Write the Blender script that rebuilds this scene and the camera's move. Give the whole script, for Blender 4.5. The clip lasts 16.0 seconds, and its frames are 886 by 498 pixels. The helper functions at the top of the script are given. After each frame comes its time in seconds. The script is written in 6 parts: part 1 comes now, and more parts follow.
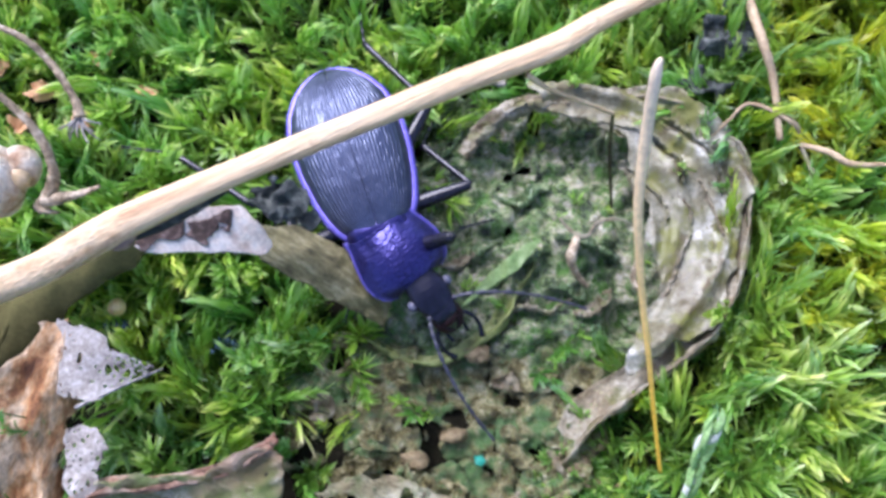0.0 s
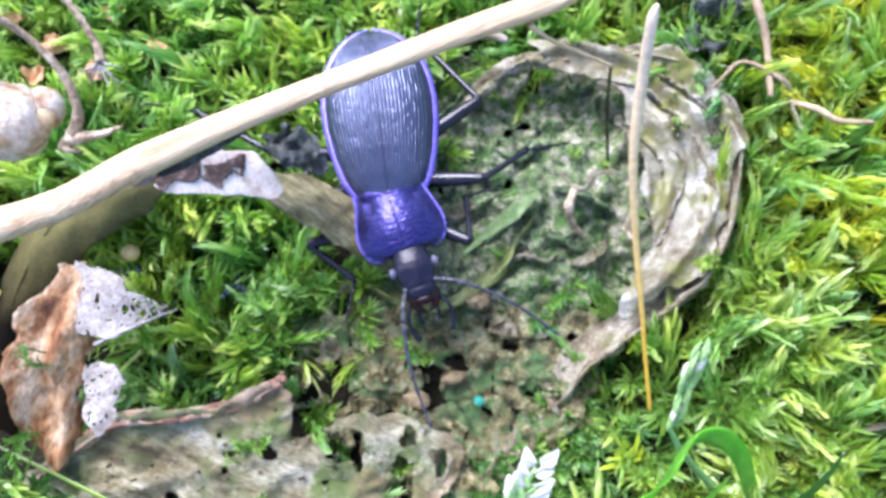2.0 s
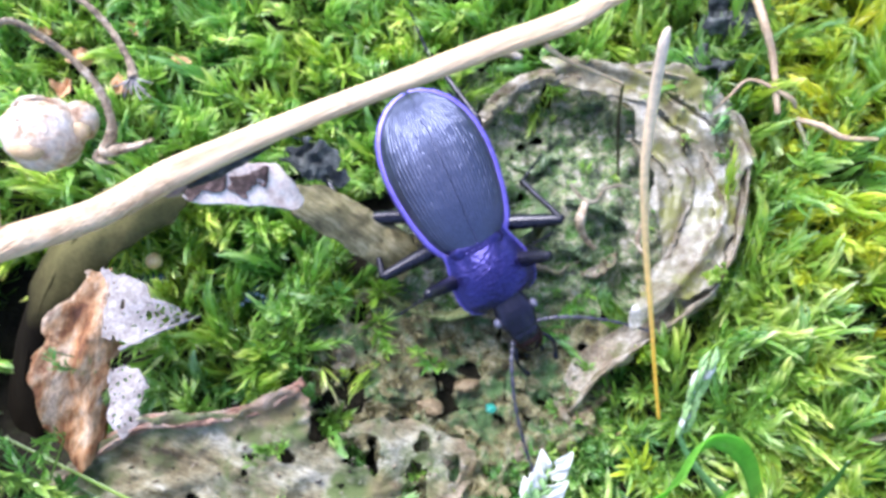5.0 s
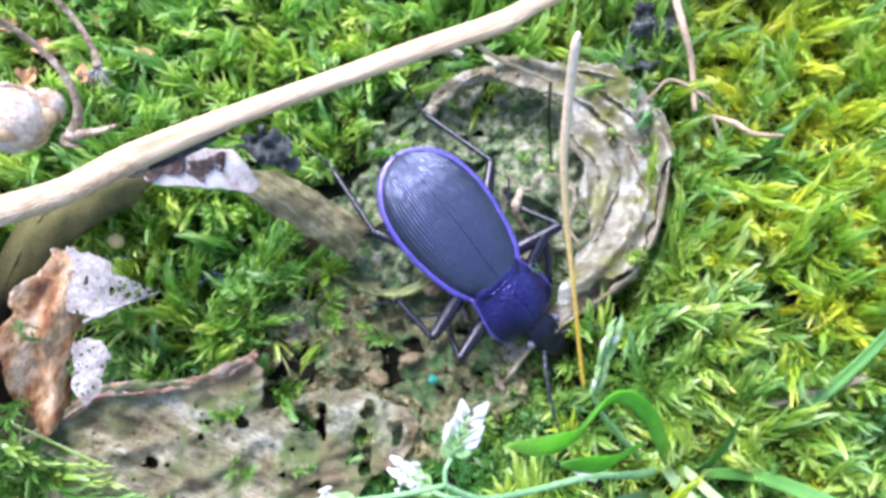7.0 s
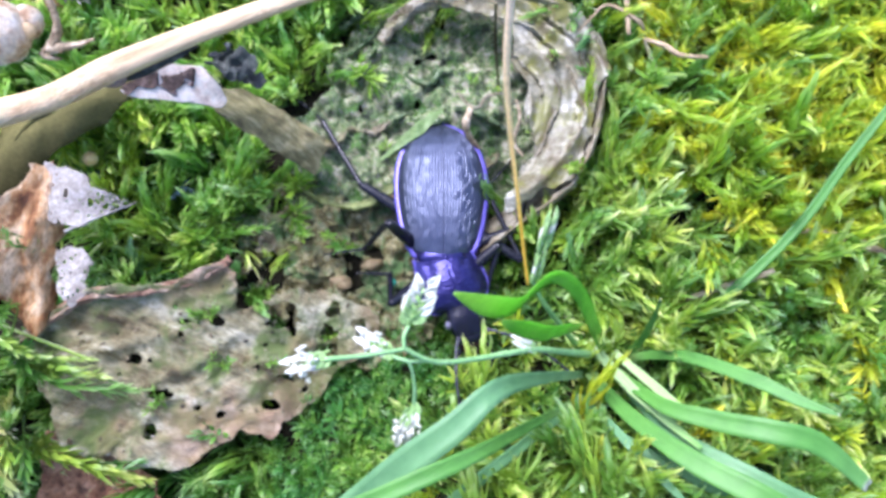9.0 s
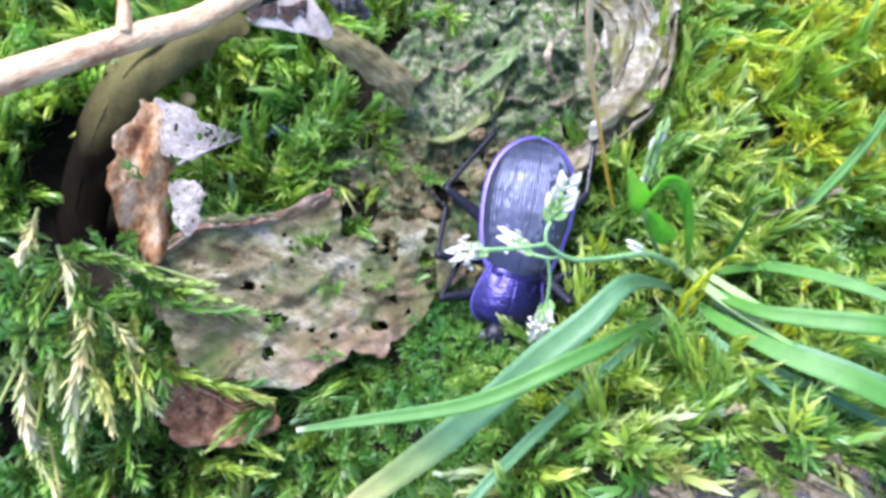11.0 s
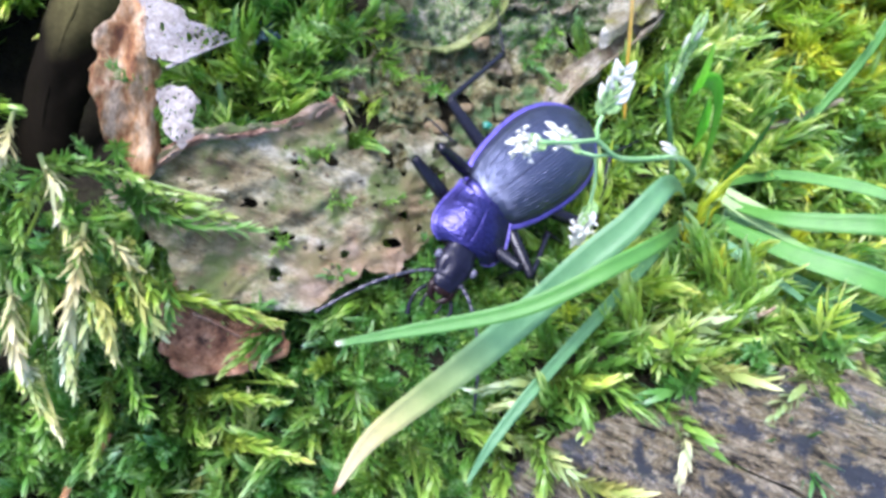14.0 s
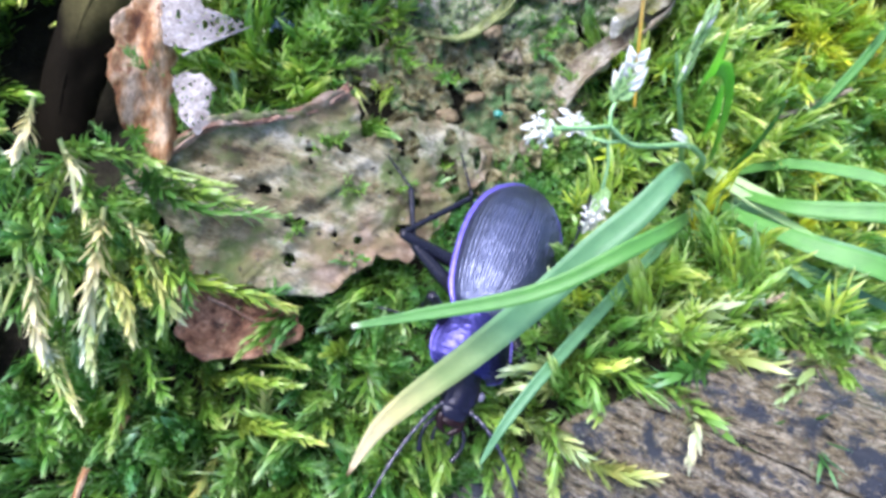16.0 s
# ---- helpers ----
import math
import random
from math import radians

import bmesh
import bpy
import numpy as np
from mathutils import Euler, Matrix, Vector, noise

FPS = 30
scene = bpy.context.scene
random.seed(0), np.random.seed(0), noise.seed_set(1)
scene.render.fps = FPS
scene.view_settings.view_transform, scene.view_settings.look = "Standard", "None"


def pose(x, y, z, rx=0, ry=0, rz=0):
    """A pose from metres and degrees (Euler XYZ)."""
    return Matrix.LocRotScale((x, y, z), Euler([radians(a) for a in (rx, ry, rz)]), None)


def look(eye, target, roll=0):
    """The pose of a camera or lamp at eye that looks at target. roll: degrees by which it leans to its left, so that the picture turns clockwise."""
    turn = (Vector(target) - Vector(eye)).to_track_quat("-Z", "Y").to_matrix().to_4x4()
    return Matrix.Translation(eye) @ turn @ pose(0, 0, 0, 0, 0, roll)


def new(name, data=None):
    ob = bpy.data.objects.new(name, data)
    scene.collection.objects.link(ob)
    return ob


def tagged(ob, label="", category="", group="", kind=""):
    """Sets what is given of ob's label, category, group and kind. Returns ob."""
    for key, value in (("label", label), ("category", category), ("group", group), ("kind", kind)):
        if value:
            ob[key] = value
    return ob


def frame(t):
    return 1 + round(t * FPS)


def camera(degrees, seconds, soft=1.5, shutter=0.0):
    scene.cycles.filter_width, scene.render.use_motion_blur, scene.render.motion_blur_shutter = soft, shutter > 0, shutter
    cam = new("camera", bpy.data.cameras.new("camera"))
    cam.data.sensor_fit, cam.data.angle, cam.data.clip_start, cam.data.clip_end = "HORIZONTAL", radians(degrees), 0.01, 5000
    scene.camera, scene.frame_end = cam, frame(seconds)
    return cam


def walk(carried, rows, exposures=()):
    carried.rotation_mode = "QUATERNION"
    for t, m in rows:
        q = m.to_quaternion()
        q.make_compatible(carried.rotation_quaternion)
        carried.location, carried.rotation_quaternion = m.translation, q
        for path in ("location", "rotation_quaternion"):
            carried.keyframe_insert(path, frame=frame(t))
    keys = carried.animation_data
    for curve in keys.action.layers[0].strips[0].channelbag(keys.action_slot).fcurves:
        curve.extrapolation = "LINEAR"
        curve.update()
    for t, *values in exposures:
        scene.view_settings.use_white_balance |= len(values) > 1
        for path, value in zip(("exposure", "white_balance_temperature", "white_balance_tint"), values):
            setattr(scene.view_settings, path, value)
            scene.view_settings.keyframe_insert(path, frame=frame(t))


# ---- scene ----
MM = 0.001
cam = camera(63.1, 16.0, soft=3.4)
PATH = [  # seconds, millimetres, degrees
    (0, 2.25, 2.33, 70.54, 15.33, 0.82, 0.98),
    (0.5, 2.34, 0.62, 71.42, 14.4, 0.81, 0.75),
    (1, 2.3, 0.12, 72.22, 13.8, 0.39, 0.74),
    (1.5, 1.89, -0.67, 72.42, 13.53, 0.2, 1.21),
    (2, 1.61, -1.23, 72.74, 13.52, 0.32, 1.4),
    (2.5, 1.01, -1.82, 72.8, 13.97, 0.67, 1.54),
    (3, 0.88, -1.86, 73.17, 14.17, 0.82, 1.68),
    (3.5, 0.92, -1.61, 73.32, 14.01, 0.72, 1.8),
    (6, 0.57, -2.51, 77.22, 14.62, 0.55, 2.12),
    (6.5, 1.63, -3.5, 78.88, 14.22, -0.28, 2.1),
    (7, 3.23, -4.72, 80.59, 14.05, -2.02, 1.72),
    (7.5, 3.89, -5.42, 82.56, 13.73, -3.45, 1.42),
    (8, 4.59, -7.59, 84.47, 13.13, -4.35, 0.81),
    (8.5, 3.63, -9.29, 85.72, 11.5, -5.48, 0.22),
    (9, 3.27, -11.1, 87.13, 10.2, -5.09, 0.24),
    (9.5, 1.35, -11.89, 89.72, 9.61, -4.7, 0.8),
    (10, -2.68, -18.2, 93.73, 10.39, -3.97, 0.34),
    (12.5, -20.03, -19.99, 78.78, 7.99, -11.51, -3.96),
    (13, -20.62, -20.76, 78.78, 7.84, -11.14, -3.46),
    (13.5, -21.32, -22.49, 80.95, 7.33, -11.67, -3.57),
    (14, -21.64, -22.98, 81.83, 6.27, -12.48, -3.81),
    (14.5, -21.95, -24.01, 82.04, 5.73, -12.88, -3.67),
    (15, -22.36, -23.38, 82.04, 5.09, -12.45, -3.59),
    (15.5, -22.59, -23.49, 82.16, 5.26, -12.22, -3.52),
    (16, -22.86, -23.78, 82.46, 5.69, -12.26, -3.57),
]
walk(cam, [(t, pose(x * MM, y * MM, z * MM, rx, ry, rz)) for t, x, y, z, rx, ry, rz in PATH], [(t, s, 5500, 22) for t, s in ((0, 1.2), (0.5, 1.36), (1.0, 1.55), (1.5, 1.65), (2.5, 1.66), (7.0, 1.62), (9.0, 1.5), (10.2, 1.47), (12.5, 1.5), (16, 1.46))])

# ---- light ----
world = bpy.data.worlds.new("sky")
scene.world = world
world.use_nodes = True
wn = world.node_tree
sky = wn.nodes.new("ShaderNodeTexSky")
sky.sky_type = "NISHITA"
sky.sun_disc = False
sky.sun_elevation, sky.sun_rotation = radians(52), radians(-35)
sky.air_density, sky.dust_density = 1.0, 3.0
wn.links.new(sky.outputs[0], wn.nodes["Background"].inputs[0])
wn.nodes["Background"].inputs[1].default_value = 0.13
sun = new("sun", bpy.data.lights.new("sun", "SUN"))
sun.data.energy, sun.data.angle, sun.data.color = 2.3, radians(30), (1.0, 0.96, 0.9)
sun.matrix_world = look((-0.35, 0.5, 0.78), (0, 0, 0))


# ---- mesh helpers, all in millimetres ----
def fade(t):
    return t * t * (3 - 2 * t)


def vnoise(x, y, scale, seed=0):
    """Smooth value noise from -1 to 1."""
    x, y = np.asarray(x, float) / scale + 91.7 * (seed + 1), np.asarray(y, float) / scale + 37.3 * (seed + 1)
    ix, iy = np.floor(x).astype(np.int64), np.floor(y).astype(np.int64)
    fx, fy = fade(x - ix), fade(y - iy)

    def h(a, b):
        n = (a * 374761393 + b * 668265263 + seed * 1442695041) & 0x7FFFFFFF
        n = ((n ^ (n >> 13)) * 1274126177) & 0x7FFFFFFF
        return ((n ^ (n >> 16)) & 0xFFFF) / 32767.5 - 1

    a = h(ix, iy) * (1 - fx) + h(ix + 1, iy) * fx
    b = h(ix, iy + 1) * (1 - fx) + h(ix + 1, iy + 1) * fx
    return a * (1 - fy) + b * fy


def fbm(x, y, scale, seed=0, octaves=4):
    return sum(vnoise(x, y, scale / 2 ** k, seed + 11 * k) * 0.5 ** k for k in range(octaves))


def hump(x, y, cx, cy, sx, sy):
    return np.exp(-((x - cx) / sx) ** 2 - ((y - cy) / sy) ** 2)


def height(x, y):
    """The soil under moss and litter."""
    x, y = np.asarray(x, float), np.asarray(y, float)
    s = np.clip((x - 18) / 16, 0, 1)
    z = -8 + 4 * fade(s) + 36 * hump(x, y, 24, -40, 20, 16) + 9 * hump(x, y, 3, -26, 15, 13) - 7 * hump(x, y, -47, 6, 8, 13)
    return z + 0.9 * vnoise(x, y, 9, 3) + 0.4 * vnoise(x, y, 3, 4)


def ground_z(x, y):
    return float(height(np.array([x]), np.array([y]))[0])


def side(x, y, poly):
    """Signed distance to a polygon, positive inside."""
    x, y = np.asarray(x, float), np.asarray(y, float)
    best, inside = np.full(x.shape, 1e9), np.zeros(x.shape, bool)
    for (ax, ay), (bx, by) in zip(poly, poly[1:] + poly[:1]):
        dx, dy = bx - ax, by - ay
        t = np.clip(((x - ax) * dx + (y - ay) * dy) / (dx * dx + dy * dy + 1e-12), 0, 1)
        best = np.minimum(best, np.hypot(x - ax - t * dx, y - ay - t * dy))
        cross = (ay > y) != (by > y)
        with np.errstate(divide="ignore", invalid="ignore"):
            inside ^= cross & (x < (bx - ax) * (y - ay) / (by - ay + 1e-12) + ax)
    return np.where(inside, best, -best)


def smooth_line(points, n):
    """n points on a smooth curve through the given ones."""
    p = np.array(points, float)
    m = len(p)
    out = []
    for s in np.linspace(0, m - 1, n):
        i = min(int(s), m - 2)
        t = s - i
        a, b, c, d = p[max(i - 1, 0)], p[i], p[i + 1], p[min(i + 2, m - 1)]
        out.append(0.5 * (2 * b + (c - a) * t + (2 * a - 5 * b + 4 * c - d) * t * t + (3 * b - a - 3 * c + d) * t ** 3))
    return np.array(out)


def spread(values, n):
    return np.interp(np.linspace(0, 1, n), np.linspace(0, 1, len(values)), values)


def unit(v):
    return v / (np.linalg.norm(v) + 1e-12)


def tube(points, radii, sides=8, n=0, wobble=0.0, flat=1.0, seed=0, ribs=0.0):
    """A closed tube along a line. flat: its second radius over its first; ribs: depth of lengthwise ribs."""
    p = smooth_line(points, n) if n else np.array(points, float)
    m = len(p)
    r = spread(radii, m)
    rng = np.random.RandomState(seed)
    rib = 1 + ribs * rng.uniform(-1, 1, sides)
    verts, faces, u = [], [], None
    for i in range(m):
        d = unit(p[min(i + 1, m - 1)] - p[max(i - 1, 0)])
        if u is None:
            u = unit(np.cross(d, (0.13, 0.21, 0.97) if abs(d[2]) < 0.95 else (1, 0, 0)))
        u = unit(u - d * (u @ d))
        v = np.cross(d, u)
        for k in range(sides):
            a = 2 * math.pi * k / sides
            q = r[i] * rib[k] * (1 + wobble * rng.uniform(-1, 1))
            verts.append(p[i] + q * (math.cos(a) * u + flat * math.sin(a) * v))
    for i in range(m - 1):
        for k in range(sides):
            l = (k + 1) % sides
            faces.append((i * sides + k, i * sides + l, (i + 1) * sides + l, (i + 1) * sides + k))
    faces.append(tuple(range(sides))[::-1])
    faces.append(tuple((m - 1) * sides + k for k in range(sides)))
    return verts, faces


def ball(c, r, rings=8, sides=12, squash=(1, 1, 1), rough=0.0, seed=0):
    verts, faces = [], []
    rng = np.random.RandomState(seed)
    for i in range(rings + 1):
        th = math.pi * i / rings
        for k in range(sides):
            a = 2 * math.pi * k / sides
            q = r * (1 + (rough * rng.uniform(-1, 1) if 0 < i < rings else 0))
            verts.append((c[0] + q * squash[0] * math.sin(th) * math.cos(a), c[1] + q * squash[1] * math.sin(th) * math.sin(a), c[2] + q * squash[2] * math.cos(th)))
    for i in range(rings):
        for k in range(sides):
            l = (k + 1) % sides
            faces.append((i * sides + k, (i + 1) * sides + k, (i + 1) * sides + l, i * sides + l))
    return verts, faces


def joined(*shapes):
    verts, faces = [], []
    for v, f in shapes:
        b = len(verts)
        verts += [tuple(q) for q in v]
        faces += [tuple(i + b for i in g) for g in f]
    return verts, faces


def grid_faces(rows, cols):
    return [(i * cols + j, i * cols + j + 1, (i + 1) * cols + j + 1, (i + 1) * cols + j) for i in range(rows - 1) for j in range(cols - 1)]


def thicken(verts, faces, thick):
    """Both skins of a sheet and its edge."""
    v = np.array(verts, float)
    normal = np.zeros_like(v)
    for f in faces:
        n = np.cross(v[f[1]] - v[f[0]], v[f[2]] - v[f[0]])
        for i in f:
            normal[i] += n
    normal /= np.linalg.norm(normal, axis=1)[:, None] + 1e-12
    m, edges = len(v), {}
    for f in faces:
        for a, b in zip(f, f[1:] + f[:1]):
            edges[(a, b)] = edges.get((a, b), 0) + 1
    rim = [(a, b) for a, b in edges if (b, a) not in edges]
    out = [*map(tuple, v), *map(tuple, v - normal * thick)]
    return out, [*faces, *[tuple(i + m for i in f[::-1]) for f in faces], *[(b, a, a + m, b + m) for a, b in rim]]


def cut_sheet(x0, x1, y0, y1, step, keep, lift, thick=0.2):
    """A sheet over a rectangle, cut where keep(x, y) turns negative, lifted into space by lift(x, y)."""
    nx, ny = int((x1 - x0) / step) + 2, int((y1 - y0) / step) + 2
    gx, gy = np.meshgrid(x0 + step * np.arange(nx), y0 + step * np.arange(ny))
    px, py = gx.ravel(), gy.ravel()
    f = keep(px, py)
    f = np.where(np.abs(f) < 1e-6, 1e-6, f)
    pts, used, faces, cuts = list(zip(px, py)), f > 0, [], {}

    def mid(a, b):
        key = (min(a, b), max(a, b))
        if key not in cuts:
            t = f[a] / (f[a] - f[b])
            t = min(max(t, 0.04), 0.96)
            cuts[key] = len(pts)
            pts.append((px[a] + t * (px[b] - px[a]), py[a] + t * (py[b] - py[a])))
        return cuts[key]

    for i in range(ny - 1):
        for j in range(nx - 1):
            q = (i * nx + j, i * nx + j + 1, (i + 1) * nx + j + 1, (i + 1) * nx + j)
            on = [used[k] for k in q]
            if all(on):
                faces.append(q)
            elif any(on):
                for tri in ((q[0], q[1], q[2]), (q[0], q[2], q[3])):
                    ring = []
                    for a, b in zip(tri, tri[1:] + tri[:1]):
                        if used[a]:
                            ring.append(a)
                        if used[a] != used[b]:
                            ring.append(mid(a, b))
                    if len(ring) > 2:
                        faces.append(tuple(ring))
    order = sorted({i for g in faces for i in g})
    index = {o: k for k, o in enumerate(order)}
    faces = [tuple(index[i] for i in g) for g in faces]
    p = np.array([pts[o] for o in order])
    v = np.stack(lift(p[:, 0], p[:, 1]), axis=1)
    return thicken(v, faces, thick) if thick else (list(map(tuple, v)), faces)


ORIGIN = {}


def thing(name, at, label, category, group="", kind=""):
    """An empty at the base of a thing of several parts."""
    ob = new(name)
    ob.empty_display_size = 0.002
    ob.location = [c * MM for c in at]
    ORIGIN[ob.name] = np.array(at, float)
    return tagged(ob, label, category, group, kind)


def mesh_of(name, shape, material, origin=(0, 0, 0), flat=False):
    verts, faces = shape
    me = bpy.data.meshes.new(name)
    me.from_pydata(((np.array(verts, float) - origin) * MM).tolist(), [], [tuple(int(i) for i in f) for f in faces])
    me.materials.append(material)
    if not flat:
        me.polygons.foreach_set("use_smooth", [True] * len(me.polygons))
    me.update()
    return me


def part(name, shape, material, parent, label="", flat=False):
    origin = ORIGIN[parent.name]
    ob = new(name, mesh_of(name, shape, material, origin, flat))
    ob.parent = parent
    ORIGIN[ob.name] = origin
    if label:
        ob["label"] = label
    return ob


def single(name, shape, material, at, label, category, group="", kind="", flat=False):
    """A thing of one mesh, with its origin at its base."""
    ob = new(name, mesh_of(name, shape, material, np.array(at, float), flat))
    ob.location = [c * MM for c in at]
    return tagged(ob, label, category, group, kind)


# ---- materials ----
def base_material(name, rough=0.5, metal=0.0, spec=0.5):
    m = bpy.data.materials.new(name)
    m.use_nodes = True
    b = m.node_tree.nodes["Principled BSDF"]
    b.inputs["Roughness"].default_value = rough
    b.inputs["Metallic"].default_value = metal
    b.inputs["Specular IOR Level"].default_value = spec
    return m, m.node_tree, b


def node(nt, kind, **values):
    n = nt.nodes.new(kind)
    for key, value in values.items():
        n.inputs[key.replace("_", " ")].default_value = value
    return n


def noise_tex(nt, scale_mm, detail=4.0, rough=0.6, coords=None, stretch=None):
    """Noise whose features are about scale_mm wide."""
    co = nt.nodes.new("ShaderNodeTexCoord")
    out = co.outputs["Object"]
    if stretch:
        for key, value in (("Rotation", [radians(a) for a in stretch[1]]), ("Scale", stretch[0])):
            mp = nt.nodes.new("ShaderNodeMapping")
            mp.inputs[key].default_value = value
            nt.links.new(out, mp.inputs["Vector"])
            out = mp.outputs["Vector"]
    n = node(nt, "ShaderNodeTexNoise", Scale=1000.0 / scale_mm, Detail=detail, Roughness=rough)
    nt.links.new(out, n.inputs["Vector"])
    return n


def ramp(nt, source, stops):
    r = nt.nodes.new("ShaderNodeValToRGB")
    r.color_ramp.elements.remove(r.color_ramp.elements[1])
    for k, (at, colour) in enumerate(stops):
        e = r.color_ramp.elements[0] if k == 0 else r.color_ramp.elements.new(at)
        e.position, e.color = at, (*colour, 1)
    nt.links.new(source, r.inputs["Fac"])
    return r


def mixed(nt, a, b, fac, mode="MIX"):
    m = nt.nodes.new("ShaderNodeMix")
    m.data_type, m.blend_type = "RGBA", mode
    for value, socket in ((fac, m.inputs["Factor"]), (a, m.inputs["A"]), (b, m.inputs["B"])):
        if isinstance(value, (int, float)):
            socket.default_value = value
        elif isinstance(value, tuple):
            socket.default_value = (*value, 1)
        else:
            nt.links.new(value, socket)
    return m.outputs["Result"]


def bumped(nt, b, source, strength, mm):
    bump = node(nt, "ShaderNodeBump", Strength=strength, Distance=mm * MM)
    nt.links.new(source, bump.inputs["Height"])
    nt.links.new(bump.outputs[0], b.inputs["Normal"])


def glowing_through(m, nt, b, colour, amount):
    """Thin tissue: light passes through."""
    tr = nt.nodes.new("ShaderNodeBsdfTranslucent")
    nt.links.new(colour, tr.inputs["Color"])
    mx = nt.nodes.new("ShaderNodeMixShader")
    mx.inputs[0].default_value = amount
    nt.links.new(b.outputs[0], mx.inputs[1])
    nt.links.new(tr.outputs[0], mx.inputs[2])
    nt.links.new(mx.outputs[0], nt.nodes["Material Output"].inputs["Surface"])


def mottled(name, stops, scale, rough=0.6, bump=0.5, bump_mm=0.15, fine=0.4, second=None, second_scale=6.0, through_amount=0.0, spec=0.4, stretch=None, wet=None, crisp=1.0, third=None):
    """A surface of two noises: large stains and fine grain. third: a colour in broad patches."""
    m, nt, b = base_material(name, rough, 0, spec)
    n1, n2 = noise_tex(nt, scale, 6, 0.65, stretch=stretch), noise_tex(nt, fine, 4, 0.6, stretch=stretch)
    col = ramp(nt, n1.outputs["Fac"], stops).outputs["Color"]
    grain = ramp(nt, n2.outputs["Fac"], [(0.3, (1 - 0.28 * crisp,) * 3), (0.7, (1 + 0.15 * crisp,) * 3)]).outputs["Color"]
    col = mixed(nt, col, grain, 1.0, "MULTIPLY")
    if second:
        n3 = noise_tex(nt, second_scale, 5, 0.7)
        mask = ramp(nt, n3.outputs["Fac"], [(second[1], (0, 0, 0)), (second[2], (1, 1, 1))]).outputs["Color"]
        col = mixed(nt, col, second[0], mask)
    if third:
        n5 = noise_tex(nt, third[1], 3, 0.6)
        mask = ramp(nt, n5.outputs["Fac"], [(third[2], (0, 0, 0)), (third[3], (0.85, 0.85, 0.85))]).outputs["Color"]
        col = mixed(nt, col, mixed(nt, col, third[0], 0.65), mask)
    nt.links.new(col, b.inputs["Base Color"])
    if wet:
        n4 = noise_tex(nt, wet[0], 3)
        rr = nt.nodes.new("ShaderNodeMapRange")
        rr.inputs["From Min"].default_value, rr.inputs["From Max"].default_value = 0.35, 0.65
        rr.inputs["To Min"].default_value, rr.inputs["To Max"].default_value = wet[1], wet[2]
        nt.links.new(n4.outputs["Fac"], rr.inputs["Value"])
        nt.links.new(rr.outputs[0], b.inputs["Roughness"])
    add = nt.nodes.new("ShaderNodeMath")
    add.operation = "ADD"
    nt.links.new(n1.outputs["Fac"], add.inputs[0])
    nt.links.new(n2.outputs["Fac"], add.inputs[1])
    bumped(nt, b, add.outputs[0], bump, bump_mm)
    if through_amount:
        glowing_through(m, nt, b, col, through_amount)
    return m


def moss_material(name, base, mid, tip, amount=0.45):
    """Moss leaves: hue differs shoot by shoot and leaf by leaf, paler towards each tip."""
    m, nt, b = base_material(name, 0.3, 0, 0.5)
    uv = nt.nodes.new("ShaderNodeUVMap")
    sep = nt.nodes.new("ShaderNodeSeparateXYZ")
    nt.links.new(uv.outputs[0], sep.inputs[0])
    geo = nt.nodes.new("ShaderNodeNewGeometry")
    # Dark foot: old leaves plus gap shade in the colour; tips: paleness plus highlights.
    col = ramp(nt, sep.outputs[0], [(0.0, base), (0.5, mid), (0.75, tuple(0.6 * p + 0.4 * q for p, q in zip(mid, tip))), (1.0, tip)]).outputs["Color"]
    var = ramp(nt, geo.outputs["Random Per Island"], [(0.0, (0.7, 0.8, 0.65)), (0.5, (1, 1, 1)), (1.0, (1.25, 1.15, 1.0))]).outputs["Color"]
    shoot = ramp(nt, sep.outputs[1], [(0.0, (0.65, 0.82, 0.95)), (0.35, (0.88, 0.96, 1.0)), (0.65, (1.05, 1.02, 0.9)), (0.86, (1.16, 1.06, 0.8)), (0.95, (1.25, 1.12, 1.2)), (1.0, (1.45, 1.3, 2.4))]).outputs["Color"]
    n = noise_tex(nt, 11, 3)
    patch = ramp(nt, n.outputs["Fac"], [(0.35, (0.6, 0.78, 0.75)), (0.65, (1.3, 1.12, 0.9))]).outputs["Color"]
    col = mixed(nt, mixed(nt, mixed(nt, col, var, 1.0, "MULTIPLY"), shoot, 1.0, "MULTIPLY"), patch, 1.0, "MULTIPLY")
    nt.links.new(col, b.inputs["Base Color"])
    glowing_through(m, nt, b, col, amount)
    return m


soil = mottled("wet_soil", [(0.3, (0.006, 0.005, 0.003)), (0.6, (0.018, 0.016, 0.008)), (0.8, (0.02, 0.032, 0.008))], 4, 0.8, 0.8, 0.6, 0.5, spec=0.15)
mat_leaf = mottled("rotting_leaf", [(0.34, (0.016, 0.022, 0.013)), (0.4, (0.08, 0.11, 0.05)), (0.47, (0.17, 0.26, 0.085)), (0.53, (0.32, 0.34, 0.18)), (0.59, (0.5, 0.47, 0.33)), (0.7, (0.66, 0.63, 0.53))], 1.4, 0.3, 1.0, 0.6, 0.3, ((0.08, 0.18, 0.03), 0.53, 0.6), 3, wet=(0.9, 0.05, 0.4), spec=0.8, crisp=2.0)
rim_leaf = mottled("pale_dead_leaf", [(0.3, (0.1, 0.07, 0.035)), (0.4, (0.2, 0.15, 0.085)), (0.5, (0.3, 0.255, 0.165)), (0.65, (0.46, 0.42, 0.325))], 2.6, 0.42, 0.8, 0.35, 0.4, ((0.16, 0.17, 0.05), 0.52, 0.66), 4, 0.12, crisp=1.5)
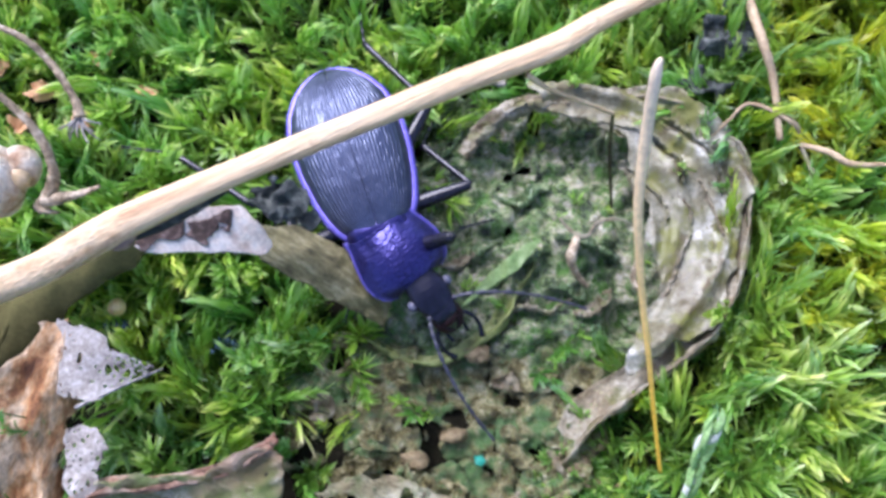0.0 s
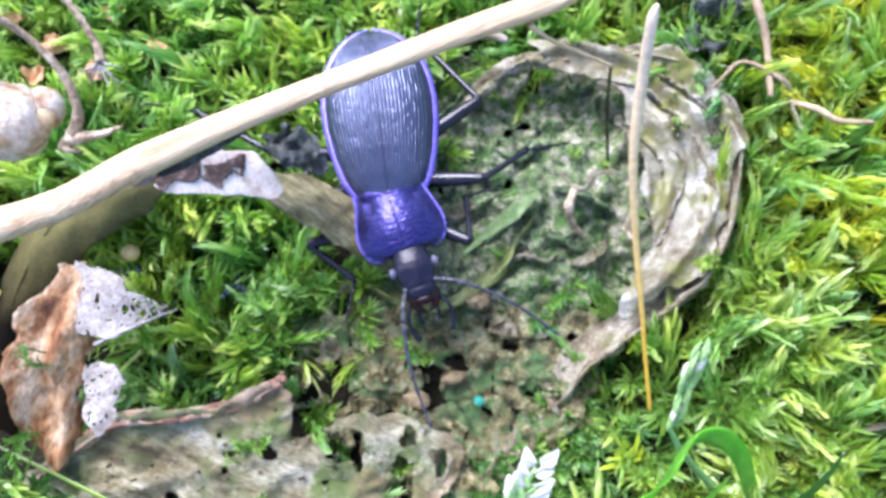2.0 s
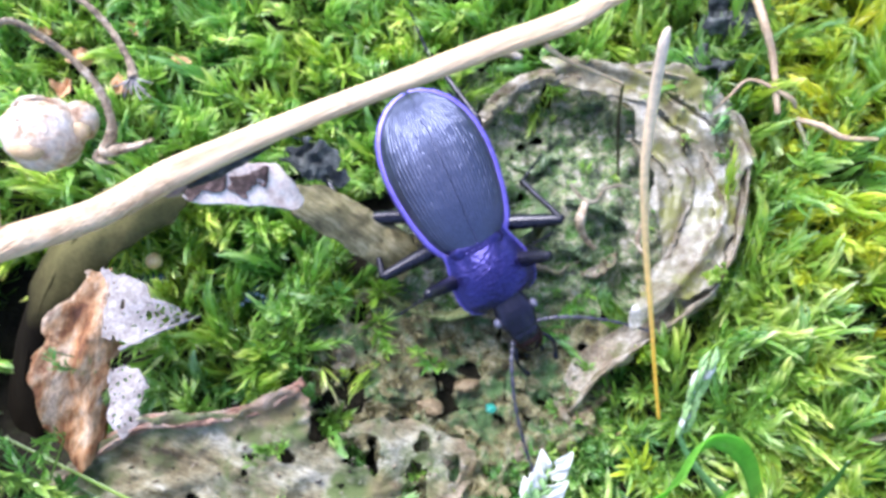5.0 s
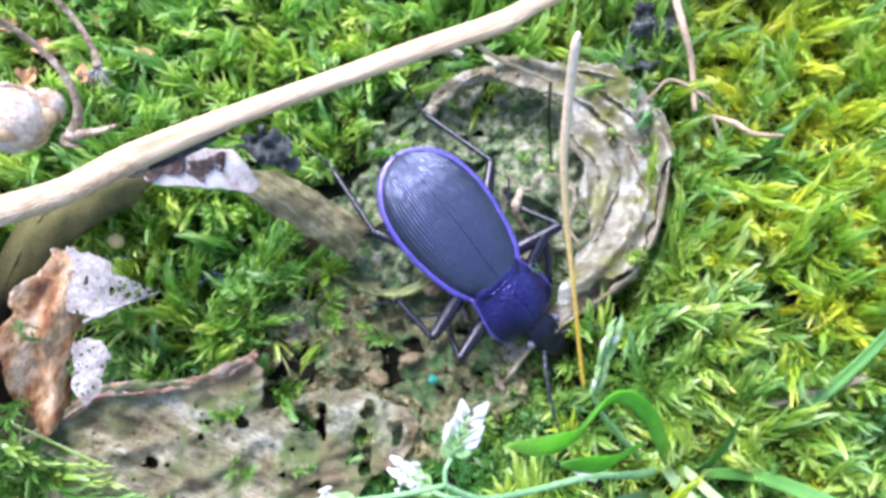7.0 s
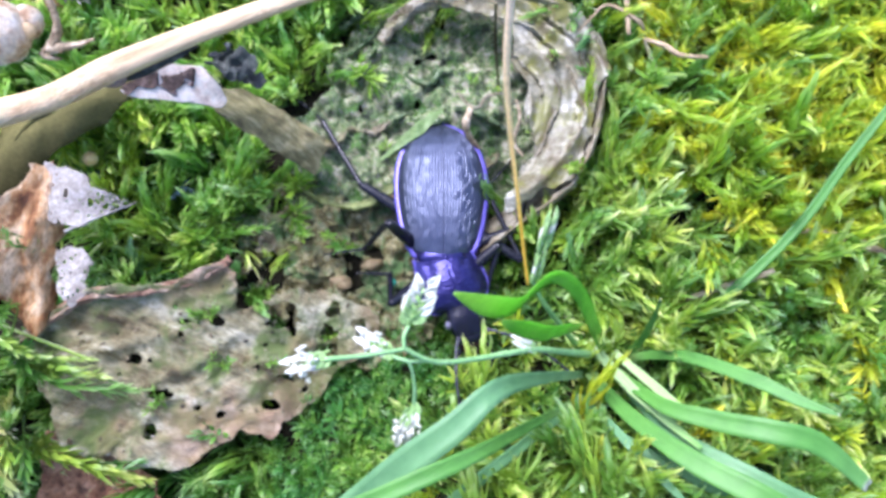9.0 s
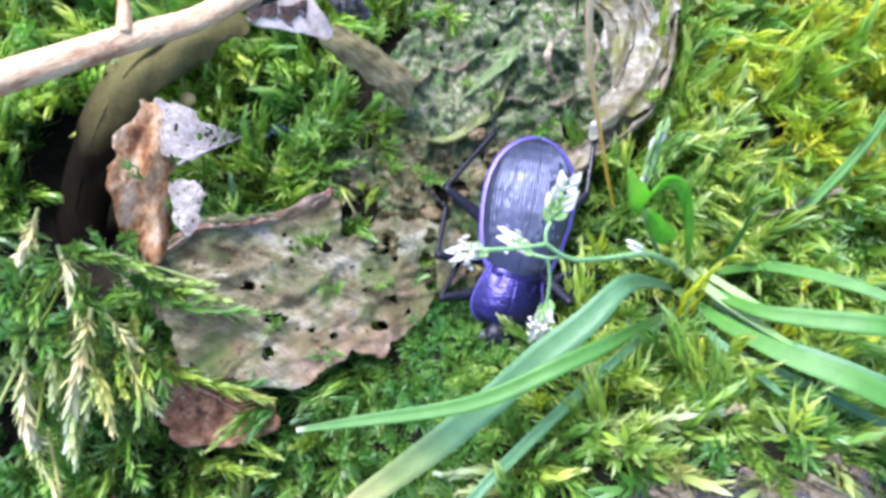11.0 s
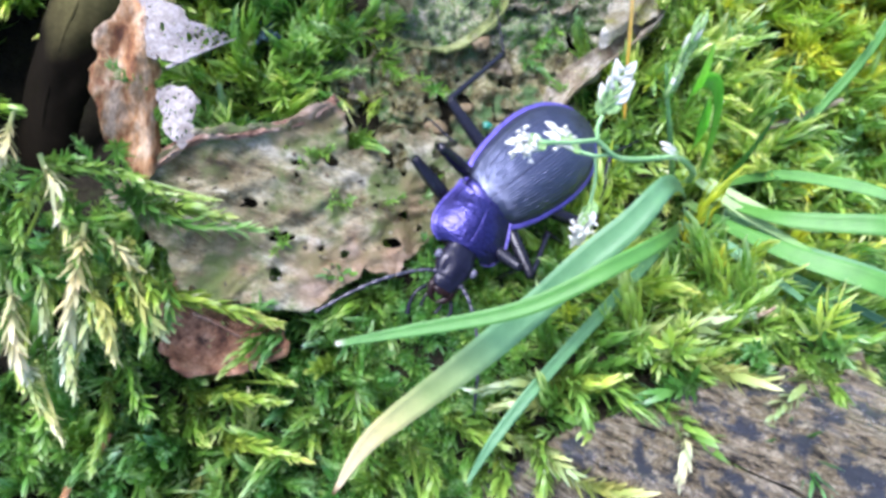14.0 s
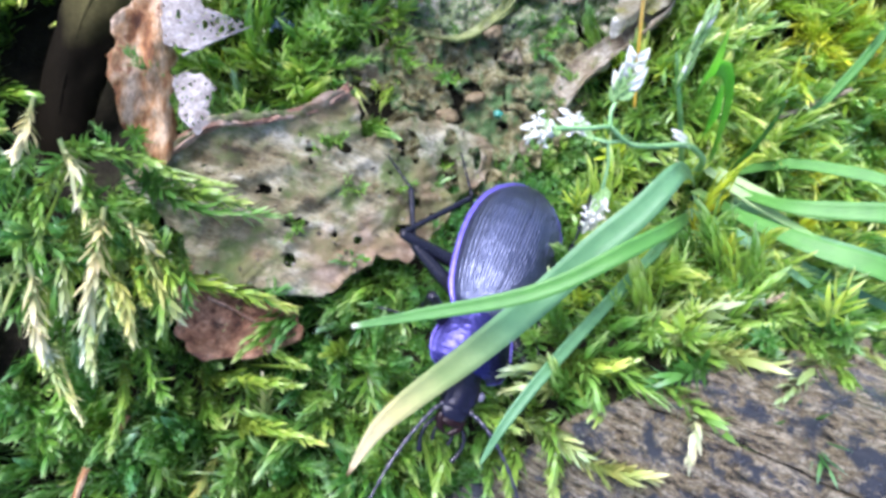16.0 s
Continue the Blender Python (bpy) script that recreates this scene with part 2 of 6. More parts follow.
flap_leaf = mottled("blotched_dead_leaf", [(0.3, (0.035, 0.024, 0.013)), (0.37, (0.105, 0.083, 0.038)), (0.44, (0.21, 0.175, 0.09)), (0.52, (0.33, 0.3, 0.175)), (0.62, (0.53, 0.5, 0.37))], 5, 0.42, 0.9, 0.5, 0.35, ((0.12, 0.16, 0.045), 0.47, 0.61), 5.5, 0.08, stretch=((0.5, 1.6, 1), (0, 0, 18)), wet=(3, 0.2, 0.6), crisp=1.9, third=((0.36, 0.2, 0.13), 16, 0.5, 0.64))
rust_leaf = mottled("rust_brown_leaf", [(0.32, (0.07, 0.028, 0.014)), (0.42, (0.26, 0.12, 0.06)), (0.52, (0.45, 0.24, 0.13)), (0.66, (0.58, 0.38, 0.25))], 2.2, 0.5, 0.9, 0.35, 0.35, ((0.05, 0.022, 0.012), 0.54, 0.64), 2.6, 0.1, crisp=1.6)
pink_leaf = mottled("pinkish_dead_leaf", [(0.32, (0.12, 0.055, 0.03)), (0.42, (0.3, 0.16, 0.1)), (0.52, (0.46, 0.29, 0.2)), (0.66, (0.62, 0.48, 0.36))], 2.4, 0.5, 0.9, 0.35, 0.35, ((0.06, 0.03, 0.018), 0.55, 0.66), 3, 0.1, crisp=1.6)
brown_leaf = mottled("rusty_brown_leaf", [(0.34, (0.1, 0.035, 0.012)), (0.43, (0.34, 0.15, 0.05)), (0.51, (0.5, 0.3, 0.14)), (0.6, (0.62, 0.47, 0.31))], 2.6, 0.6, 0.9, 0.3, 0.3, ((0.16, 0.06, 0.02), 0.54, 0.64), 3.5, 0.12, stretch=((1.8, 0.45, 1), (0, 0, 8)), crisp=1.8)
lace_white = mottled("skeleton_leaf", [(0.3, (0.14, 0.115, 0.09)), (0.5, (0.26, 0.235, 0.21)), (0.7, (0.42, 0.4, 0.38))], 1.2, 0.55, 0.3, 0.05, 0.3)
straw_mat = mottled("bleached_straw", [(0.3, (0.34, 0.16, 0.07)), (0.4, (0.66, 0.42, 0.22)), (0.52, (0.84, 0.6, 0.34)), (0.7, (0.92, 0.73, 0.47))], 3, 0.36, 1.0, 0.25, 0.5, ((0.42, 0.18, 0.09), 0.55, 0.68), 7, stretch=((0.12, 2.5, 2.5), (0, 0, -28)))
pod_mat = mottled("papery_capsule", [(0.32, (0.34, 0.17, 0.08)), (0.42, (0.6, 0.42, 0.26)), (0.52, (0.8, 0.68, 0.52)), (0.66, (0.88, 0.82, 0.72))], 2.0, 0.35, 0.9, 0.3, 0.4, through_amount=0.12)
seed_mat = mottled("tan_seed", [(0.3, (0.5, 0.34, 0.16)), (0.7, (0.7, 0.54, 0.32))], 1.5, 0.35, 0.3, 0.05, 0.3)
stalk_mat = mottled("grey_brown_stalk", [(0.32, (0.12, 0.085, 0.05)), (0.5, (0.36, 0.27, 0.16)), (0.65, (0.58, 0.48, 0.34))], 1.2, 0.55, 0.7, 0.12, 0.3, crisp=1.6)
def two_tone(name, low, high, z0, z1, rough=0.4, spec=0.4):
    """One colour low, another high: amber to bleached stem; painted shade on the strap."""
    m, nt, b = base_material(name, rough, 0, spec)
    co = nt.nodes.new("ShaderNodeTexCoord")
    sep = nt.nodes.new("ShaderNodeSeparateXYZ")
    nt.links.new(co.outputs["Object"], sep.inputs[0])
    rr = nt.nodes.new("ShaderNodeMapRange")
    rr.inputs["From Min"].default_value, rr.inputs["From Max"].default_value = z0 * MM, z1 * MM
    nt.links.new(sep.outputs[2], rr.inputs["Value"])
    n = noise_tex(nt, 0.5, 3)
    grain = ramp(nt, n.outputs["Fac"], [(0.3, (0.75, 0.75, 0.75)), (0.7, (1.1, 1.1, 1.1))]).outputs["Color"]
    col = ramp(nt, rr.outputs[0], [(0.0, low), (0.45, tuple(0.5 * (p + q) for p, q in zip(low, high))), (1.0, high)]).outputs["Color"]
    nt.links.new(mixed(nt, col, grain, 1.0, "MULTIPLY"), b.inputs["Base Color"])
    bumped(nt, b, n.outputs["Fac"], 0.3, 0.06)
    return m


# Near-black low end paints the hollow's shade onto the olive leaf.
strap_mat = two_tone("olive_strap_leaf_shaded_low", (0.009, 0.007, 0.004), (0.15, 0.135, 0.05), 9.5, 16, 0.85, 0.05)
amber_mat = two_tone("amber_dry_stem", (0.85, 0.52, 0.06), (0.86, 0.68, 0.48), 6, 30)
black_mat = mottled("black_crumpled_leaf", [(0.3, (0.008, 0.01, 0.01)), (0.5, (0.03, 0.038, 0.035)), (0.68, (0.16, 0.17, 0.15))], 1.0, 0.4, 0.8, 0.2, 0.25)
olive_mat = mottled("olive_leaf_stalk", [(0.3, (0.012, 0.009, 0.004)), (0.5, (0.045, 0.038, 0.014)), (0.7, (0.1, 0.11, 0.03))], 5, 0.8, 0.6, 0.3, 0.6, spec=0.15)
fold_leaf = mottled("olive_grey_leaf", [(0.3, (0.06, 0.05, 0.02)), (0.5, (0.23, 0.2, 0.085)), (0.7, (0.46, 0.42, 0.24))], 2.4, 0.4, 0.7, 0.3, 0.4, stretch=((1, 3, 1), (0, 0, 30)), through_amount=0.15, crisp=1.5)
wood_mat = mottled("weathered_wood", [(0.36, (0.03, 0.026, 0.02)), (0.42, (0.12, 0.095, 0.055)), (0.46, (0.28, 0.22, 0.125)), (0.5, (0.44, 0.36, 0.22)), (0.53, (0.15, 0.125, 0.08)), (0.58, (0.52, 0.45, 0.31))], 1.4, 0.2, 1.0, 1.1, 0.3, ((0.06, 0.066, 0.08), 0.5, 0.58), 3, stretch=((0.09, 2.4, 1), (0, 0, 28)), wet=(0.6, 0.02, 0.3), spec=1.0, crisp=2.2)
def blade_material(name, stops, rough=0.4, amount=0.3):
    """Grass: fine veins along the blade, its colour changing from foot to tip."""
    m, nt, b = base_material(name, rough, 0, 0.45)
    uv = nt.nodes.new("ShaderNodeUVMap")
    sep = nt.nodes.new("ShaderNodeSeparateXYZ")
    nt.links.new(uv.outputs[0], sep.inputs[0])
    col = ramp(nt, sep.outputs[0], stops).outputs["Color"]
    wave = nt.nodes.new("ShaderNodeMath")
    wave.operation = "MULTIPLY"
    wave.inputs[1].default_value = 95.0
    nt.links.new(sep.outputs[1], wave.inputs[0])
    sine = nt.nodes.new("ShaderNodeMath")
    sine.operation = "SINE"
    nt.links.new(wave.outputs[0], sine.inputs[0])
    veins = ramp(nt, sine.outputs[0], [(0.0, (0.88, 0.9, 0.88)), (1.0, (1.08, 1.06, 1.08))]).outputs["Color"]
    n = noise_tex(nt, 2.5, 5)
    stain = ramp(nt, n.outputs["Fac"], [(0.3, (0.8, 0.85, 0.8)), (0.7, (1.15, 1.1, 1.1))]).outputs["Color"]
    col = mixed(nt, mixed(nt, col, veins, 1.0, "MULTIPLY"), stain, 1.0, "MULTIPLY")
    nt.links.new(col, b.inputs["Base Color"])
    bumped(nt, b, sine.outputs[0], 0.25, 0.03)
    glowing_through(m, nt, b, col, amount)
    return m


grass_mat = blade_material("grass_blade", [(0.0, (0.32, 0.48, 0.16)), (0.12, (0.13, 0.34, 0.06)), (0.8, (0.105, 0.3, 0.055)), (0.97, (0.14, 0.34, 0.08)), (1.0, (0.75, 0.75, 0.6))])
# Green raised above the other blades to paint light shining through.
backlit_grass_mat = blade_material("backlit_green_blade", [(0.0, (0.36, 0.55, 0.16)), (0.3, (0.3, 0.66, 0.1)), (0.8, (0.36, 0.72, 0.11)), (1.0, (0.48, 0.72, 0.22))], 0.38, 0.75)
blue_grass_mat = blade_material("blue_green_blade", [(0.0, (0.3, 0.48, 0.22)), (0.1, (0.17, 0.37, 0.16)), (0.9, (0.15, 0.34, 0.15)), (1.0, (0.22, 0.42, 0.18))], 0.36)
pale_grass_mat = blade_material("pale_leaf_sheath", [(0.0, (0.5, 0.66, 0.32)), (0.6, (0.4, 0.6, 0.22)), (1.0, (0.2, 0.45, 0.1))])
yellow_tip_mat = blade_material("blade_with_yellow_tip", [(0.0, (0.3, 0.48, 0.22)), (0.1, (0.17, 0.37, 0.16)), (0.6, (0.16, 0.35, 0.15)), (0.74, (0.33, 0.43, 0.15)), (0.84, (0.62, 0.57, 0.25)), (0.97, (0.8, 0.68, 0.4)), (1.0, (0.3, 0.15, 0.06))], 0.36)
white_mat = mottled("white_floret", [(0.3, (0.78, 0.8, 0.62)), (0.6, (0.92, 0.92, 0.86))], 1.4, 0.5, 0.2, 0.04, 0.3, through_amount=0.35)
glume_mat = mottled("green_glume", [(0.3, (0.3, 0.55, 0.15)), (0.7, (0.58, 0.78, 0.36))], 1.2, 0.45, 0.3, 0.04, 0.3, through_amount=0.35)
bead_mat = mottled("cream_bead", [(0.3, (0.82, 0.54, 0.2)), (0.7, (0.94, 0.72, 0.36))], 1, 0.35, 0.2, 0.04, 0.2)
teal_mat = mottled("turquoise_chip", [(0.3, (0.02, 0.2, 0.14)), (0.7, (0.04, 0.3, 0.22))], 0.8, 0.35, 0.2, 0.04, 0.2)
drop_mat = mottled("dark_blue_grey_grain", [(0.3, (0.02, 0.04, 0.05)), (0.7, (0.12, 0.2, 0.24))], 0.6, 0.15, 0.3, 0.05, 0.2, spec=0.8)
stone_mat = mottled("tan_crumb", [(0.3, (0.12, 0.08, 0.035)), (0.6, (0.3, 0.23, 0.12)), (0.8, (0.46, 0.38, 0.24))], 0.8, 0.55, 0.8, 0.2, 0.3, ((0.07, 0.12, 0.03), 0.55, 0.65), 1.5)
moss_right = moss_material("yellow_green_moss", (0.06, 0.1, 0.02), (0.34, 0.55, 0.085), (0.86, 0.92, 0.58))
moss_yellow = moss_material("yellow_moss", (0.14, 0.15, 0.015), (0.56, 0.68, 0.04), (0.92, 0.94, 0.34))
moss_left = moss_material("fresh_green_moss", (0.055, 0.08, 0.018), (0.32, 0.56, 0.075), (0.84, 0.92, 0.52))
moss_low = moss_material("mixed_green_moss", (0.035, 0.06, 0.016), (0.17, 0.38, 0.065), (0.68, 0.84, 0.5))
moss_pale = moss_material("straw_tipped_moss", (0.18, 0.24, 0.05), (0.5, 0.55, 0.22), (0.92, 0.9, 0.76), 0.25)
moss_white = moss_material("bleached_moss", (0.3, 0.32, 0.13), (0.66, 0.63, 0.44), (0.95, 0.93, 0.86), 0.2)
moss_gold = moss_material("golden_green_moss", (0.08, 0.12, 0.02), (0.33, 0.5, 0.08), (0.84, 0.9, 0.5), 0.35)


def shell_material(name, dark, sheen, rough, bump_mm, scale_mm, metal=0.55, coat=0.25, spec=0.6):
    """Beetle cuticle: dark pigment under a violet metallic gloss."""
    m, nt, b = base_material(name, rough, metal, spec)
    n = noise_tex(nt, scale_mm, 3)
    nt.links.new(ramp(nt, n.outputs["Fac"], [(0.3, dark), (0.7, sheen)]).outputs["Color"], b.inputs["Base Color"])
    b.inputs["Coat Weight"].default_value, b.inputs["Coat Roughness"].default_value = coat, 0.25
    bumped(nt, b, n.outputs["Fac"], 0.6, bump_mm)
    return m


elytra_mat = shell_material("blue_black_cuticle", (0.05, 0.059, 0.098), (0.098, 0.113, 0.185), 0.4, 0.02, 0.16, 0.85, 0.3)
violet_mat = shell_material("violet_cuticle", (0.02, 0.017, 0.085), (0.055, 0.048, 0.2), 0.36, 0.05, 0.25, 0.9)
rim_mat = shell_material("bright_violet_cuticle", (0.085, 0.065, 0.33), (0.15, 0.12, 0.46), 0.42, 0.04, 0.5)
leg_mat = shell_material("black_cuticle", (0.004, 0.004, 0.008), (0.01, 0.01, 0.018), 0.25, 0.03, 0.4, 0.0, 0.0, 0.4)
feeler_mat = shell_material("downy_black_cuticle", (0.012, 0.012, 0.02), (0.05, 0.048, 0.07), 0.3, 0.03, 0.5, 0.0, 0.2, 0.6)
eye_mat = shell_material("grey_eye", (0.06, 0.06, 0.08), (0.14, 0.14, 0.19), 0.18, 0.03, 0.2, 0.0, 0.0, 0.35)
horn_mat = shell_material("dark_red_mouthpart", (0.006, 0.003, 0.003), (0.016, 0.005, 0.004), 0.3, 0.04, 0.4, 0.0, 0.0, 0.2)
head_mat = shell_material("violet_black_cuticle", (0.003, 0.003, 0.008), (0.009, 0.008, 0.024), 0.28, 0.06, 0.25, 0.1, 0.1, 0.4)
crust_mat = mottled("decayed_litter", [(0.3, (0.02, 0.016, 0.008)), (0.38, (0.085, 0.072, 0.027)), (0.46, (0.2, 0.175, 0.072)), (0.55, (0.34, 0.315, 0.16)), (0.66, (0.53, 0.505, 0.35))], 1.5, 0.42, 1.0, 0.6, 0.3, ((0.09, 0.17, 0.055), 0.49, 0.6), 3.2, wet=(2, 0.1, 0.5), crisp=2.2)
collar_mat = mottled("cream_wrinkled_leaf", [(0.3, (0.055, 0.04, 0.018)), (0.4, (0.14, 0.115, 0.058)), (0.48, (0.215, 0.195, 0.12)), (0.56, (0.33, 0.31, 0.23)), (0.66, (0.5, 0.48, 0.41))], 6, 0.28, 0.5, 0.2, 0.5, ((0.18, 0.18, 0.045), 0.5, 0.62), 4.5, 0.12, wet=(2, 0.1, 0.45), crisp=1.3)


def scrap_material(name, stops, rough):
    """Scraps that differ in colour one by one."""
    m, nt, b = base_material(name, rough, 0, 0.55)
    geo = nt.nodes.new("ShaderNodeNewGeometry")
    col = ramp(nt, geo.outputs["Random Per Island"], stops).outputs["Color"]
    n = noise_tex(nt, 0.4, 3)
    grain = ramp(nt, n.outputs["Fac"], [(0.3, (0.6, 0.6, 0.6)), (0.7, (1.2, 1.2, 1.2))]).outputs["Color"]
    nt.links.new(mixed(nt, col, grain, 1.0, "MULTIPLY"), b.inputs["Base Color"])
    bumped(nt, b, n.outputs["Fac"], 0.6, 0.15)
    return m


tan_scrap = scrap_material("litter_scrap", [(0.0, (0.03, 0.022, 0.012)), (0.3, (0.12, 0.09, 0.05)), (0.6, (0.26, 0.21, 0.12)), (0.8, (0.38, 0.33, 0.24)), (0.92, (0.09, 0.14, 0.05)), (1.0, (0.5, 0.46, 0.38))], 0.5)


# ---- ground ----
def ground_sheet():
    near = np.linspace(-90, 90, 181)
    far = np.array([100, 140, 250, 500, 1500, 6000, 40000], float)
    axis = np.concatenate([-far[::-1], near, far])
    gx, gy = np.meshgrid(axis, axis)
    x, y = gx.ravel(), gy.ravel()
    r = np.clip((np.maximum(np.abs(x), np.abs(y)) - 80) / 60, 0, 1)
    z = height(np.clip(x, -140, 140), np.clip(y, -140, 140)) * (1 - r) + (-4 + 2 * vnoise(x, y, 30, 8)) * r
    z += (1 - r) * 0.35 * fbm(x, y, 2.2, 21)
    return np.stack([x, y, z], 1), grid_faces(len(axis), len(axis))


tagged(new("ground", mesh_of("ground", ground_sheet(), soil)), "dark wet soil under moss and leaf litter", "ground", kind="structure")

MAT = [(-17.5, 24), (-12, 17), (-9, 12), (-14, 7), (-14.5, 1), (-9, -3), (-4, -9), (3, -9), (10, -4), (14.8, 2.8), (21, 7), (28, 13), (32, 22), (33, 30), (26, 39), (17, 42), (8, 42), (0, 40), (-2, 30)]
FLAP = [(-39.5, -7.3), (-34.7, -4.6), (-29.9, -1.3), (-24.7, -1), (-19.1, 0.2), (-16.2, 1.8), (-14.5, 2.9), (-13.6, 1.2), (-12.8, -2.6), (-7.4, -1.2), (-1.3, -1.5), (2.8, -2.9), (3.3, -6.7), (-1.8, -9.4), (-5.6, -15.3), (-9, -17.4), (-12.2, -16.3), (-13.6, -18.2), (-17.6, -21.2), (-22.5, -20.9), (-31.3, -18.6), (-33.5, -14.2), (-36, -10)]
LOBE = [(-34, -17), (-28.6, -18), (-24.4, -20.5), (-21, -22.5), (-21.5, -26), (-26, -27.5), (-31.9, -27.3), (-35, -24.5)]
WOOD = [(-6, -46), (1, -38), (6, -34.5), (11, -32.2), (18, -30.3), (24.6, -30), (31, -30), (40, -33), (60, -40), (75, -70), (-6, -75)]


# ---- moss ----
def leaf_set(rng, stem_length, count, size, open_low, open_top, curl=0.0, slim=0.2, stem=0.04, wild=0.2):
    """Leaves set spirally round an upright stem: vertices, triangles, and how far up each stands."""
    v, f, u = [], [], []
    turn = rng.uniform(0, 6.28)
    for k in range(count):
        s = (k + 0.5) / count
        turn += 2.4
        a = turn + rng.uniform(-1.5, 1.5) * wild
        lean = open_low + (open_top - open_low) * s + rng.uniform(-1, 1) * wild
        out = np.array([math.cos(a), math.sin(a), 0])
        side_way = np.array([-math.sin(a), math.cos(a), 0])
        l = size * rng.uniform(0.8 - 0.5 * wild, 1.15 + 0.5 * wild) * (0.7 + 0.4 * math.sin(math.pi * min(s * 1.1, 1)))
        w = l * slim * 0.5 * rng.uniform(0.8, 1.2)
        p = np.array([0, 0, stem_length * s])
        i = len(v)
        v.append(p)
        for q, wide, bend in ((0.35, 1.0, 0.0), (0.7, 0.7, 0.5)):
            d = out * math.sin(lean - curl * bend) + np.array([0, 0, math.cos(lean - curl * bend)])
            c = p + d * l * q + np.cross(side_way, d) * w * 0.6
            v += [c + side_way * w * wide, c - side_way * w * wide]
        d = out * math.sin(lean - curl) + np.array([0, 0, math.cos(lean - curl)])
        v.append(p + d * l)
        f += [(i, i + 1, i + 2), (i + 1, i + 3, i + 4), (i + 1, i + 4, i + 2), (i + 3, i + 5, i + 4)]
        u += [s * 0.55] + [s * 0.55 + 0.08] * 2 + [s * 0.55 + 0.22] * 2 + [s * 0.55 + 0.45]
    i, r = len(v), stem * size
    for z in (-1.0, stem_length):
        for k in range(3):
            v.append(np.array([r * math.cos(2.1 * k), r * math.sin(2.1 * k), z]))
            u.append(0.0 if z < 0 else 0.5)
    for k in range(3):
        l = (k + 1) % 3
        f += [(i + k, i + l, i + 3 + l), (i + k, i + 3 + l, i + 3 + k)]
    return np.array(v), np.array(f), np.array(u)


def feather_set(rng, length, size):
    """A shoot with short side branches, like a small fir twig."""
    parts = [leaf_set(rng, length, int(length * 3.2), size, 0.9, 0.4)]
    for k in range(int(length * 0.9)):
        s = (k + 1) / (length * 0.9 + 1)
        v, f, u = leaf_set(rng, length * 0.32 * (1.1 - 0.6 * s), 9, size * 0.8, 0.8, 0.35)
        q = np.array(Euler((rng.uniform(0.7, 1.1), 0, k * 2.6 + rng.uniform(-0.4, 0.4)), "XYZ").to_matrix())
        parts.append((v @ q.T + np.array([0, 0, length * s]), f, np.minimum(1, u * 0.9 + 0.1)))
    n, vs, fs, us = 0, [], [], []
    for v, f, u in parts:
        vs.append(v), fs.append(f + n), us.append(u)
        n += len(v)
    return np.concatenate(vs), np.concatenate(fs), np.concatenate(us)


def arched(shape, bend):
    """A shoot bent over along x."""
    v, f, u = shape
    top = v[:, 2].max()
    a = bend * np.clip(v[:, 2], 0, None) / top
    r = top / bend
    w = v.copy()
    w[:, 0] = r * (1 - np.cos(a)) + v[:, 0] * np.cos(a)
    w[:, 2] = np.minimum(v[:, 2], 0) + r * np.sin(a) - v[:, 0] * np.sin(a)
    return w, f, u


def green_mesh(name, v, f, u, material, tone):
    """Leaves with their place along the shoot and their shoot's own tone."""
    me = bpy.data.meshes.new(name)
    n, m = len(v), len(f)
    me.vertices.add(n), me.loops.add(3 * m), me.polygons.add(m)
    me.vertices.foreach_set("co", (v * MM).astype(np.float32).ravel())
    me.loops.foreach_set("vertex_index", f.astype(np.int32).ravel())
    me.polygons.foreach_set("loop_start", np.arange(0, 3 * m, 3, dtype=np.int32))
    me.polygons.foreach_set("loop_total", np.full(m, 3, dtype=np.int32))
    layer = me.uv_layers.new(name="along")
    uv = np.zeros((3 * m, 2), np.float32)
    uv[:, 0] = u[f.ravel()]
    uv[:, 1] = tone[f.ravel()] if isinstance(tone, np.ndarray) else tone
    layer.data.foreach_set("uv", uv.ravel())
    me.materials.append(material)
    me.update(calc_edges=True)
    return me


def turned(lean_x, lean_y, spin):
    """A turn that tips an upright shoot by leaning, after spinning it."""
    d = unit(np.array([math.tan(lean_x), math.tan(lean_y), 1.0]))
    q = Vector((0, 0, 1)).rotation_difference(Vector(d)).to_matrix() @ Euler((0, 0, spin)).to_matrix()
    return np.array(q)


def carpet(name, region, density, shoots, material, label, seed, tilt=0.45, lean=(0, 0), size=(0.65, 1.35), spread_box=(-85, 85, -80, 85), lift=0.0):
    """A moss carpet: shoots rooted in the soil wherever region(x, y) allows."""
    rng = np.random.RandomState(seed)
    x0, x1, y0, y1 = spread_box
    n = int((x1 - x0) * (y1 - y0) * density)
    x, y = rng.uniform(x0, x1, n), rng.uniform(y0, y1, n)
    keep = rng.uniform(0, 1, n) < region(x, y)
    x, y = x[keep], y[keep]
    z = height(x, y)
    vs, fs, us, ts, base = [], [], [], [], 0
    for i in range(len(x)):
        v, f, u = shoots[rng.randint(len(shoots))]
        k = rng.uniform(*size)
        clump = 0.35 * vnoise(x[i:i + 1], y[i:i + 1], 5, 6)[0]
        q = turned(rng.normal(lean[0] + clump, tilt), rng.normal(lean[1] - clump, tilt), rng.uniform(0, 6.28))
        vs.append((v * k) @ q.T + np.array([x[i], y[i], z[i] - 0.3 + lift]))
        fs.append(f + base), us.append(u), ts.append(np.full(len(v), rng.uniform()))
        base += len(v)
    me = green_mesh(name, np.concatenate(vs), np.concatenate(fs), np.concatenate(us), material, np.concatenate(ts))
    return tagged(new(name, me), label, "moss", kind="stuff")


